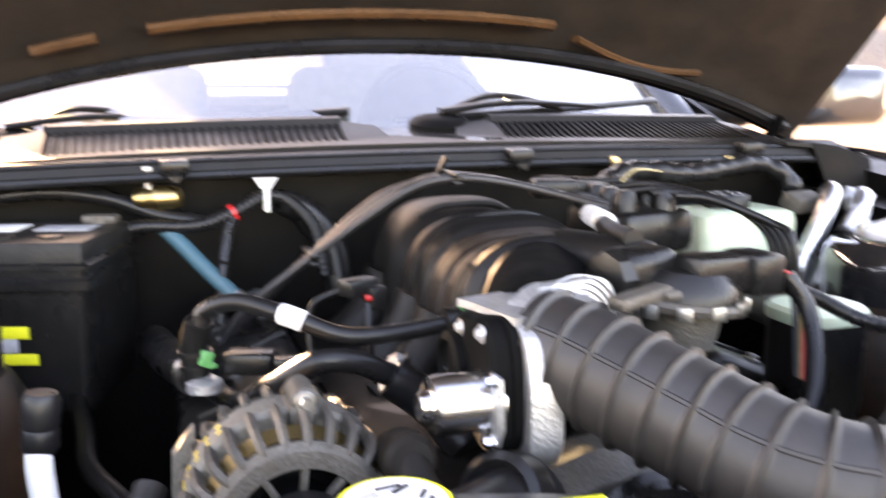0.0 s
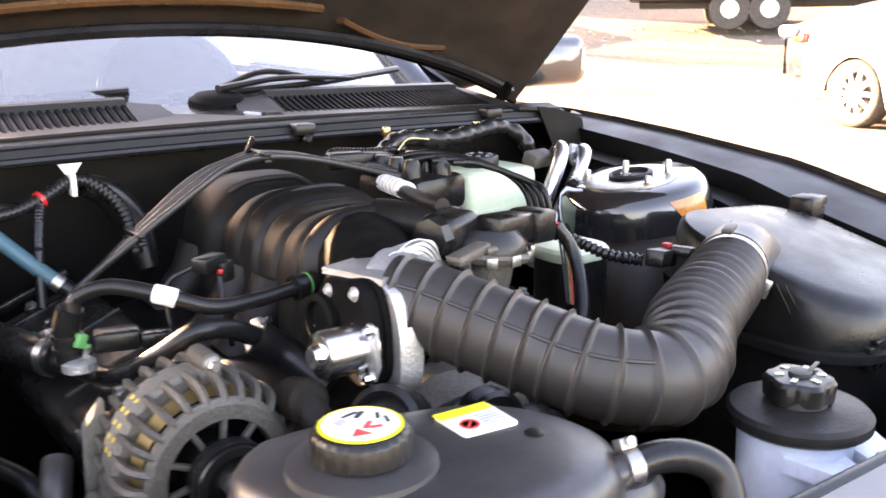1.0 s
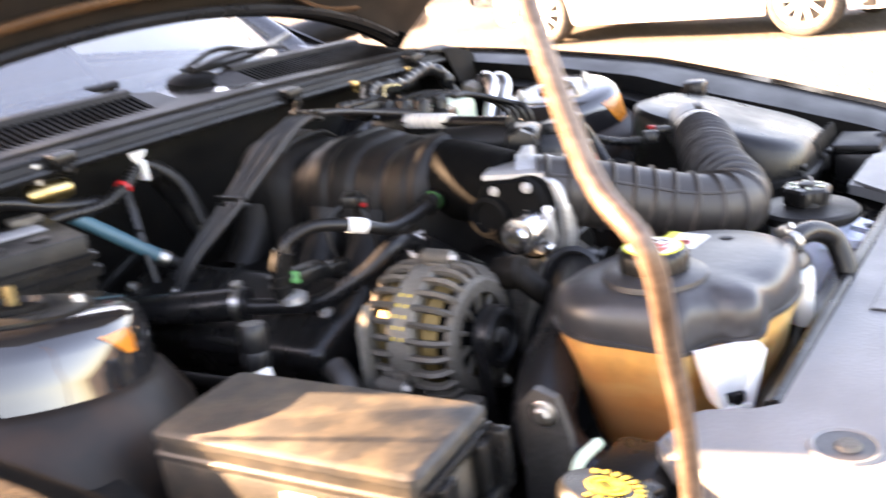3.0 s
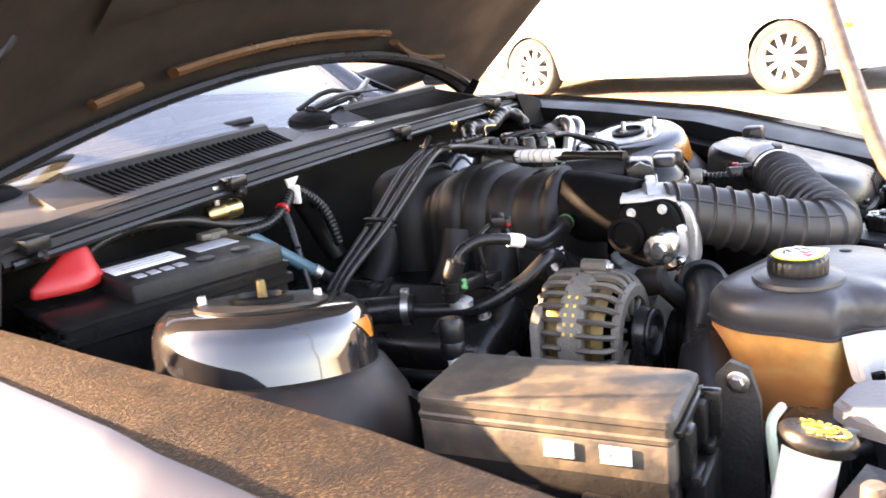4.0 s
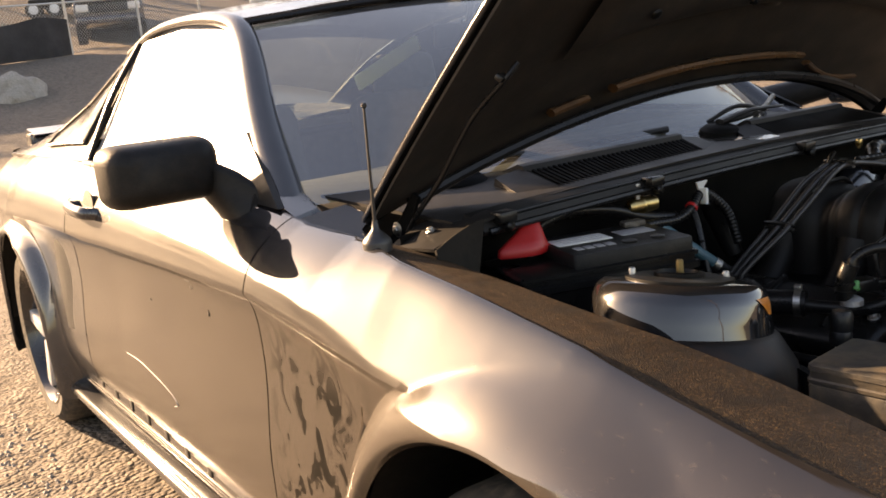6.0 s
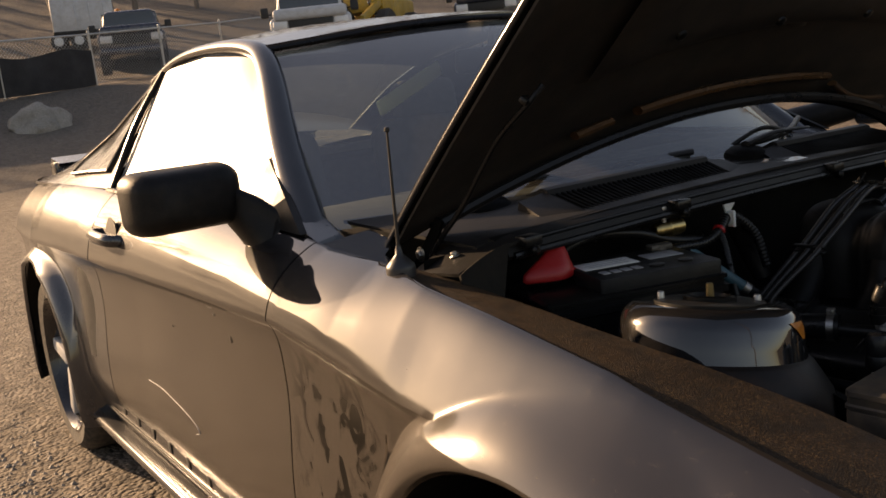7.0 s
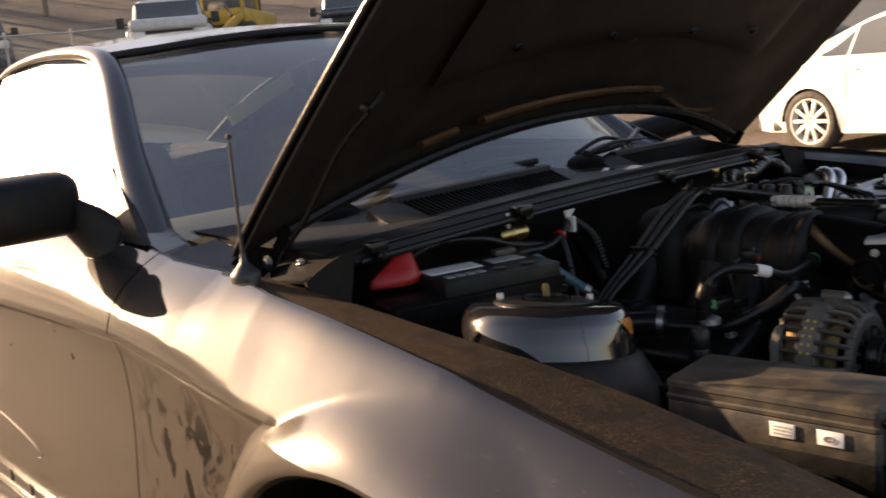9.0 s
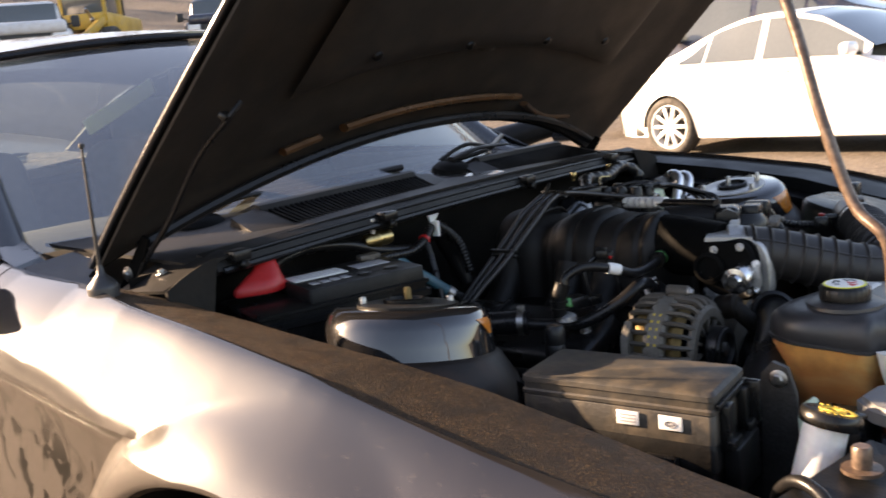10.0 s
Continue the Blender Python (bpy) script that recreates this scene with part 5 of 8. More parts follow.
# ---- small black bottle, brake reservoir, alloy pipes ----
bot = thing("vent_bottle", (0.30, -0.17, 0.70), "squat black bottle with a pale top", "engine part")
part("bottle_body", loops([rrect(0.305, -0.165, 0.085 * k, 0.08 * k, 0.03 * k, z, 6) for k, z in ((0.9, 0.69), (1.0, 0.72), (1.0, 0.79), (0.97, 0.80))]), PLASTIC, bot)
part("bottle_lid", loops([rrect(0.305, -0.165, 0.088 * k, 0.083 * k, 0.03 * k, z, 6) for k, z in ((0.97, 0.80), (1.0, 0.803), (0.99, 0.811), (0.9, 0.815), (0.5, 0.816))]), PALEGREEN, bot, "pale dusty lid")
brk = thing("brake_fluid_reservoir", (0.465, 0.165, 0.74), "translucent pale green brake fluid reservoir with black cap", "reservoir")
part("reservoir_body", loops([rrect(0.440, 0.168, 0.150 * k, 0.100 * k, 0.016, z, 5) for k, z in ((0.85, 0.74), (0.98, 0.765), (1.0, 0.80), (1.0, 0.845), (0.97, 0.857), (0.86, 0.861))]), PALEGREEN, brk)
part("reservoir_seam", loops([rrect(0.440, 0.168, 0.154, 0.104, 0.018, z, 5) for z in (0.797, 0.802)]), PALEGREEN, brk)
bcap = part("reservoir_cap", lathe([(0.028, 0), (0.031, 0.002), (0.031, 0.016), (0.029, 0.019), (0.0, 0.019)], (0.440, 0.180, 0.860), (0, 0, 1), 30, lobes=lambda a, r, h: r * (1 + 0.02 * math.cos(15 * a))), PLASTIC, brk, "black ribbed cap")
for i in range(8):
    a = 2 * math.pi * i / 8
    part("cap_mark", box((0.440 + 0.02 * math.cos(a), 0.180 + 0.02 * math.sin(a), 0.8795), (0.008, 0.003, 0.0012), 0.0003, (0, 0, math.degrees(a) + 90)), GREYINK, bcap)
part("master_cylinder", tube([(0.46, 0.34, 0.75), (0.455, 0.22, 0.745), (0.45, 0.05, 0.74)], 0.026, 16, 4), DULLALU, brk)
booster = thing("brake_booster", (0.47, 0.36, 0.62), "round black brake booster on the firewall", "engine part")
part("drum", lathe([(0.06, 0), (0.10, 0.02), (0.12, 0.05), (0.122, 0.09)], (0.47, 0.30, 0.74), (0, 1, 0), 36), GLOSS_BLACK, booster)
ac = thing("alloy_coolant_pipe", (0.56, 0.10, 0.74), "pair of bent bare aluminium pipes with a bracket", "pipe")
part("pipe", tube([(0.590, 0.165, 0.862), (0.570, 0.128, 0.884), (0.547, 0.102, 0.874), (0.522, 0.098, 0.828), (0.499, 0.095, 0.786), (0.484, 0.09, 0.735)], 0.0122, 14, 8), ALU, ac)
part("pipe", tube([(0.645, 0.165, 0.852), (0.625, 0.128, 0.874), (0.600, 0.102, 0.864), (0.568, 0.098, 0.820), (0.538, 0.095, 0.780), (0.515, 0.09, 0.720)], 0.0122, 14, 8), ALU, ac)
part("bracket", loops([[(0.615, 0.12, 0.815), (0.64, 0.13, 0.875), (0.615, 0.15, 0.885), (0.59, 0.13, 0.872)], [(0.618, 0.115, 0.815), (0.643, 0.125, 0.875), (0.618, 0.145, 0.885), (0.593, 0.125, 0.872)]]), CASTALU, ac)
part("clamp_block", box((0.535, 0.14, 0.868), (0.055, 0.03, 0.022), 0.004, (20, 0, 10)), DULLALU, ac)

# ---- power steering reservoir ----
ps = thing("steering_fluid_reservoir", (0.20, -0.55, 0.60), "white steering fluid bottle with a black disc and lobed cap", "reservoir")
part("bottle", lathe([(0.040, 0), (0.047, 0.02), (0.049, 0.10), (0.050, 0.135), (0.044, 0.140)], (0.20, -0.550, 0.605), (0, 0, 1), 36), PALEBLUE, ps, "pale bluish white bottle")
part("disc", lathe([(0.030, -0.006), (0.059, -0.003), (0.062, 0.0), (0.062, 0.008), (0.058, 0.012), (0.024, 0.016), (0.022, 0.022)], (0.203, -0.549, 0.744), (0, 0, 1), 44), MATTE, ps)
pcap = part("cap", lathe([(0.022, 0), (0.028, 0.004), (0.029, 0.020), (0.026, 0.024), (0.012, 0.025)], (0.206, -0.546, 0.758), (0, 0, 1), 48, lobes=lambda a, r, h: r * (1 + 0.07 * math.cos(6 * a))), PLASTIC, ps, "lobed black cap")
part("cap_stem", lathe([(0.010, 0), (0.010, 0.003), (0.006, 0.004)], (0.206, -0.546, 0.783), (0, 0, 1), 20), INK, pcap)
part("stem_tab", box((0.222, -0.548, 0.786), (0.03, 0.004, 0.002), 0.0006, (0, 0, 15)), INK, pcap)
for i in range(6):
    a = 2 * math.pi * i / 6 + 0.3
    part("cap_mark", box((0.206 + 0.018 * math.cos(a), -0.546 + 0.018 * math.sin(a), 0.7834), (0.008, 0.005, 0.001), 0.0003, (0, 0, math.degrees(a))), PALEGREEN, pcap)
part("bracket_arm", loops([[(0.215, -0.585, z), (0.205, -0.630, z - 0.006), (0.238, -0.630, z - 0.006), (0.276, -0.565, z), (0.245, -0.550, z)] for z in (0.717, 0.731)]), PALEBLUE, ps)
part("bracket_arm", loops([[(0.150, -0.570, z), (0.168, -0.618, z - 0.006), (0.190, -0.624, z - 0.006), (0.198, -0.592, z), (0.218, -0.586, z), (0.20, -0.560, z)] for z in (0.716, 0.730)]), PALEBLUE, ps)
part("bracket_bolt", bolt((0.222, -0.618, 0.724), (0, 0, 1), 0.006), STEEL, ps)

# ---- coolant tank ----
tank = thing("coolant_tank", (-0.18, -0.515, 0.64), "coolant tank with black top and amber-stained lower half", "reservoir")
TANK_LINE = [(-0.246, -0.404), (-0.266, -0.418), (-0.281, -0.438), (-0.287, -0.462), (-0.284, -0.492), (-0.282, -0.518), (-0.281, -0.543), (-0.263, -0.553), (-0.248, -0.564), (-0.244, -0.584), (-0.230, -0.599), (-0.198, -0.597), (-0.165, -0.605), (-0.113, -0.606), (-0.072, -0.595), (-0.048, -0.568), (-0.040, -0.530), (-0.054, -0.482), (-0.090, -0.446), (-0.150, -0.424), (-0.205, -0.406)]
tl = curve([(x, y, 0) for x, y in TANK_LINE + TANK_LINE[:1]], 5)[:-1]


def tank_ring(k, z, wave=0.0):
    return [(-0.18 + (p.x + 0.18) * k, -0.512 + (p.y + 0.512) * k, z + wave * math.sin(3.0 * math.atan2(p.y + 0.512, p.x + 0.18) + 0.6)) for p in tl]


part("tank_top", loops([tank_ring(0.99, 0.768, 0.003), tank_ring(1.0, 0.773, 0.003), tank_ring(1.0, 0.783, 0.003), tank_ring(0.985, 0.793, 0.002), tank_ring(0.945, 0.801, 0.001), tank_ring(0.88, 0.806), tank_ring(0.7, 0.8095), tank_ring(0.35, 0.811)]), TANKTOP, tank, "satin black tank top")
part("seam_lip", loops([tank_ring(0.98, 0.764, 0.003), tank_ring(1.018, 0.765, 0.003), tank_ring(1.020, 0.767, 0.003), tank_ring(1.018, 0.769, 0.003), tank_ring(0.98, 0.770, 0.003)]), TANKTOP, tank)
part("tank_bowl", loops([tank_ring(0.58, 0.620), tank_ring(0.68, 0.628), tank_ring(0.74, 0.645), tank_ring(0.86, 0.70), tank_ring(0.94, 0.745), tank_ring(0.98, 0.756, 0.002), tank_ring(0.985, 0.767, 0.003)]), COOLANT, tank, "amber-stained translucent bowl")
TAB = Matrix.Translation((-0.264, -0.580, 0.741)) @ pose(0, 0, 0, 0, 0, -46) @ Matrix.Diagonal((1.0, 1.0, 0.85, 1.0))
tabb = loops([[(x * k, y, z) for x, y in ((-0.029, -0.004), (0.029, -0.004), (0.029, 0.012), (-0.029, 0.012))] for k, z in ((0.50, -0.032), (0.58, -0.026), (0.80, 0.0), (1.0, 0.030))])
for sx in (-1, 1):
    loops([[(sx * (0.012 + 0.012 * f + d), y, -0.028 + 0.058 * f) for d, y in ((-0.0035, -0.012), (0.0035, -0.012), (0.0045, -0.002), (-0.0045, -0.002))] for f in (0, 0.3, 0.65, 1.0)], tabb)
box((0, -0.008, -0.030), (0.030, 0.012, 0.008), 0.003, bm=tabb)
tabb.transform(TAB)
tab = part("mount_tab", tabb, MILKY, tank, "milky white mounting tab with a pocket")
slot = merge(box((0, -0.0065, -0.020), (0.017, 0.006, 0.010), 0.002), lathe([(0.006, 0), (0.006, 0.004), (0.003, 0.005)], (0, -0.009, -0.020), (0, -1, 0), 12))
slot.transform(TAB)
part("tab_slot", slot, BAY, tab)
part("mount_tab", box((-0.075, -0.602, 0.745), (0.045, 0.018, 0.055), 0.005, (0, 0, 12)), MILKY, tank)
part("side_lobe", lathe([(0.034, -0.02), (0.036, 0.0), (0.036, 0.006), (0.030, 0.014), (0.015, 0.018)], (-0.058, -0.568, 0.772), (0, 0, 1), 28), TANKTOP, tank)
part("cap_flange", lathe([(0.047, 0), (0.050, 0.003), (0.049, 0.008), (0.040, 0.011), (0.034, 0.012)], (-0.213, -0.496, 0.806), (0, 0, 1), 40), TANKTOP, tank)
tcap = part("pressure_cap", lathe([(0.032, 0), (0.036, 0.002), (0.036, 0.016), (0.034, 0.019), (0.031, 0.021), (0.0, 0.021)], (-0.213, -0.496, 0.817), (0, 0, 1), 96, lobes=lambda a, r, h: r * (1 + (0.018 * math.cos(24 * a) if r > 0.033 else 0))), PLASTIC, tank, "ribbed black cap with a round warning sticker")
part("sticker_ring", lathe([(0.0305, 0), (0.0305, 0.0008), (0.0, 0.0008)], (-0.213, -0.496, 0.838), (0, 0, 1), 40), YELLOW, tcap)
part("sticker_disc", lathe([(0.0275, 0), (0.0275, 0.0008), (0.0, 0.0008)], (-0.213, -0.496, 0.8386), (0, 0, 1), 40), WHITE, tcap)


def on_cap(x, y, w, d, m, turn=0.0):
    part("sticker_mark", box((-0.213 + x, -0.496 + y, 0.8397), (w, d, 0.0006), 0.0001, (0, 0, turn)), m, tcap)


part("warning_triangle", loops([[(-0.230, -0.512, z), (-0.216, -0.516, z), (-0.221, -0.503, z)] for z in (0.8394, 0.840)]), REDINK, tcap)
for x, y, w, d, m, t in ((-0.012, 0.008, 0.010, 0.008, GREYINK, 20), (0.002, -0.006, 0.012, 0.004, REDINK, 40), (0.005, -0.012, 0.010, 0.0035, REDINK, -20), (0.006, 0.012, 0.012, 0.004, INK, 35), (0.016, 0.003, 0.010, 0.003, INK, 60), (0.018, -0.006, 0.010, 0.003, INK, 70), (0.000, 0.016, 0.014, 0.003, INK, 10)):
    on_cap(x, y, w, d, m, t)
CAP_SIZE = Matrix.Translation((-0.213, -0.496, 0.817)) @ Matrix.Diagonal((0.90, 0.90, 1.0, 1.0)) @ Matrix.Translation((0.213, 0.496, -0.817))
for ob in [tcap] + list(tcap.children_recursive):
    ob.data.transform(CAP_SIZE)
lab = part("warning_label", loops([rrect(-0.114, -0.490, 0.046, 0.042, 0.004, z, 3, -0.08) for z in (0.8085, 0.8115)]), WHITE, tank, "white and yellow warning label")
part("label_band", box((-0.114, -0.4745, 0.8122), (0.045, 0.011, 0.0008), 0.0002, (0, 0, -5)), YELLOW, lab)
part("label_sign", lathe([(0.0075, 0), (0.0075, 0.0006), (0.0058, 0.0006), (0.0058, 0)], (-0.123, -0.494, 0.8117), (0, 0, 1), 24), REDINK, lab)
part("label_sign", box((-0.123, -0.494, 0.8121), (0.013, 0.0015, 0.0006), 0.0001, (0, 0, 45)), REDINK, lab)
for i in range(5):
    part("text_line", box((-0.104, -0.486 - 0.004 * i, 0.8121), (0.018, 0.0014, 0.0005), 0.0001, (0, 0, -5)), GREYINK, lab)
part("small_plug", lathe([(0.007, 0), (0.007, 0.003), (0.004, 0.004)], (-0.095, -0.53, 0.808), (0, 0, 1), 14), PLASTIC, tank)
part("outlet", tube([(-0.120, -0.564, 0.772), (-0.085, -0.577, 0.787), (-0.05, -0.586, 0.796)], lambda t: 0.016 - 0.006 * t, 14, 6), TANKTOP, tank)
ohose = thing("overflow_hose", (-0.012, -0.634, 0.73), "bent black rubber hose between tank and radiator", "hose")
part("hose", tube([(-0.076, -0.580, 0.768), (-0.063, -0.584, 0.788), (-0.045, -0.588, 0.797), (-0.018, -0.600, 0.796), (0.000, -0.616, 0.782), (-0.004, -0.630, 0.750), (-0.014, -0.636, 0.715)], 0.0115, 16, 9), RUBBER, ohose)
worm_clamp("clamp", (-0.058, -0.585, 0.795), (0.9, -0.3, 0.1), 0.0115, ohose, at=60)

# ---- radiator cover ----
cover = thing("radiator_cover", (0, -0.72, 0.73), "grey plastic radiator cover with holes and a label field", "cover")
CV = [(0.50, -0.575), (0.352, -0.572), (0.338, -0.592), (0.288, -0.650), (0.262, -0.654), (-0.318, -0.640), (-0.334, -0.622), (-0.338, -0.580), (-0.352, -0.568), (-0.395, -0.560), (-0.425, -0.585), (-0.455, -0.66), (-0.47, -0.72), (-0.46, -0.815), (0.46, -0.815), (0.55, -0.70), (0.55, -0.60)]
cvp = sum((Vector((x, y, 0)) for x, y in CV), Vector()) / len(CV)


def cover_mesh():
    b = bmesh.new()
    lo = [b.verts.new((x, y, 0.730)) for x, y in CV]
    hi = [b.verts.new((x, y, 0.750)) for x, y in CV]
    n = len(CV)
    for i in range(n):
        b.faces.new((lo[i], lo[(i + 1) % n], hi[(i + 1) % n], hi[i]))
    f = b.faces.new(hi)
    b.faces.new(lo[::-1])
    bmesh.ops.bevel(b, geom=[e for e in f.edges], offset=0.006, segments=3, affect="EDGES")
    return b


panel = part("panel", cover_mesh(), COVER, cover, "satin grey panel")
part("label_field", loops([[(0.062, -0.674, z), (0.062, -0.738, z), (-0.113, -0.737, z), (-0.109, -0.668, z)] for z in (0.7505, 0.7518)]), TANKTOP, panel, "blank recessed label field", smooth=0)
part("field_face", loops([[(0.0605, -0.6755, z), (0.0605, -0.7368, z), (-0.1115, -0.7358, z), (-0.1075, -0.6697, z)] for z in (0.7512, 0.7524)]), COVER, panel, smooth=0)
for x, y, r in ((-0.276, -0.744, 0.019), (-0.365, -0.690, 0.023), (0.320, -0.712, 0.018), (-0.034, -0.768, 0.020), (0.17, -0.775, 0.02)):
    hole = part("hole_lip", lathe([(r + 0.003, 0.0), (r + 0.002, 0.0022), (r, 0.0025), (r - 0.002, 0.001), (r - 0.002, -0.006)], (x, y, 0.750), (0, 0, 1), 36), COVER, panel)
    part("hole_floor", lathe([(r - 0.001, 0), (r - 0.001, 0.0006), (0, 0.0006)], (x, y, 0.7503), (0, 0, 1), 30), TANKTOP, hole)
    part("hole_bolt", lathe([(0.010, 0), (0.008, 0.003), (0.0, 0.004)], (x, y - 0.002, 0.7508), (0, 0, 1), 16), DULLALU, hole)
for x, y in ((-0.205, -0.760), (0.30, -0.728), (0.06, -0.79)):
    part("push_knob", merge(lathe([(0.016, 0), (0.018, 0.002), (0.017, 0.012), (0.013, 0.017), (0.006, 0.017), (0.005, 0.013), (0, 0.013)], (x, y, 0.750), (0, 0, 1), 24), box((x, y, 0.756), (0.044, 0.008, 0.012), 0.003)), TANKTOP, panel)
part("edge_channel", tube([(0.285, -0.648, 0.742), (0.26, -0.642, 0.742), (0.0, -0.632, 0.742), (-0.312, -0.628, 0.742)], 0.009, 10, 6), RUBBER, cover, "black rubber edge channel")
part("radiator_top", box((0.0, -0.612, 0.700), (0.66, 0.035, 0.03), 0.006), PLASTIC, cover)
part("radiator_core", box((0.0, -0.65, 0.58), (0.80, 0.06, 0.26), 0.006), BAY, cover)
for s in (-1, 1):
    head = thing("headlight_mount", (s * 0.60, -0.66, 0.66), "black plastic headlight carrier with a bolt", "car part")
    part("carrier", loops([[(s * 0.49, -0.60, z), (s * 0.70, -0.56, z + 0.005), (s * 0.69, -0.74, z - 0.03), (s * 0.53, -0.78, z - 0.02)] for z in (0.69, 0.738)]), TANKTOP if s > 0 else MATTE, head)
    part("carrier_bolt", lathe([(0.020, 0), (0.020, 0.004), (0.010, 0.005), (0.010, 0.024), (0.008, 0.027)], (s * 0.575, -0.615, 0.740), (0, 0, 1), 16), RODMAT if s < 0 else DULLALU, head)
    part("carrier_bolt", bolt((s * 0.63, -0.68, 0.738), (0, 0, 1), 0.008), RODMAT if s < 0 else STEEL, head)
    part("carrier_cable", tube([(s * 0.60, -0.53, 0.66), (s * 0.625, -0.55, 0.725), (s * 0.645, -0.58, 0.750), (s * 0.665, -0.61, 0.735), (s * 0.68, -0.58, 0.68)], 0.007, 10, 8), RUBBER, head)
relay = thing("relay_box", (0.62, -0.52, 0.66), "black relay box beside the air filter box", "box")
part("case", box((0.62, -0.545, 0.70), (0.10, 0.07, 0.07), 0.01), PLASTIC, relay)
part("case_lid", box((0.62, -0.545, 0.742), (0.104, 0.074, 0.014), 0.005), MATTE, relay)

# ---- alternator ----
alt = thing("alternator", (-0.232, -0.25, 0.66), "dusty cast alternator showing copper windings", "alternator")
AO = Vector((-0.232, -0.245, 0.735))


def alt_ring(y0, prof, m, nm, label="", seg=48, ring_only=False):
    return part(nm, lathe(prof, (AO.x, AO.y + y0, AO.z), (0, -1, 0), seg, ring_only=ring_only), m, alt, label)


STATOR = mat("dusty_stator", (0.145, 0.134, 0.115), 0.6, 0.2, 0.4, 50, 0.5, dust=0.5, dust_col=(0.14, 0.12, 0.09))
alt_ring(0.020, [(0.0755, 0), (0.0795, 0.004), (0.0795, 0.032), (0.0755, 0.036)], STATOR, "stator_band", "pale dusty stator band with yellow stamping")
alt_ring(0.058, [(0.030, 0), (0.066, 0.002), (0.070, 0.010), (0.058, 0.012)], DULLALU, "rear_plate")
alt_ring(-0.052, [(0.068, 0), (0.0685, 0.005), (0.063, 0.010), (0.050, 0.010), (0.048, 0.0)], DULLALU, "front_ring", ring_only=True)
alt_ring(0.05, [(0.060, 0), (0.060, 0.070), (0.030, 0.078), (0.028, 0.100), (0.020, 0.106)], GEARBLACK, "rotor")
alt_ring(0.046, [(0.064, 0), (0.068, 0.012), (0.064, 0.026)], COPPER, "rear_winding", "copper windings", ring_only=True)
alt_ring(-0.016, [(0.066, 0), (0.070, 0.010), (0.064, 0.024)], COPPER, "front_winding", "copper windings", ring_only=True)
ALT_FRAME = frame_of((0, -1, 0))
for i in range(26):
    a = 2 * math.pi * i / 26
    for arc in ([(0.0775, 0.010), (0.0775, 0.032), (0.074, 0.046), (0.063, 0.056)], [(0.0770, -0.012), (0.0765, -0.034), (0.072, -0.048), (0.062, -0.055)]):
        b = tube([(r, 0, h) for r, h in arc], 0.0058, 6, 3, flat=0.7)
        b.transform(Matrix.Translation(AO) @ ALT_FRAME @ pose(0, 0, 0, 0, 0, math.degrees(a)))
        part("vent_finger", b, DULLALU, alt)
for i in range(10):
    a = 2 * math.pi * i / 10 + 0.2
    b = box((0.042, 0, 0), (0.036, 0.0055, 0.008), 0.002)
    b.transform(Matrix.Translation((AO.x, AO.y - 0.056, AO.z)) @ ALT_FRAME @ pose(0, 0, 0, 0, 0, math.degrees(a)))
    part("front_spoke", b, DULLALU, alt)
part("rear_bracket", loops([[(AO.x + dx, y, AO.z + dz) for dx, dz in ((-0.066, 0.052), (-0.084, 0.030), (-0.088, -0.052), (-0.076, -0.066), (-0.060, -0.062), (-0.066, 0.0))] for y in (AO.y + 0.040, AO.y + 0.052)]), STATOR, alt, "pale cast rear bracket")
pul = part("pulley", lathe([(0.026, 0), (0.034, 0.002), (0.0315, 0.004), (0.0315, 0.020), (0.035, 0.022), (0.034, 0.025), (0.027, 0.026), (0.025, 0.018), (0.014, 0.018)], (AO.x, AO.y - 0.064, AO.z), (0, -1, 0), 40), PLASTIC, alt, "black grooved pulley")
part("pulley_nut", lathe([(0.012, 0), (0.012, 0.014), (0.007, 0.016)], (AO.x, AO.y - 0.074, AO.z), (0, -1, 0), 6), STEEL, pul)
for dx, dz, y in ((0.012, 0.086, 0.012), (-0.085, -0.035, 0.03), (0.045, -0.080, -0.02), (-0.06, -0.075, -0.045)):
    ear = part("mounting_ear", lathe([(0.010, 0), (0.010, 0.034), (0.008, 0.036), (0.005, 0.036)], (AO.x + dx, AO.y + y, AO.z + dz), (0, -1, 0), 18), DULLALU, alt)
    part("ear_web", box((AO.x + dx * 0.85, AO.y + y - 0.02, AO.z + dz * 0.85), (0.022, 0.034, 0.022), 0.005), DULLALU, ear)
    part("ear_bolt", bolt((AO.x + dx, AO.y + y - 0.036, AO.z + dz), (0, -1, 0), 0.005), STEEL, ear)
belt = [(AO.x + 0.033 * math.cos(a), AO.z + 0.033 * math.sin(a)) for a in np.linspace(math.pi * 1.08, math.pi * 0.02, 14)]
belt = [(AO.x - 0.012, AO.z - 0.14)] + belt + [(AO.x + 0.055, AO.z - 0.14)]
part("drive_belt", loops([[(x, y, z), (x, y - 0.016, z), (x + 0.003 * (x - AO.x) / 0.034, y - 0.016, z + 0.0035), (x + 0.003 * (x - AO.x) / 0.034, y, z + 0.0035)] for x, z in belt for y in (AO.y - 0.068,)]), RUBBER, alt, "ribbed black drive belt")
for i in range(5):
    for k in (0, 1):
        a = 2.25 + 0.16 * i
        part("yellow_mark", box((AO.x + 0.0797 * math.cos(a), AO.y - 0.003 + 0.011 * k, AO.z + 0.0797 * math.sin(a)), (0.0045, 0.0035, 0.0008), 0.0002, (0, 90 - math.degrees(a), 0)), GOLDINK, alt)
ALT_SIZE = Matrix.Translation(AO + Vector((0.003, -0.004, -0.004))) @ Matrix.Scale(0.94, 4) @ Matrix.Translation(-AO)
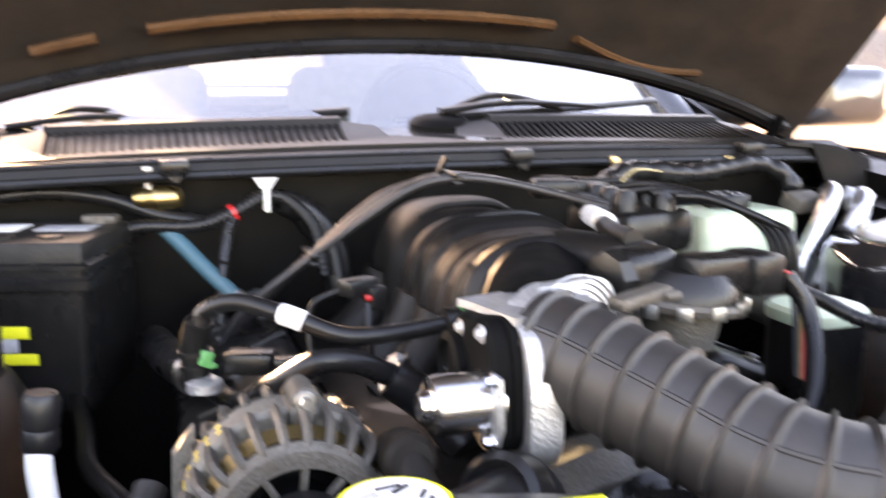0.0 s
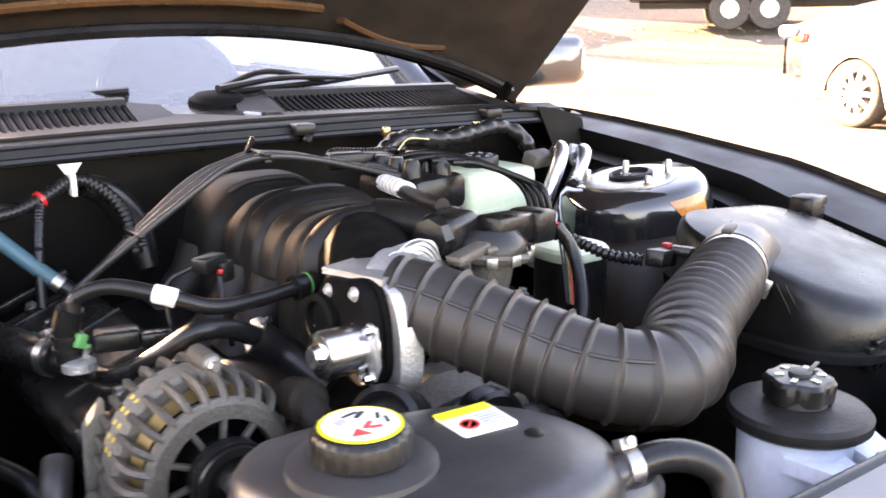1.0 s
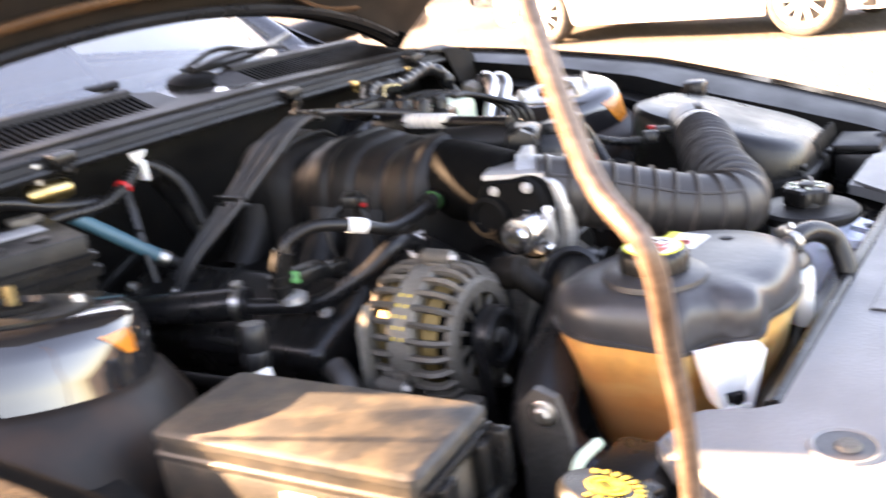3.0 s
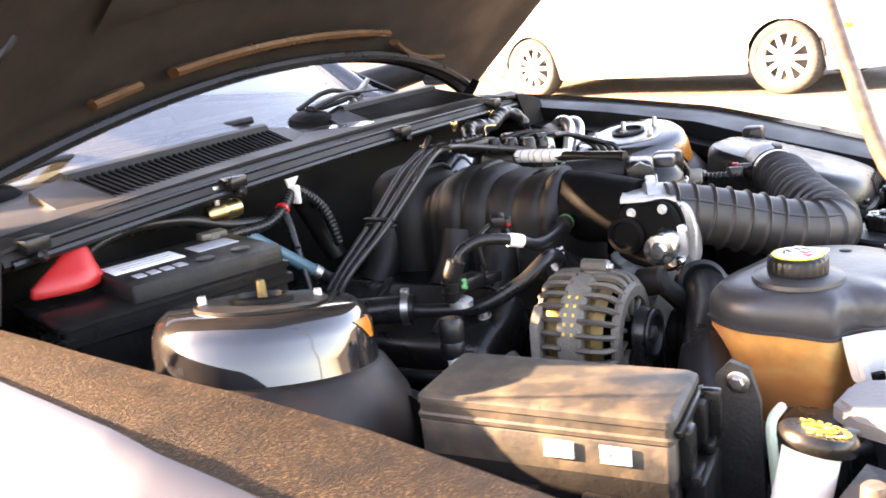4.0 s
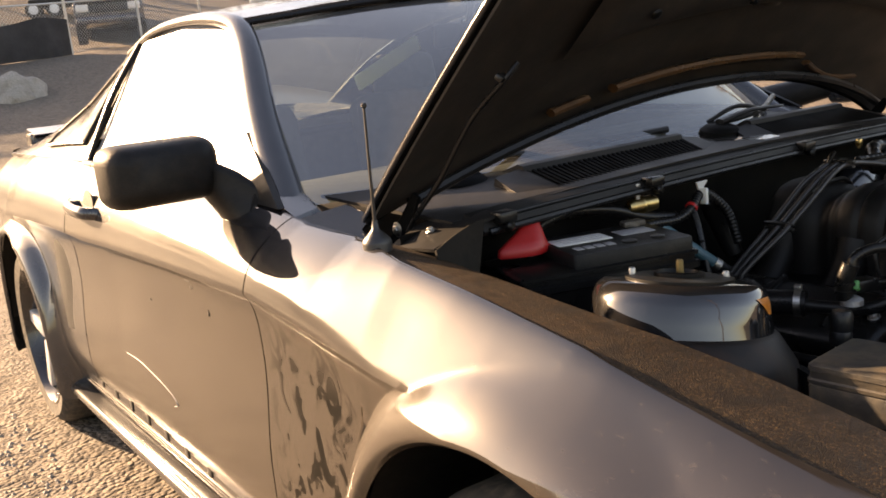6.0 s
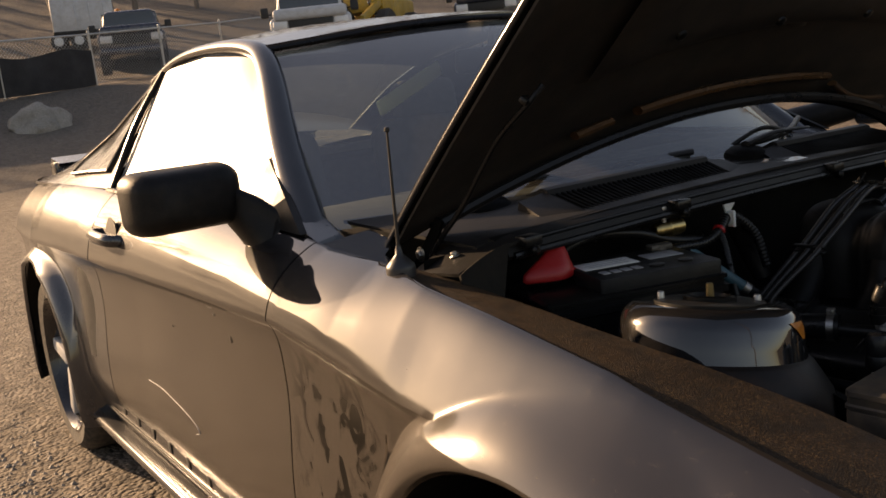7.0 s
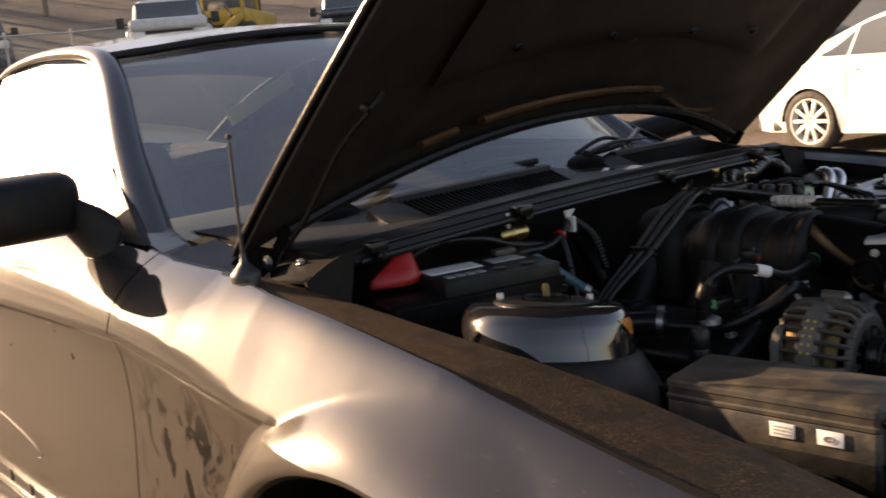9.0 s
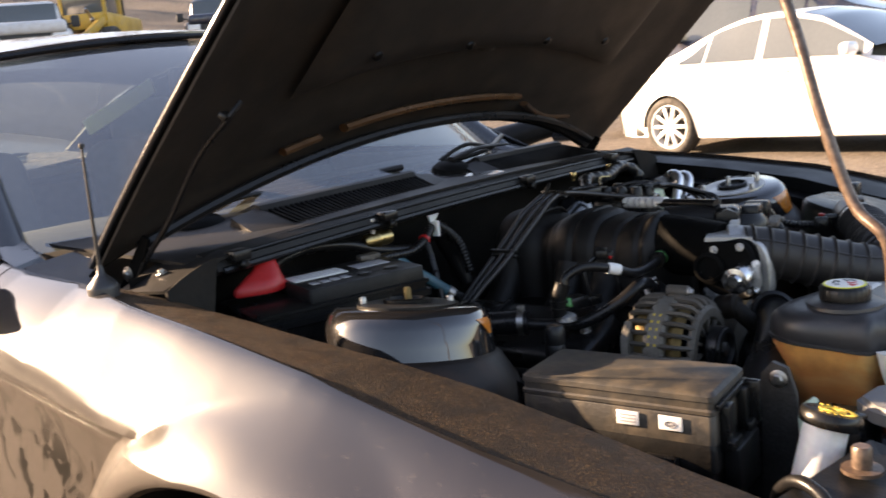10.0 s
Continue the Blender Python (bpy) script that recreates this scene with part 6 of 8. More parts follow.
for ob in alt.children_recursive:
    ob.data.transform(ob.matrix_basis.inverted() @ ALT_SIZE @ ob.matrix_basis)


# ---- fuse box ----
fuse = thing("fuse_box", (-0.523, -0.333, 0.62), "dusty black fuse box with two white stickers", "box")
FT = pose(-0.529, -0.336, 0, 0, 0, 4.5)


def fuse_part(name, bm, m, parent=None, label=""):
    bm.transform(FT)
    return part(name, bm, m, parent or fuse, label)


FUSEMAT = mat("dusty_fuse_box", (0.028, 0.026, 0.023), 0.5, 0.0, 0.3, 30, 0.25, dust=0.7, dust_col=(0.11, 0.085, 0.055))
fl = fuse_part("lid", loops([rrect(0, 0, 0.108 * k + e, 0.243 * k + e, 0.008, z, 4) for k, e, z in ((1, 0.002, 0.736), (1, 0.002, 0.768), (1, 0.0, 0.770), (1, 0.004, 0.772), (1, 0.004, 0.776), (1, 0.0, 0.778), (1, 0.0, 0.786), (1, 0.003, 0.787), (1, 0.002, 0.793), (1, -0.006, 0.7965))]), FUSEMAT, None, "ridged dusty lid")
fuse_part("base", loops([rrect(0, 0, 0.112 * k, 0.246 * k, 0.008, z, 4) for k, z in ((0.94, 0.60), (0.96, 0.70), (1.0, 0.704), (1.0, 0.730), (0.98, 0.736))]), MATTE)
for y in (-0.02, -0.072):
    st = fuse_part("sticker", box((-0.0572, y, 0.758), (0.0012, 0.028, 0.017), 0.0004), WHITE, fl)
    if y < -0.03:
        b = lathe([(0.0075, 0), (0.0075, 0.0006), (0.006, 0.0006), (0.006, 0)], (0, 0, 0), (-1, 0, 0), 24)
        for v in b.verts:
            v.co.z *= 0.55
        b.transform(pose(-0.0579, y, 0.757))
        fuse_part("oval_mark", b, GREYINK, st)
        fuse_part("mark_bar", box((-0.0583, y, 0.757), (0.0005, 0.007, 0.002), 0), GREYINK, st)
    else:
        for i in range(3):
            fuse_part("text_line", box((-0.0581, y, 0.762 - 0.004 * i), (0.0005, 0.020, 0.0013), 0), GREYINK, st)
for x in (-0.03, 0.03):
    fuse_part("front_latch", merge(box((x, -0.128, 0.752), (0.022, 0.012, 0.055), 0.003), box((x, -0.136, 0.735), (0.03, 0.010, 0.012), 0.003)), PLASTIC)
fuse_part("end_bracket", merge(box((0.0, -0.134, 0.70), (0.075, 0.02, 0.06), 0.005), box((0.04, -0.135, 0.76), (0.012, 0.02, 0.05), 0.003)), PLASTIC)
fuse_part("end_rib", box((0.0, -0.125, 0.78), (0.10, 0.006, 0.008), 0.002), PLASTIC)
for y in (-0.06, 0.02, 0.08):
    fuse_part("base_plug", box((-0.062, y, 0.705), (0.012, 0.04, 0.03), 0.004), PLASTIC)
fuse_part("white_clip", box((-0.069, -0.085, 0.700), (0.006, 0.022, 0.006), 0.001), WHITE)

# ---- washer bottle, bracket ----
wash = thing("washer_filler", (-0.545, -0.54, 0.58), "white washer filler neck with black cap and gold symbol", "reservoir")
part("neck", tube([(-0.562, -0.530, 0.56), (-0.535, -0.543, 0.65), (-0.505, -0.560, 0.757)], 0.024, 22, 6), MILKY, wash, "white filler neck")
wc = part("cap", lathe([(0.031, 0), (0.033, 0.003), (0.033, 0.012), (0.030, 0.016), (0.0, 0.017)], (-0.503, -0.562, 0.753), (0.25, -0.15, 1), 36), PLASTIC, wash, "black flip cap")
WF = Matrix.Translation((-0.503, -0.562, 0.753)) @ frame_of((0.25, -0.15, 1))
for i in range(14):
    b = box((0, 0.0225, 0.0174), (0.004, 0.006, 0.0008), 0.0002)
    b.transform(WF @ pose(0, 0, 0, 0, 0, i * 18 + 20))
    part("gold_mark", b, GOLDINK, wc)
for r in (0.0145, 0.009):
    b = lathe([(r, 0), (r, 0.0008), (r - 0.002, 0.0008), (r - 0.002, 0)], (0, 0, 0.017), (0, 0, 1), 28)
    b.transform(WF)
    part("gold_ring", b, GOLDINK, wc)
part("cap_tab", box((-0.478, -0.582, 0.757), (0.02, 0.016, 0.006), 0.002, (0, 0, -30)), PLASTIC, wc)
brkt = thing("alloy_bracket", (-0.412, -0.475, 0.60), "upright alloy bracket plate with a bolt", "bracket")
part("plate", loops([[(x, -0.452, 0.58), (x, -0.505, 0.58), (x, -0.498, 0.75), (x, -0.488, 0.782), (x, -0.470, 0.788), (x, -0.456, 0.772)] for x in (-0.420, -0.412)]), DARKCAST, brkt)
part("plate_bolt", bolt((-0.421, -0.478, 0.768), (-1, 0, 0), 0.007), STEEL, brkt)
horn = thing("control_module", (-0.40, -0.545, 0.60), "black module with a pale clip beside the washer neck", "box")
part("case", box((-0.40, -0.545, 0.665), (0.09, 0.07, 0.12), 0.012), PLASTIC, horn)
part("pale_clip", tube([(-0.405, -0.515, 0.74), (-0.437, -0.512, 0.738), (-0.448, -0.515, 0.715), (-0.448, -0.52, 0.65), (-0.445, -0.52, 0.60)], 0.005, 8, 6), PALEGREEN, horn)
rad_hose = thing("radiator_hose", (-0.25, -0.43, 0.62), "thick black radiator hose", "hose")
part("hose", tube([(-0.075, -0.345, 0.750), (-0.130, -0.372, 0.745), (-0.205, -0.395, 0.735), (-0.275, -0.405, 0.712), (-0.325, -0.425, 0.685), (-0.345, -0.470, 0.660), (-0.335, -0.530, 0.645), (-0.31, -0.58, 0.64)], 0.031, 20, 9), RUBBER, rad_hose)
part("hose_end", lathe([(0.030, 0), (0.034, 0.004), (0.034, 0.028), (0.028, 0.032), (0.020, 0.020)], (-0.085, -0.345, 0.748), (-0.75, -0.45, 0.35), 28), RUBBER, rad_hose)
worm_clamp("clamp", (-0.12, -0.368, 0.738), (0.85, 0.45, 0.1), 0.027, rad_hose)

# ---- battery and its cables ----
bat = thing("car_battery", (-0.467, 0.219, 0.69), "black car battery with worn pale labels", "battery")
BT = pose(-0.467, 0.222, 0, 0, 0, -18)


def bat_part(name, bm, m, parent=None, label=""):
    bm.transform(BT)
    return part(name, bm, m, parent or bat, label)


bat_part("case", loops([rrect(-0.032, 0, 0.300 * k, 0.165 * k, 0.008, z, 3) for k, z in ((0.96, 0.69), (0.98, 0.82), (1.03, 0.822), (1.03, 0.832), (0.99, 0.834), (0.99, 0.842), (1.02, 0.843), (1.02, 0.848), (0.985, 0.850))]), PLASTIC)
bl = bat_part("cover", loops([rrect(0.012, 0.0, 0.205 * k, 0.155 * k, 0.006, z, 3) for k, z in ((1.0, 0.848), (1.0, 0.868), (0.985, 0.871), (0.6, 0.8715))]), MATTE, None, "black cover plate")
bat_part("label", box((-0.035, 0.020, 0.8722), (0.095, 0.05, 0.0012), 0.0003), WHITE, bl, "scuffed white label")
bat_part("label", box((0.062, 0.018, 0.8722), (0.06, 0.04, 0.0012), 0.0003), GREYINK, bl)
bat_part("warning_band", box((0.0, -0.0812, 0.748), (0.125, 0.002, 0.012), 0.0006), YELLOW, None, "yellow warning band")
bat_part("warning_band", box((0.025, -0.0812, 0.777), (0.060, 0.002, 0.013), 0.0006), YELLOW, None, "yellow warning band")
bat_part("warning_field", box((0.0, -0.0810, 0.763), (0.085, 0.002, 0.016), 0.0006), GREYINK)
for i in range(4):
    bat_part("letter_bar", box((-0.065 + i * 0.018, -0.038, 0.8722), (0.013, 0.020, 0.0012), 0.0003), GREYINK, bl)
for i in range(3):
    bat_part("label_line", box((-0.035, 0.008 + 0.012 * i, 0.8731), (0.07, 0.003, 0.0006), 0), GREYINK, bl)
for x in (0.02, 0.07):
    bat_part("vent_plug", lathe([(0.012, 0), (0.012, 0.003), (0.008, 0.004)], (x, -0.045, 0.871), (0, 0, 1), 16), PLASTIC, bl)
bat_part("negative_post", merge(lathe([(0.012, 0), (0.010, 0.014)], (0.085, 0.06, 0.866), (0, 0, 1), 16), box((0.085, 0.062, 0.876), (0.040, 0.022, 0.010), 0.003)), DULLALU)
boot = thing("battery_terminal_boot", (-0.57, 0.295, 0.84), "bright red battery terminal boot", "battery part")
def boot_ring(cx, cy, rx, ry, z, nose):
    """Rounded outline of the boot, drawn out to a point over the cable side."""
    return [(cx + rx * math.cos(a) * (1 + nose * max(0.0, -math.cos(a)) ** 3), cy + ry * math.sin(a) * (1 - 0.35 * max(0.0, -math.cos(a))), z) for a in (2 * math.pi * i / 28 for i in range(28))]


part("boot", loops([boot_ring(-0.574, 0.294, 0.040, 0.030, 0.862, 0.30), boot_ring(-0.574, 0.294, 0.043, 0.032, 0.866, 0.32), boot_ring(-0.574, 0.294, 0.041, 0.031, 0.876, 0.32), boot_ring(-0.568, 0.295, 0.032, 0.025, 0.886, 0.30), boot_ring(-0.561, 0.296, 0.023, 0.019, 0.897, 0.2), boot_ring(-0.557, 0.297, 0.016, 0.013, 0.908, 0.1), boot_ring(-0.555, 0.298, 0.010, 0.008, 0.914, 0.0), boot_ring(-0.555, 0.298, 0.004, 0.003, 0.916, 0.0)]), RED, boot, smooth=60)
part("boot_tab", box((-0.540, 0.278, 0.868), (0.026, 0.010, 0.010), 0.003, (0, 8, 18)), RED, boot)
cab = thing("battery_cable", (-0.42, 0.31, 0.88), "thick black battery cable along the cowl", "cable")
part("cable", tube([(-0.548, 0.31, 0.886), (-0.50, 0.325, 0.897), (-0.43, 0.325, 0.902), (-0.36, 0.310, 0.893), (-0.30, 0.29, 0.872), (-0.24, 0.27, 0.862)], 0.0095, 12, 8), RUBBER, cab)
gold = thing("fuel_line_damper", (-0.301, 0.292, 0.88), "gold zinc-plated oval fitting under the cowl", "fitting")
part("body", lathe([(0.006, -0.030), (0.012, -0.027), (0.0145, -0.018), (0.0145, -0.004), (0.016, -0.002), (0.016, 0.002), (0.0145, 0.004), (0.0145, 0.018), (0.012, 0.027), (0.005, 0.030)], (-0.301, 0.292, 0.893), (1, -0.35, 0.05), 26), BRASS, gold)
part("nipple", merge(lathe([(0.005, 0), (0.005, 0.014), (0.007, 0.016), (0.005, 0.020)], (-0.312, 0.292, 0.905), (0, 0, 1), 12), box((-0.312, 0.292, 0.928), (0.012, 0.010, 0.010), 0.002)), STEEL, gold)
part("lower_stub", lathe([(0.005, 0), (0.004, 0.018)], (-0.30, 0.29, 0.880), (0, 0, -1), 12), STEEL, gold)
loom = thing("wiring_loom", (-0.20, 0.25, 0.80), "black corrugated wiring loom with red tape and a white clip", "cable")
part("loom", tube([(-0.40, 0.26, 0.845), (-0.33, 0.262, 0.862), (-0.26, 0.252, 0.862), (-0.215, 0.254, 0.876), (-0.175, 0.268, 0.892), (-0.145, 0.268, 0.885), (-0.115, 0.255, 0.85), (-0.105, 0.24, 0.79)], lambda t: 0.0085 + 0.0006 * math.cos(t * 330), 12, 36), RUBBER, loom)
part("loom_branch", tube([(-0.215, 0.254, 0.874), (-0.225, 0.235, 0.85), (-0.235, 0.215, 0.80), (-0.24, 0.20, 0.75)], lambda t: 0.0065 + 0.0005 * math.cos(t * 200), 10, 24), RUBBER, loom)
part("red_tape", lathe([(0.0112, -0.003), (0.0112, 0.003)], (-0.216, 0.254, 0.8755), (0.85, 0.2, 0.4), 16), RED, loom)
part("white_clip", merge(loops([[(-0.188, 0.262, 0.916), (-0.158, 0.262, 0.916), (-0.167, 0.266, 0.902), (-0.179, 0.266, 0.902)], [(-0.188, 0.266, 0.916), (-0.158, 0.266, 0.916), (-0.167, 0.270, 0.902), (-0.179, 0.270, 0.902)]]), box((-0.173, 0.262, 0.889), (0.007, 0.020, 0.030), 0.002)), MILKY, loom, "white plastic clip")
part("firewall_boot", tube([(-0.155, 0.275, 0.885), (-0.12, 0.29, 0.865), (-0.09, 0.29, 0.82), (-0.08, 0.27, 0.76)], lambda t: 0.016 + 0.006 * math.sin(3 * t), 14, 8), RUBBER, loom)
blue = thing("heater_hose", (-0.25, 0.23, 0.76), "hose wrapped in teal tape", "hose")
part("taped_hose", tube([(-0.30, 0.268, 0.862), (-0.278, 0.250, 0.84), (-0.250, 0.225, 0.81), (-0.215, 0.200, 0.775)], 0.010, 12, 8), BLUE, blue)
part("bare_end", tube([(-0.217, 0.202, 0.777), (-0.19, 0.185, 0.75), (-0.18, 0.16, 0.70)], 0.011, 12, 6), RUBBER, blue)
part("fitting", lathe([(0.012, -0.006), (0.012, 0.006)], (-0.218, 0.2025, 0.778), (0.7, -0.5, -0.7), 14), STEEL, blue)

# ---- plug wires ----
wires = thing("spark_plug_wires", (-0.10, 0.12, 0.78), "three black spark plug wires held by combs", "cable")
for i in range(3):
    d = (i - 1) * 0.0185
    part("plug_wire", tube([(-0.235 + d * 0.6, 0.175 + d, 0.735), (-0.205 + d * 0.7, 0.155 + d, 0.780), (-0.144 + d * 0.7, 0.125 + d, 0.840 + d * 0.3), (-0.075 + d * 0.4, 0.112 + d, 0.893 + d * 0.3), (-0.025 + d * 0.3, 0.110 + d, 0.917), (0.019, 0.113 + d * 0.9, 0.924), (0.075, 0.110 + d, 0.918), (0.13, 0.090 + d * 1.4, 0.905), (0.19 + d, 0.05 + d * 2, 0.893)], 0.0047, 10, 8), WIRE, wires)
for x, y, z, ax in ((-0.144, 0.125, 0.840, (0.75, -0.1, 0.65)), (0.019, 0.113, 0.924, (1, 0, 0))):
    part("comb", merge(box((x, y, z + 0.004), (0.010, 0.058, 0.006), 0.002, (0, 0, 0)), box((x, y, z - 0.005), (0.010, 0.058, 0.005), 0.002)), PLASTIC, wires)
part("comb_tail", box((0.012, 0.125, 0.934), (0.006, 0.008, 0.03), 0.002, (20, 20, 0)), PLASTIC, wires)
coil = thing("ignition_coil_pack", (0.22, 0.06, 0.84), "black coil pack with plug wires fanning out", "engine part")
part("case", box((0.225, 0.065, 0.862), (0.10, 0.12, 0.05), 0.012, (0, 0, 10)), PLASTIC, coil)
for i in range(3):
    for k in (0, 1):
        b = lathe([(0.014, 0), (0.012, 0.02), (0.009, 0.026)], (0.20 + 0.05 * k, 0.03 + 0.035 * i, 0.884), (0, 0, 1), 16)
        part("tower", b, PLASTIC, coil)
for i in range(4):
    part("plug_wire", tube([(0.21 + 0.012 * i, 0.09 - 0.03 * i, 0.905), (0.25 + 0.012 * i, 0.055 - 0.022 * i, 0.912 - 0.004 * i), (0.31 + 0.008 * i, 0.0 - 0.018 * i, 0.895 - 0.006 * i), (0.34, -0.04 - 0.014 * i, 0.862), (0.345, -0.055 - 0.012 * i, 0.80)], 0.0045, 10, 8), RUBBER, coil)
part("connector", merge(box((0.15, 0.115, 0.905), (0.055, 0.03, 0.022), 0.005, (0, 0, -15)), box((0.20, 0.12, 0.902), (0.05, 0.025, 0.018), 0.004, (0, 5, 0))), PLASTIC, coil)
part("corrugated_lead", tube([(0.13, 0.13, 0.905), (0.16, 0.16, 0.91), (0.22, 0.165, 0.905), (0.28, 0.16, 0.905)], lambda t: 0.006 + 0.001 * math.cos(t * 170), 10, 24), RUBBER, coil)
part("hook_wire", tube([(0.26, 0.15, 0.905), (0.29, 0.165, 0.918), (0.325, 0.16, 0.915)], 0.0018, 6, 6), BRASS, coil)
loom2 = thing("firewall_harness", (0.42, 0.22, 0.85), "thick taped wiring harness along the firewall", "cable")
part("harness", tube([(0.215, 0.155, 0.885), (0.26, 0.185, 0.902), (0.32, 0.215, 0.912), (0.40, 0.212, 0.905), (0.47, 0.232, 0.908), (0.535, 0.245, 0.912), (0.58, 0.235, 0.892), (0.60, 0.22, 0.84)], lambda t: 0.0135 + 0.0012 * math.cos(t * 90) + 0.001 * math.sin(t * 37), 14, 24), RUBBER, loom2)
for p in ((0.30, 0.24, 0.922), (0.50, 0.262, 0.915)):
    part("yellow_clip", merge(box(p, (0.012, 0.012, 0.016), 0.003), lathe([(0.004, 0), (0.004, 0.012)], p, (0, 0, -1), 10)), BRASS, loom2)

# ---- hoses round the passenger bank ----
vac = thing("breather_hose", (-0.17, -0.13, 0.80), "black breather hose with a white paint mark", "hose")
part("hose", tube([(-0.278, -0.088, 0.822), (-0.272, -0.090, 0.838), (-0.245, -0.108, 0.848), (-0.205, -0.136, 0.838), (-0.165, -0.148, 0.822), (-0.12, -0.150, 0.820), (-0.066, -0.146, 0.824)], 0.0078, 14, 9), RUBBER, vac)
part("paint_mark", tube([(-0.213, -0.131, 0.8405), (-0.203, -0.138, 0.8375), (-0.196, -0.1415, 0.8345)], 0.0094, 14, 5), WHITE, vac, "white paint mark")
part("coupling", merge(lathe([(0.011, -0.01), (0.0125, -0.006), (0.0125, 0.012), (0.010, 0.016)], (-0.062, -0.146, 0.8245), (1, 0.05, 0.06), 18), lathe([(0.014, 0), (0.014, 0.004)], (-0.074, -0.147, 0.8235), (1, 0.05, 0.06), 18)), PLASTIC, vac)
part("green_ring", lathe([(0.0128, 0), (0.0128, 0.002)], (-0.060, -0.146, 0.825), (1, 0.05, 0.06), 18), GREEN, vac)
part("elbow", tube([(-0.282, -0.078, 0.775), (-0.283, -0.080, 0.805), (-0.278, -0.086, 0.828)], lambda t: 0.0125, 14, 6), PLASTIC, vac)
for z in (0.785, 0.797):
    part("elbow_ring", lathe([(0.015, 0), (0.015, 0.004)], (-0.282, -0.079, z), (0, 0, 1), 18), PLASTIC, vac)
part("green_clip", merge(box((-0.274, -0.092, 0.796), (0.011, 0.008, 0.014), 0.002, (0, 20, 25)), box((-0.270, -0.09, 0.789), (0.009, 0.009, 0.004), 0.002, (0, 0, 25))), GREEN, vac, "bright green clip")
part("metal_cap", lathe([(0.016, 0), (0.016, 0.008), (0.010, 0.012)], (-0.276, -0.086, 0.766), (0, 0, 1), 18), CASTALU, vac)
part("plug", merge(box((-0.235, -0.075, 0.785), (0.045, 0.028, 0.020), 0.004, (0, 0, -20)), box((-0.20, -0.09, 0.782), (0.03, 0.02, 0.016), 0.003, (0, 0, -20))), PLASTIC, vac)
ht = thing("coolant_bypass_hose", (-0.23, -0.08, 0.74), "black bypass hose with spring clamps", "hose")
part("thick_pipe", tube([(-0.315, 0.20, 0.735), (-0.305, 0.10, 0.748), (-0.288, 0.02, 0.755), (-0.275, -0.01, 0.755)], 0.020, 16, 8), RUBBER, ht)
part("hose", tube([(-0.285, 0.005, 0.755), (-0.268, -0.04, 0.752), (-0.248, -0.10, 0.756), (-0.222, -0.150, 0.785), (-0.192, -0.172, 0.808), (-0.160, -0.172, 0.805), (-0.128, -0.165, 0.788)], 0.0100, 16, 9), RUBBER, ht)
worm_clamp("clamp", (-0.280, 0.000, 0.7555), (0.4, -0.9, 0), 0.0205, ht, at=90)
worm_clamp("clamp", (-0.123, -0.164, 0.783), (0.8, 0.2, -0.5), 0.0135, ht, w=0.014, at=60)
part("end_pipe", tube([(-0.128, -0.165, 0.787), (-0.10, -0.175, 0.765), (-0.075, -0.21, 0.735)], 0.018, 14, 6), RUBBER, ht)
lower = thing("oil_cooler_pipe", (-0.36, -0.05, 0.66), "dull black pipe low beside the valve cover", "pipe")
part("pipe", tube([(-0.40, 0.14, 0.70), (-0.385, 0.02, 0.705), (-0.375, -0.08, 0.705), (-0.345, -0.15, 0.695), (-0.335, -0.18, 0.66)], 0.009, 12, 8), BAY, lower)
part("boot", tube([(-0.325, -0.175, 0.72), (-0.335, -0.20, 0.70), (-0.34, -0.21, 0.65), (-0.35, -0.215, 0.60)], lambda t: 0.014 - 0.003 * t, 14, 8), DUCT, lower, "grey rubber boot")
dip = thing("dipstick_tube", (-0.41, -0.15, 0.60), "white tube with a black boot on top", "pipe")
part("tube", tube([(-0.405, -0.148, 0.765), (-0.404, -0.156, 0.72), (-0.385, -0.176, 0.60)], 0.0105, 14, 6), MILKY, dip)
part("boot", lathe([(0.012, -0.03), (0.0145, -0.026), (0.0145, -0.012), (0.0135, -0.010), (0.0145, -0.006), (0.015, 0.012), (0.012, 0.018)], (-0.402, -0.146, 0.780), (0.1, 0.02, 1), 18), RUBBER, dip)

# ---- prop rod ----
rod = thing("hood_prop_rod", (-0.5, -0.64, 0.75), "weathered bent steel prop rod holding the hood", "rod")
ROD = [(-0.56, -0.36, 1.625), (-0.57, -0.50, 1.36), (-0.585, -0.56, 1.20), (-0.608, -0.594, 1.10), (-0.617, -0.624, 1.018), (-0.632, -0.655, 0.988), (-0.612, -0.655, 0.93), (-0.603, -0.658, 0.87), (-0.60, -0.66, 0.735)]
part("rod", tube(ROD, 0.0055, 12, 5), RODMAT, rod)

# ---- ground and distance ----
RISE = table([(0, 0.0), (14, 0.0), (19, 0.25), (22.7, 0.75), (26, 1.3), (30, 2.3), (38, 3.0), (45, 4.6), (60, 9.2), (90, 16.0), (140, 26.0), (200, 34.0), (4000, 34.0)])


def ground_z(x, y):
    """The yard is level round the cars and climbs behind them to a bank and a low hill."""
    h = RISE(min(3999.0, math.hypot(x + 1.5, y + 0.8))) * smoothstep((0.6 * x + 0.8 * y) / 20.0)
    return h + 0.012 * noise.noise(Vector((x * 0.8, y * 0.8, 0.0))) + 0.10 * smoothstep(h) * noise.noise(Vector((x * 0.5, y * 0.5, 3.0)))


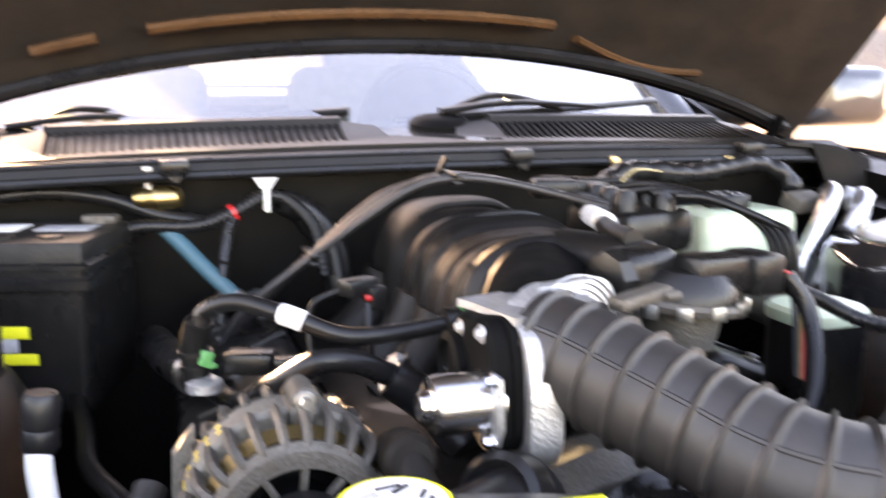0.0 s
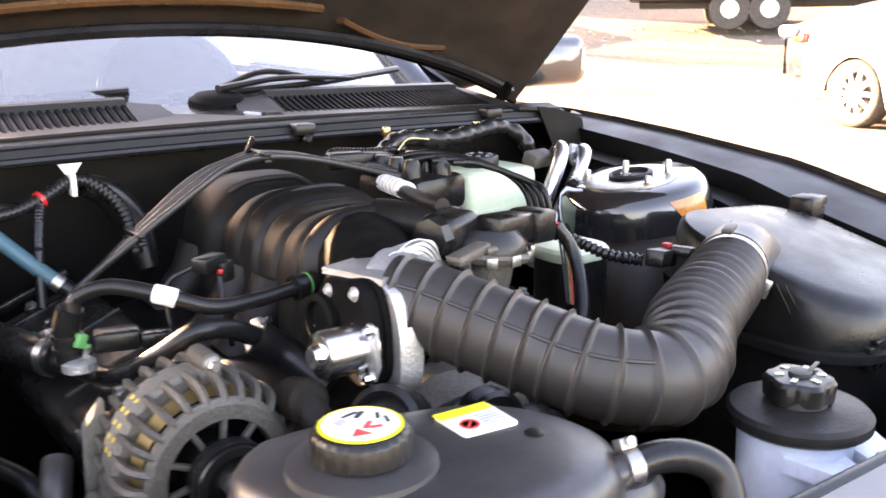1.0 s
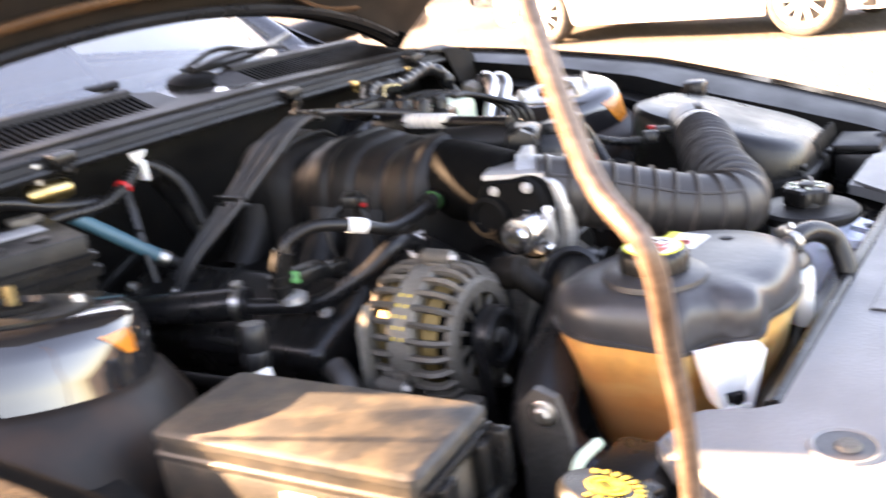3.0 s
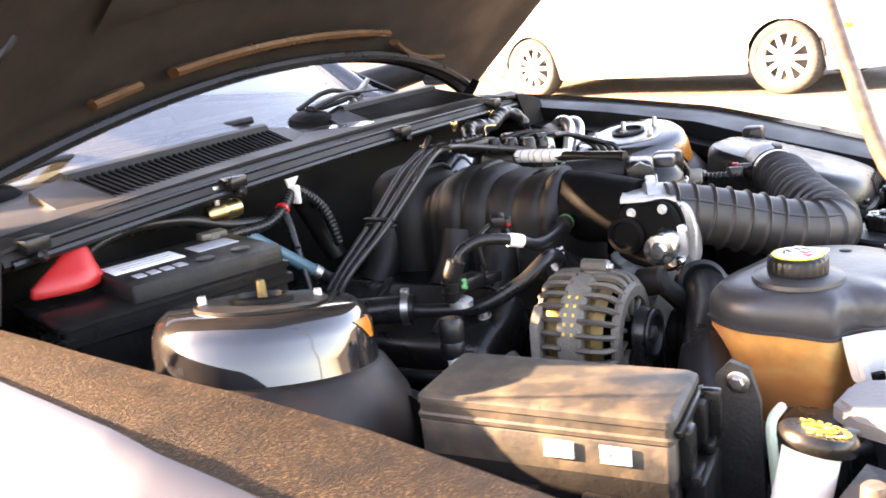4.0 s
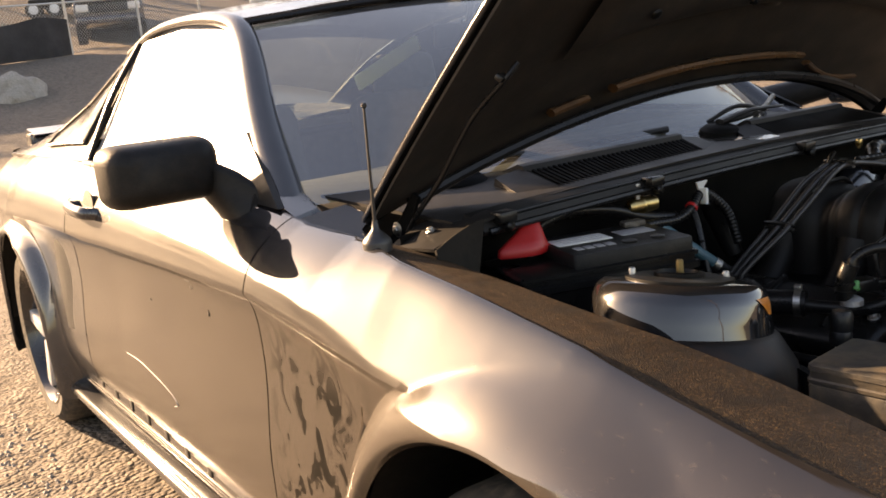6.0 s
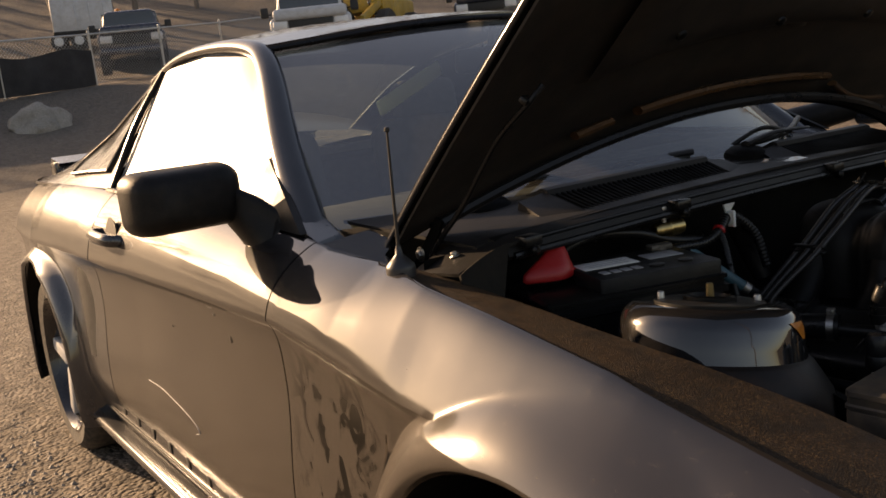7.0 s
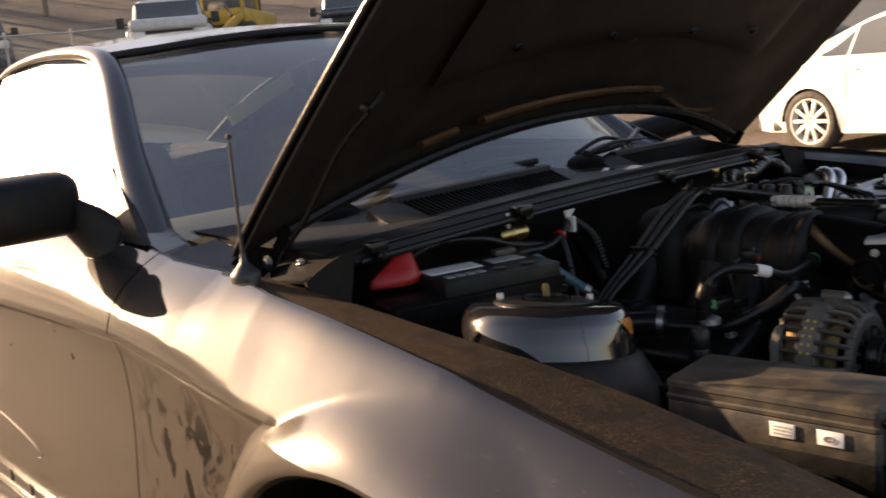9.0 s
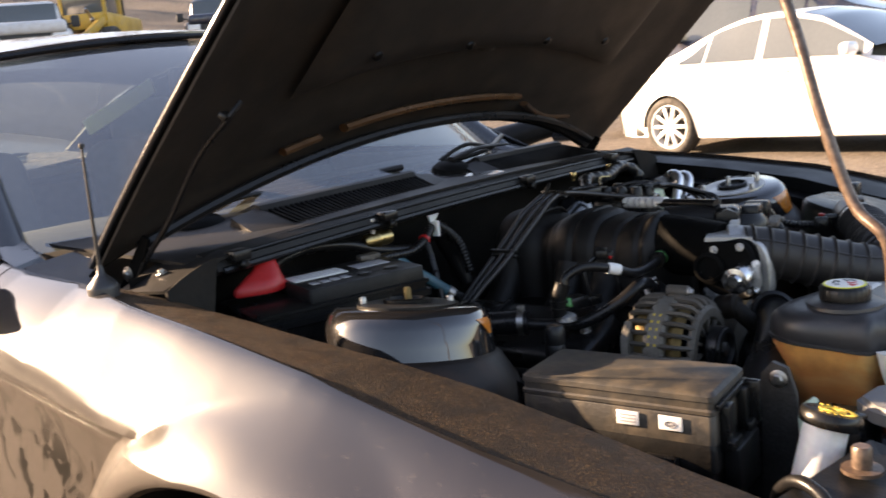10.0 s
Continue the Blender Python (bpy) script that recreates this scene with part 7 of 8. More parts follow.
def ground_sheet():
    b = bmesh.new()
    xs = np.concatenate([np.linspace(-2500, -40, 8), np.linspace(-30, 40, 71), np.linspace(50, 2500, 8)])
    ys = np.concatenate([np.linspace(-2500, -30, 8), np.linspace(-20, 60, 81), np.linspace(80, 2500, 8)])
    rows = [[b.verts.new((x, y, ground_z(x, y))) for y in ys] for x in xs]
    skin(b, rows, False, False)
    return b


ground = tagged(part("ground", ground_sheet(), GROUND), "dry gravelly asphalt yard in low sun", "ground", kind="structure")
gravel = bmesh.new()
rnd = random.Random(3)
for i in range(6000):
    x, y = rnd.uniform(-2.9, -1.0), rnd.uniform(1.6, 6.0)
    r = rnd.uniform(0.003, 0.011)
    vs = [gravel.verts.new((x + r * dx * rnd.uniform(0.7, 1.3), y + r * dy * rnd.uniform(0.7, 1.3), ground_z(x, y) + r * dz)) for dx, dy, dz in ((-1, -1, -0.2), (1, -1, -0.2), (1, 1, -0.2), (-1, 1, -0.2), (0.1, 0.0, 0.8))]
    for a, b, c in ((0, 1, 4), (1, 2, 4), (2, 3, 4), (3, 0, 4)):
        gravel.faces.new((vs[a], vs[b], vs[c]))
tagged(part("gravel", gravel, ROCK, None, smooth=0), "loose gravel scattered on the yard", "gravel", kind="stuff")


# ---- the white car ----
def sedan(name, loc, turn, paint, rim, label, length=4.95, width=1.90, height=1.49, wb=3.02, tall=1.0):
    """A parked four-door car along its own y axis, nose towards -y; the origin is midway between the axles, on the ground."""
    car2 = thing(name, loc, label, "car")
    M = Matrix.Translation(loc) @ pose(0, 0, 0, 0, 0, turn) @ Matrix.Diagonal((1.0, 1.0, tall, 1.0))
    WHERE[car2] = Matrix.Translation(loc)
    hw, y0, y1 = width / 2, -wb / 2 - 0.95, wb / 2 + (length - wb - 0.95)
    top = table([(y0, 0.62), (y0 + 0.25, 0.76), (-wb / 2 + 0.2, 0.93), (-0.85, 0.99), (0.6, 1.02), (wb / 2 + 0.1, 1.06), (y1 - 0.25, 1.05), (y1, 0.92)])
    wid = table([(y0, hw - 0.35), (y0 + 0.2, hw - 0.12), (-wb / 2, hw - 0.01), (0.4, hw - 0.02), (wb / 2, hw), (y1 - 0.3, hw - 0.12), (y1, hw - 0.32)])

    def put(nm, bm, m, parent=None, lab=""):
        bm.transform(M)
        return part(nm, bm, m, parent or car2, lab, 45)

    def low(y):
        for yc in (-wb / 2, wb / 2):
            if abs(y - yc) < 0.375:
                return 0.35 + math.sqrt(0.375 ** 2 - (y - yc) ** 2)
        return 0.22

    body = None
    for s in (-1, 1):
        def f(u, v):
            y = y0 + (y1 - y0) * u
            zt, zl = top(y), low(y)
            z = zt - (zt - zl) * v
            x = wid(y) - 0.06 * math.exp(-(zt - z) / 0.06) - 0.05 * smoothstep((0.5 - z) / 0.3)
            for yc in (-wb / 2, wb / 2):
                d = math.hypot(y - yc, z - 0.35) - 0.375
                x += 0.015 * smoothstep((0.06 - d) / 0.05)
            return (s * x, y, z)
        body = put("body_side", sheet(f, 130, 20), paint)
        put("sill", box((s * (hw - 0.09), 0, 0.24), (0.08, wb - 0.78, 0.07), 0.02), paint, body)
        for yc in (-wb / 2, wb / 2):
            put("wheel_housing", sheet(lambda u, v: (s * (hw - 0.32 + 0.30 * u), yc + 0.385 * math.cos(math.pi * v), 0.35 + 0.385 * math.sin(math.pi * v)), 3, 20), INK, body)
        for yg, z0, z1 in ((-0.82, 0.30, 0.97), (0.22, 0.28, 0.99), (1.02, 0.60, 1.0)):
            put("door_gap", tube([(s * (wid(yg) - 0.052 * smoothstep((0.5 - z) / 0.3) - 0.055 * math.exp(-(top(yg) - z) / 0.06) + 0.0005), yg + 0.05 * (z - 0.6) ** 2, z) for z in np.linspace(z0, z1, 8)], 0.004, 6, 2), INK, body)
        for yh in (0.02, 0.95):
            put("door_handle", box((s * (hw - 0.012), yh, 0.90), (0.02, 0.16, 0.022), 0.008), paint, body)
        m2 = put("door_mirror", box((s * (hw + 0.10), -0.78, 1.07), (0.20, 0.12, 0.13), 0.045, seg=4), paint, None, "door mirror")
        put("mirror_foot", box((s * (hw - 0.02), -0.77, 1.02), (0.14, 0.06, 0.04), 0.012), INK, m2)
        put("headlight", box((s * (hw - 0.20), y0 + 0.22, 0.70), (0.30, 0.30, 0.12), 0.05, (0, 0, s * -25), seg=3), RIM_SILVER, None)
        put("tail_light", box((s * (hw - 0.33), y1 - 0.07, 0.90), (0.26, 0.12, 0.11), 0.03, (0, 0, s * 12), seg=3), RED, None)
        put("side_marker", box((s * (hw - 0.075), y0 + 0.40, 0.62), (0.03, 0.13, 0.05), 0.01), ORANGE, body)
    deck = lambda y: top(y)
    put("bonnet", sheet(lambda u, v: ((2 * v - 1) * (wid(y0 + 1.25 * u) - 0.06), y0 + 1.25 * u, top(y0 + 1.25 * u) + 0.03 * (1 - (2 * v - 1) ** 2) - 0.001), 16, 12), paint)
    put("boot_lid", sheet(lambda u, v: ((2 * v - 1) * (wid(y1 - 0.75 * u) - 0.06), y1 - 0.75 * u, top(y1 - 0.75 * u) + 0.02 * (1 - (2 * v - 1) ** 2)), 12, 12), paint)
    for yy, nm in ((y0, "front_bumper"), (y1, "rear_bumper")):
        put(nm, sheet(lambda u, v: ((2 * v - 1) * (hw - 0.33), yy + 0.0 * u + (0.06 if yy > 0 else -0.06) * math.sin(math.pi * v), top(yy) - (top(yy) - 0.25) * u), 6, 14), paint)
    roofz = table([(-1.1, 0.985), (-0.7, 1.22), (-0.35, 1.41), (0.0, height + 0.01), (0.35, height + 0.03), (0.6, height + 0.01), (0.9, height - 0.06), (1.2, 1.33), (1.6, 1.18), (2.0, 1.09), (2.25, 1.045)])
    roofx = table([(-0.95, hw - 0.10), (-0.3, hw - 0.25), (0.3, hw - 0.30), (1.2, hw - 0.31), (1.7, hw - 0.30), (2.25, hw - 0.22)])
    roof = put("roof", sheet(lambda u, v: ((2 * v - 1) * roofx(-0.10 + 1.45 * u), -0.10 + 1.45 * u, roofz(-0.10 + 1.45 * u) + 0.035 * (1 - (2 * v - 1) ** 2)), 20, 14), paint)
    put("windscreen", sheet(lambda u, v: ((2 * v - 1) * roofx(-0.95 + 0.85 * u), -0.95 + 0.85 * u - 0.05 * (1 - (2 * v - 1) ** 2), roofz(-0.95 + 0.85 * u) + 0.03 * (1 - (2 * v - 1) ** 2)), 12, 14), TINT)
    put("rear_screen", sheet(lambda u, v: ((2 * v - 1) * roofx(1.35 + 0.85 * u), 1.35 + 0.85 * u, roofz(1.35 + 0.85 * u) + 0.03 * (1 - (2 * v - 1) ** 2)), 12, 14), TINT)
    for s in (-1, 1):
        def glasshouse(u, v):
            y = -0.92 + 3.0 * u
            return Vector((s * (hw - 0.065) * (1 - v) + s * (roofx(y) + 0.005) * v, y, (top(y) - 0.004) * (1 - v) + (roofz(y) - 0.004) * v))
        put("side_shell", sheet(lambda u, v: glasshouse(u, v), 40, 8), paint)
        for u0, u1 in ((0.03, 0.40), (0.43, 0.645), (0.66, 0.765)):
            def pane(u, v):
                uu = u0 + (u1 - u0) * u
                p = glasshouse(uu, 0.05 + (0.84 - 0.75 * smoothstep((uu - 0.62) / 0.17) * (u0 > 0.6)) * v)
                return p + Vector((s * 0.006, 0, 0.003))
            put("side_window", sheet(pane, 10, 6), TINT, None, "dark tinted side window")
    put("under_body", box((0, 0, 0.30), (width - 0.25, length - 0.7, 0.14), 0.03), INK)
    put("cabin_fill", box((0, 0.45, 0.95), (width - 0.45, 2.1, 0.35), 0.08), INK)
    for yc in (-wb / 2, wb / 2):
        for s in (-1, 1):
            o = Vector((s * (hw - 0.12), yc, 0.35))
            wheel = put("wheel", lathe([(0.03, 0), (0.03, 0.09), (0.02, 0.095)], o, (s, 0, 0), 14), rim, None, "silver many-spoked wheel")
            put("tyre", lathe([(0.25, -0.11), (0.32, -0.115), (0.345, -0.09), (0.35, -0.05), (0.35, 0.05), (0.345, 0.09), (0.32, 0.112), (0.262, 0.11), (0.25, 0.10)], o, (s, 0, 0), 44, ring_only=True), TYRE, wheel)
            put("rim", lathe([(0.235, -0.09), (0.25, 0.09), (0.262, 0.108), (0.245, 0.108), (0.232, 0.08), (0.21, -0.08)], o, (s, 0, 0), 44, ring_only=True), rim, wheel)
            put("hub_shade", lathe([(0.22, 0.0), (0.22, 0.01), (0.0, 0.012)], o, (s, 0, 0), 30), INK, wheel)
            for k in range(10):
                b = box((0.14, 0, 0.085), (0.20, 0.045, 0.02), 0.008, (0, 0, 0))
                b.transform(Matrix.Translation(o) @ frame_of((s, 0, 0)) @ pose(0, 0, 0, 0, 0, 36 * k))
                put("spoke", b, rim, wheel)
    return car2


TINT = mat("tinted_glass", (0.075, 0.085, 0.085), 0.05, 0.0, 0.1, 4, 0, coat=1.0, wear=0.02)
sedan("parked_car", (9.16, 2.36, 0.0), -12.5, WHITEPAINT, RIM_SILVER, "clean white four-door saloon parked on the yard")


def pickup(name, loc, turn, paint, label, size=1.0, beacon=False):
    """A boxy truck, nose towards -y, seen far off."""
    t = thing(name, loc, label, "truck")
    M = Matrix.Translation(loc) @ pose(0, 0, 0, 0, 0, turn) @ Matrix.Scale(size, 4)

    def put(nm, bm, m, parent=None):
        bm.transform(M)
        return part(nm, bm, m, parent or t)
    put("body", box((0, 0.4, 0.85), (1.95, 5.2, 0.65), 0.12, seg=3), paint)
    put("bonnet", box((0, -1.75, 1.22), (1.75, 1.2, 0.28), 0.10, seg=3), paint)
    cabin = put("cab", box((0, -0.25, 1.52), (1.75, 1.9, 0.80), 0.16, taper=0.85, seg=3), paint)
    put("windscreen", box((0, -1.12, 1.62), (1.45, 0.05, 0.48), 0.02, (-22, 0, 0)), TINT, cabin)
    for s in (-1, 1):
        put("side_window", box((s * 0.80, -0.25, 1.66), (0.05, 1.35, 0.38), 0.02, (0, s * -10, 0)), TINT, cabin)
        put("headlight", box((s * 0.72, -2.22, 0.98), (0.34, 0.10, 0.22), 0.03), RIM_SILVER)
        for y in (-1.55, 1.75):
            w = put("wheel", lathe([(0.18, -0.1), (0.2, 0.12), (0.05, 0.13)], (s * 0.86, y, 0.40), (s, 0, 0), 20), RIM_SILVER)
            put("tyre", lathe([(0.22, -0.14), (0.38, -0.14), (0.40, -0.1), (0.40, 0.1), (0.38, 0.13), (0.22, 0.13)], (s * 0.86, y, 0.40), (s, 0, 0), 28, ring_only=True), TYRE, w)
    put("grille", box((0, -2.22, 0.98), (1.05, 0.08, 0.30), 0.02), INK)
    put("bumper", box((0, -2.28, 0.62), (1.85, 0.16, 0.20), 0.04), paint)
    for sx in (-1, 1):
        m2 = put("door_mirror", box((sx * 1.12, -0.95, 1.42), (0.20, 0.10, 0.26), 0.03), INK)
        put("mirror_arm", tube([(sx * 0.86, -0.90, 1.36), (sx * 1.06, -0.94, 1.38)], 0.02, 8, 3), INK, m2)
    for sx in (-1, 1):
        put("bed_side", box((sx * 0.93, 1.85, 1.25), (0.08, 2.3, 0.30), 0.03), paint)
    if beacon:
        put("roof_light", lathe([(0.10, 0), (0.10, 0.05), (0.08, 0.14), (0.03, 0.16)], (-0.3, -0.2, 1.91), (0, 0, 1), 16), ORANGE)
        put("light_bar", box((0.1, -0.2, 1.93), (1.0, 0.16, 0.05), 0.015), INK)
    return t


def at_ground(x, y):
    return (x, y, ground_z(x, y))


sedan("parked_car", at_ground(11.9, 4.2), 176.0, TRUCKBLUE, RIM_SILVER, "dark blue estate car parked behind the white one", tall=1.34)
pickup("pickup_truck", at_ground(9.2, 35.7), -17.0, TRUCKBLUE, "dark pickup truck with an amber roof light", 1.22, True)
pickup("white_truck", at_ground(11.8, 25.5), -27.0, TRUCKWHITE, "large white pickup truck parked on the bank", 1.2)
pickup("black_truck", at_ground(18.6, 25.4), -37.0, TRUCKBLUE, "black truck parked beside the yellow loader", 1.1)

# boulder on the bank
def boulder(loc, sx, sy, sz, seed, label):
    b = bmesh.new()
    bmesh.ops.create_icosphere(b, subdivisions=4, radius=1.0)
    for v in b.verts:
        n = v.co.normalized()
        k = 1 + 0.28 * noise.noise(n * 1.3 + Vector((seed, 0, 0))) + 0.12 * noise.noise(n * 3.1 + Vector((0, seed, 0))) + 0.04 * noise.noise(n * 9)
        v.co = Vector((n.x * sx * k, n.y * sy * k, max(-0.35, n.z * k) * sz)) + Vector(loc)
    return tagged(part("boulder", b, ROCK, None, smooth=30), label, "rock", "boulders on the bank")


boulder(at_ground(3.25, 24.8), 0.80, 0.6, 0.62, 1.0, "large pale grey boulder on the dirt bank")
boulder(at_ground(1.6, 25.6), 0.45, 0.4, 0.30, 4.0, "small grey boulder on the dirt bank")
boulder(at_ground(-0.6, 26.2), 0.6, 0.45, 0.35, 7.0, "low grey boulder on the dirt bank")

# chain-link fence with a dark screen
fence = thing("chain_link_fence", at_ground(3.2, 28.8), "galvanised chain-link fence with a top rail", "fence")
POSTS = [(-5.8, 24.6), (-2.8, 26.0), (0.2, 27.4), (3.2, 28.8), (6.2, 30.2), (8.9, 31.45), (11.6, 32.7), (14.6, 34.1)]
for x, y in POSTS:
    z = ground_z(x, y)
    p = part("fence_post", lathe([(0.045, -0.2), (0.045, 1.68), (0.05, 1.70), (0.02, 1.75)], (x, y, z), (0, 0, 1), 10), GALV, fence)
    part("post_band", lathe([(0.052, 1.4), (0.052, 1.44)], (x, y, z), (0, 0, 1), 10), GALV, p)
for (xa, ya), (xb, yb) in zip(POSTS, POSTS[1:]):
    a0, b0 = Vector((xa, ya, ground_z(xa, ya))), Vector((xb, yb, ground_z(xb, yb)))
    up = Vector((0, 0, 1))
    part("top_rail", tube([a0 + up * 1.62, b0 + up * 1.62], 0.03, 8, 1), GALV, fence)
    part("bottom_wire", tube([a0 + up * 0.08, b0 + up * 0.08], 0.01, 6, 1), GALV, fence)
    net = bmesh.new()
    n, hh = 26, 1.5
    run = (b0 - a0) / n
    for i in range(-12, n):
        for way in (0, 1):
            lo, hi = max(i, 0), min(i + 12, n)
            if hi <= lo:
                continue
            f0, f1 = (lo - i) / 12, (hi - i) / 12
            if way:
                f0, f1 = 1 - f0, 1 - f1
            tube([a0 + run * lo + up * (0.1 + hh * f0), a0 + run * hi + up * (0.1 + hh * f1)], 0.006, 3, 1, bm=net)
    tagged(part("wire_mesh", net, GALV, fence, smooth=0), "woven wire mesh", kind="stuff")
for i, ((xa, ya), (xb, yb)) in enumerate(zip(POSTS[:4], POSTS[1:5])):
    scr = part("privacy_screen", sheet(lambda u, v: (xa + (xb - xa) * u + 0.04 * math.sin(9 * u + i), ya + (yb - ya) * u - 0.09 + 0.05 * math.sin(14 * u + 2 * v), ground_z(xa + (xb - xa) * u, ya + (yb - ya) * u) + (1.15 + 0.08 * math.sin(7 * u + i)) * v), 24, 8), SCREEN, None)
    tagged(solid(scr, 0.008), "black fabric screen tied along the fence", "screen", "screens along the fence")

# white box trailer far behind the fence
def box_trailer(loc, turn, size, paint, label, tyre_r=0.36):
    t = thing("box_trailer", loc, label, "trailer")
    M = Matrix.Translation(loc) @ pose(0, 0, 0, 0, 0, turn)
    L, W, H = size

    def put(nm, bm, m, parent=None):
        bm.transform(M)
        return part(nm, bm, m, parent or t)
    side = put("body", box((0, 0, 0.75 + H / 2), (W, L, H), 0.05), paint)
    for k in range(int(L / 0.6)):
        for s in (-1, 1):
            put("side_rib", box((s * (W / 2 + 0.012), -L / 2 + 0.4 + 0.6 * k, 0.75 + H / 2), (0.03, 0.05, H - 0.12), 0.006), paint, side)
    put("roof_trim", box((0, 0, 0.75 + H), (W + 0.03, L + 0.03, 0.06), 0.01), GALV, side)
    put("floor_rail", box((0, 0, 0.72), (W + 0.04, L + 0.04, 0.12), 0.02), INK)
    put("chassis", box((0, 0, 0.58), (W * 0.6, L * 0.95, 0.18), 0.02), INK)
    put("tongue", box((0, -L / 2 - 0.7, 0.55), (0.14, 1.5, 0.12), 0.02), INK)
    put("jack_leg", lathe([(0.05, 0), (0.04, 0.55), (0.05, 0.9)], (0, -L / 2 - 1.2, 0), (0, 0, 1), 10), GALV)
    for s in (-1, 1):
        for y in (L * 0.12, L * 0.12 + 0.85):
            w = put("wheel", lathe([(0.2, 0), (0.2, 0.10), (0.05, 0.12)], (s * (W / 2 - 0.12), y, tyre_r), (s, 0, 0), 20), RIM_SILVER)
            put("tyre", lathe([(0.2, -0.1), (tyre_r - 0.02, -0.1), (tyre_r, -0.07), (tyre_r, 0.07), (tyre_r - 0.02, 0.11), (0.2, 0.11)], (s * (W / 2 - 0.12), y, tyre_r), (s, 0, 0), 26, ring_only=True), TYRE, w)
    return t


box_trailer(at_ground(9.3, 43.0), 75.0, (2.6, 2.0, 1.5), TRUCKWHITE, "white box trailer behind the fence")
box_trailer(at_ground(19.25, 11.16), 40.0, (8.0, 2.2, 1.9), TRUCKWHITE, "long white trailer on black running gear", 0.45)

# yellow loader with its cab and arms
loader = thing("wheel_loader", at_ground(15.0, 27.0), "yellow wheel loader with a glazed cab and lowered bucket", "machine")
LM = Matrix.Translation(at_ground(15.0, 27.0)) @ pose(0, 0, 0, 0, 0, -50)


def lput(nm, bm, m, parent=None):
    bm.transform(LM)
    return part(nm, bm, m, parent or loader)


lput("engine_body", box((0, 1.1, 1.35), (1.5, 2.4, 1.0), 0.10, seg=3), TRUCKYELLOW)
lput("frame", box((0, -0.2, 0.85), (1.1, 3.6, 0.40), 0.05), INK)
cabl = lput("cab_roof", box((0, -0.4, 3.05), (1.5, 1.6, 0.14), 0.05), TRUCKYELLOW)
for sx in (-1, 1):
    for y in (-1.12, 0.32):
        lput("cab_post", box((sx * 0.68, y, 2.2), (0.11, 0.11, 1.7), 0.02), TRUCKYELLOW, cabl)
    lput("cab_window", box((sx * 0.68, -0.4, 2.4), (0.03, 1.3, 1.1), 0.01), TINT, cabl)
    lput("lift_arm", box((sx * 0.62, -1.9, 1.35), (0.16, 2.2, 0.26), 0.04, (20, 0, 0)), TRUCKYELLOW)
    lput("ram", lathe([(0.06, 0), (0.06, 0.8), (0.035, 0.81), (0.035, 1.3)], (sx * 0.42, -0.95, 1.2), (0, -0.8, 0.5), 12), STEEL)
    for y in (-1.35, 1.35):
        w = lput("wheel", lathe([(0.36, -0.2), (0.36, 0.18), (0.1, 0.20)], (sx * 0.85, y, 0.68), (sx, 0, 0), 22), TRUCKYELLOW)
        lput("tyre", lathe([(0.36, -0.22), (0.62, -0.22), (0.68, -0.15), (0.68, 0.15), (0.62, 0.22), (0.36, 0.22)], (sx * 0.85, y, 0.68), (sx, 0, 0), 30, ring_only=True), TYRE, w)
lput("windscreen", box((0, -1.12, 2.4), (1.25, 0.03, 1.2), 0.01), TINT, cabl)
lput("lower_cab", box((0, -0.4, 1.6), (1.45, 1.55, 0.5), 0.05), TRUCKYELLOW)
lput("bucket", loops([[(x, -2.9, 0.08), (x, -3.6, 0.05), (x, -3.65, 0.12), (x, -3.0, 0.35), (x, -2.95, 0.95), (x, -2.85, 0.95)] for x in (-1.15, 1.15)]), STEEL)
lput("exhaust_stack", lathe([(0.05, 0), (0.05, 0.8), (0.06, 0.82)], (0.4, 1.5, 1.85), (0, 0, 1), 12), INK)

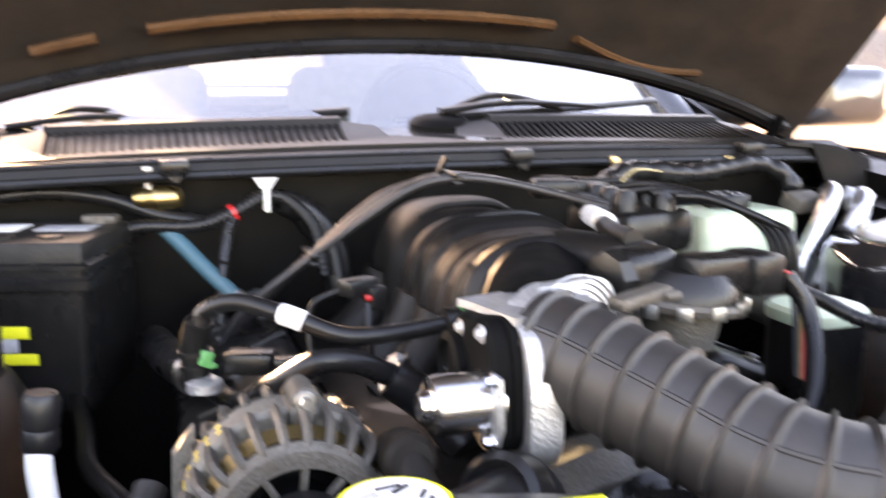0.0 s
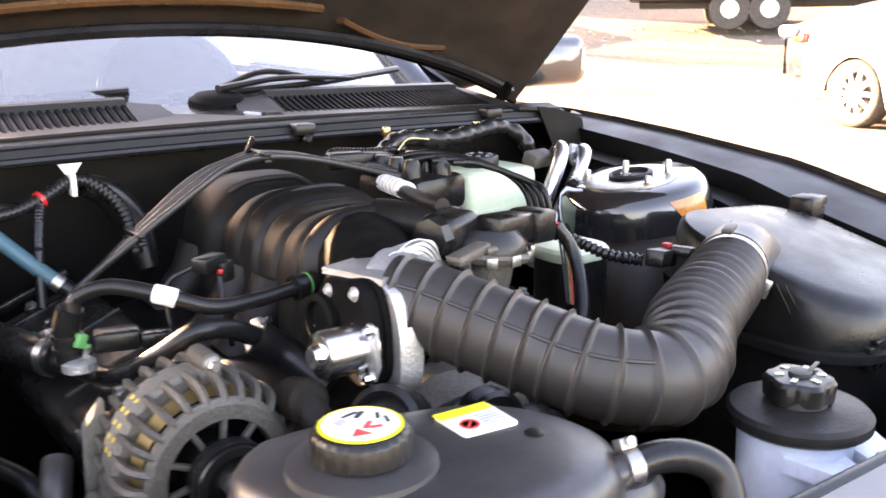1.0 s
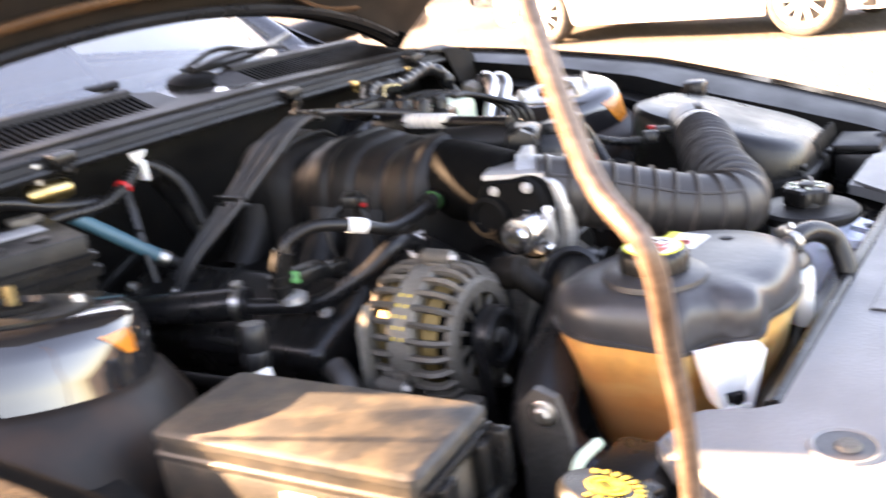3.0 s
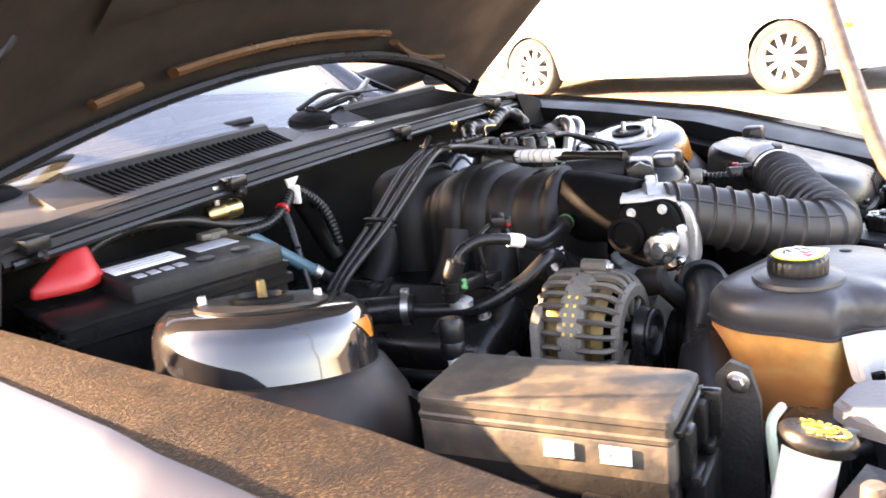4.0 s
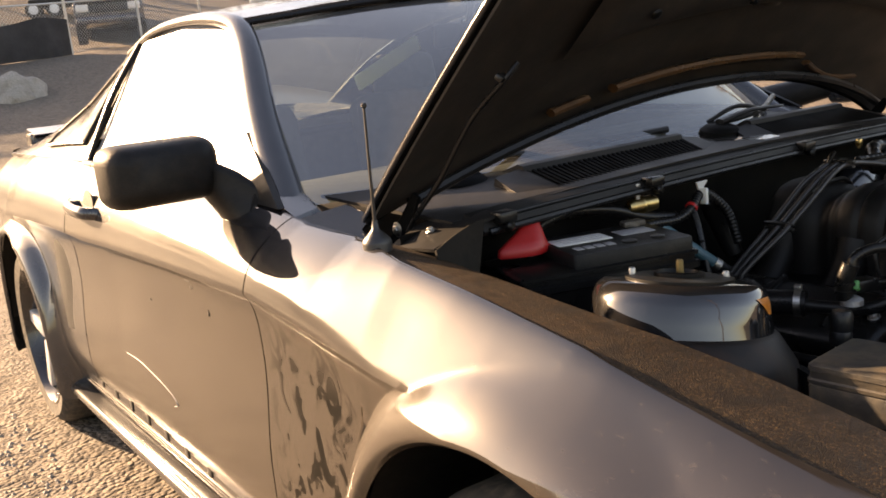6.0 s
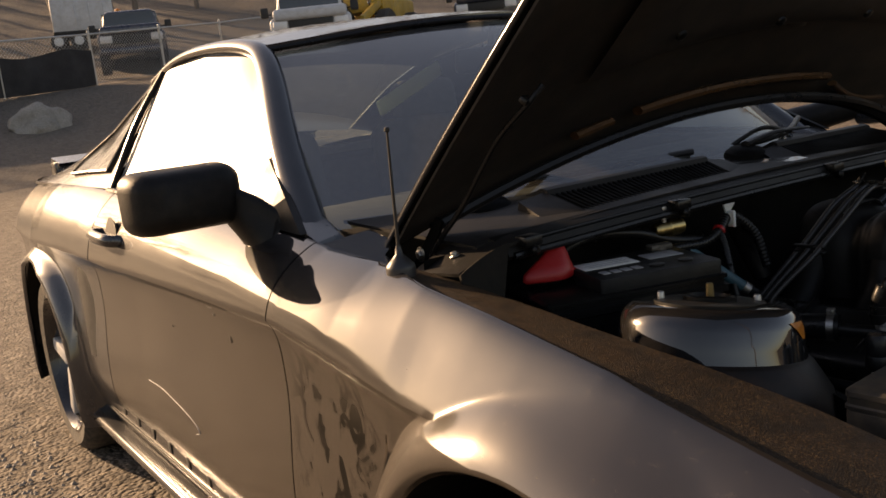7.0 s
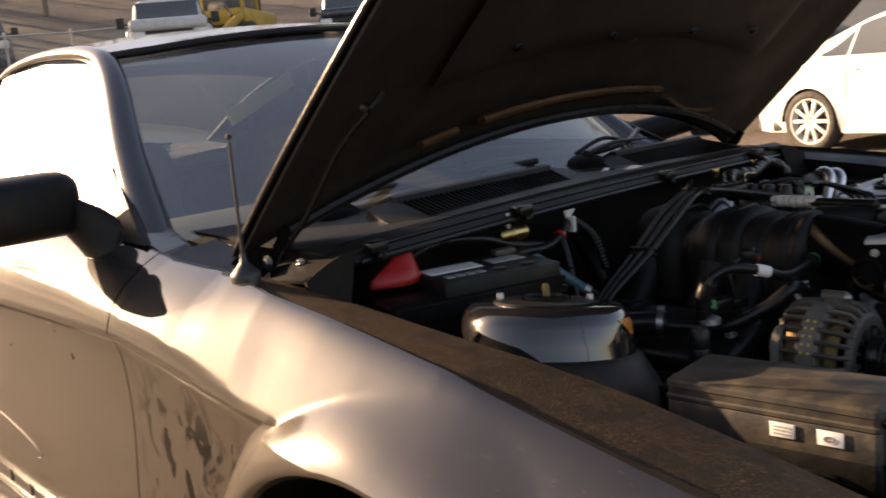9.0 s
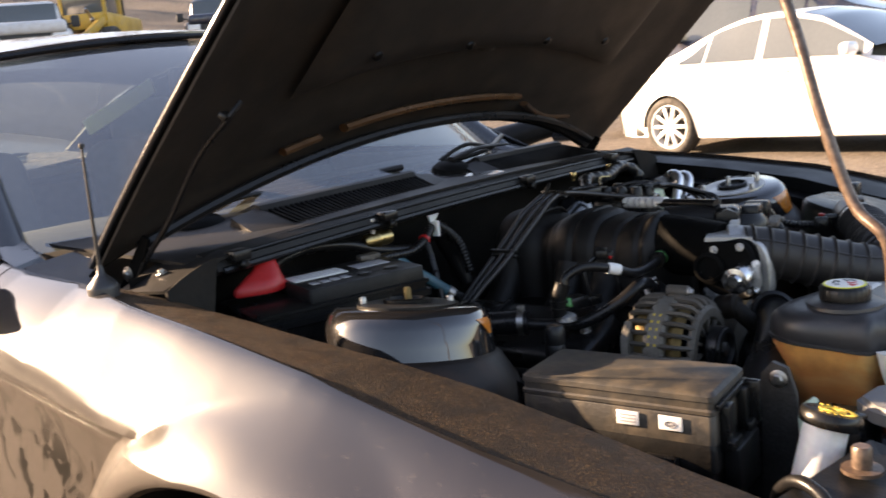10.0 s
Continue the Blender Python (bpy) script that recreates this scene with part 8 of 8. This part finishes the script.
# bare trees on the bank and thin woods on the hill
def bare_tree(b, x, y, h, rng, depth=3):
    def limb(p, d, ln, r, left):
        q = p + d * ln
        mid = p + d * ln * 0.5 + Vector((rng.uniform(-1, 1), rng.uniform(-1, 1), rng.uniform(-0.3, 0.6))) * ln * 0.06
        tube([p, mid, q], lambda t: r * (1 - 0.45 * t), 5, 2, bm=b)
        if left:
            for k in range(rng.choice((3, 4))):
                f = rng.uniform(0.35, 1.0)
                side = Vector((rng.uniform(-1, 1), rng.uniform(-1, 1), rng.uniform(-0.1, 0.7))).normalized()
                limb(p.lerp(q, f), (d * 0.65 + side * 0.75).normalized(), ln * rng.uniform(0.45, 0.68), r * 0.48, left - 1)
    limb(Vector((x, y, ground_z(x, y) - 0.1)), Vector((rng.uniform(-0.08, 0.08), rng.uniform(-0.08, 0.08), 1)).normalized(), h * 0.55, h * 0.013, depth)


rng = random.Random(11)
for x, y, h in ((1.0, 42, 11), (3.2, 46, 12), (4.2, 40, 8), (11.6, 47, 12), (13.8, 50, 13), (10.0, 52, 12), (16.5, 48, 11), (-3, 44, 10)):
    tr = thing("bare_tree", at_ground(x, y), "leafless grey-brown tree behind the fence", "tree", "bare trees behind the fence")
    b = bmesh.new()
    bare_tree(b, x, y, h, rng, 4)
    part("trunk", b, BARK, tr)
woods = bmesh.new()
for i in range(230):
    az, r = rng.uniform(-0.25, 1.15), rng.uniform(62, 125)
    bare_tree(woods, -1.5 + r * math.sin(az), -0.8 + r * math.cos(az), rng.uniform(8, 14), rng, 2)
tagged(part("far_woods", woods, BARK, None), "thin leafless woods on the far hill", "woods", kind="stuff")
rubble = bmesh.new()
for i in range(260):
    x, y = rng.uniform(11.5, 19.5), rng.uniform(10.0, 16.0)
    if abs((x - 16.4) + (y - 13.4)) > 1.8:
        continue
    r = rng.uniform(0.015, 0.06)
    z = ground_z(x, y)
    vs = [rubble.verts.new((x + r * dx * rng.uniform(0.6, 1.4), y + r * dy * rng.uniform(0.6, 1.4), z + r * dz * rng.uniform(0.6, 1.3))) for dx, dy, dz in ((-1, -1, -0.3), (1, -1, -0.3), (1, 1, -0.3), (-1, 1, -0.3), (-0.5, -0.4, 0.6), (0.6, -0.3, 0.7), (0.4, 0.5, 0.6), (-0.4, 0.5, 0.5))]
    for f in ((0, 1, 5, 4), (1, 2, 6, 5), (2, 3, 7, 6), (3, 0, 4, 7), (4, 5, 6, 7)):
        rubble.faces.new([vs[k] for k in f])
tagged(part("rubble", rubble, ROCK, None, smooth=0), "strip of broken stones and dirt beside the trailer", "rubble", kind="stuff")
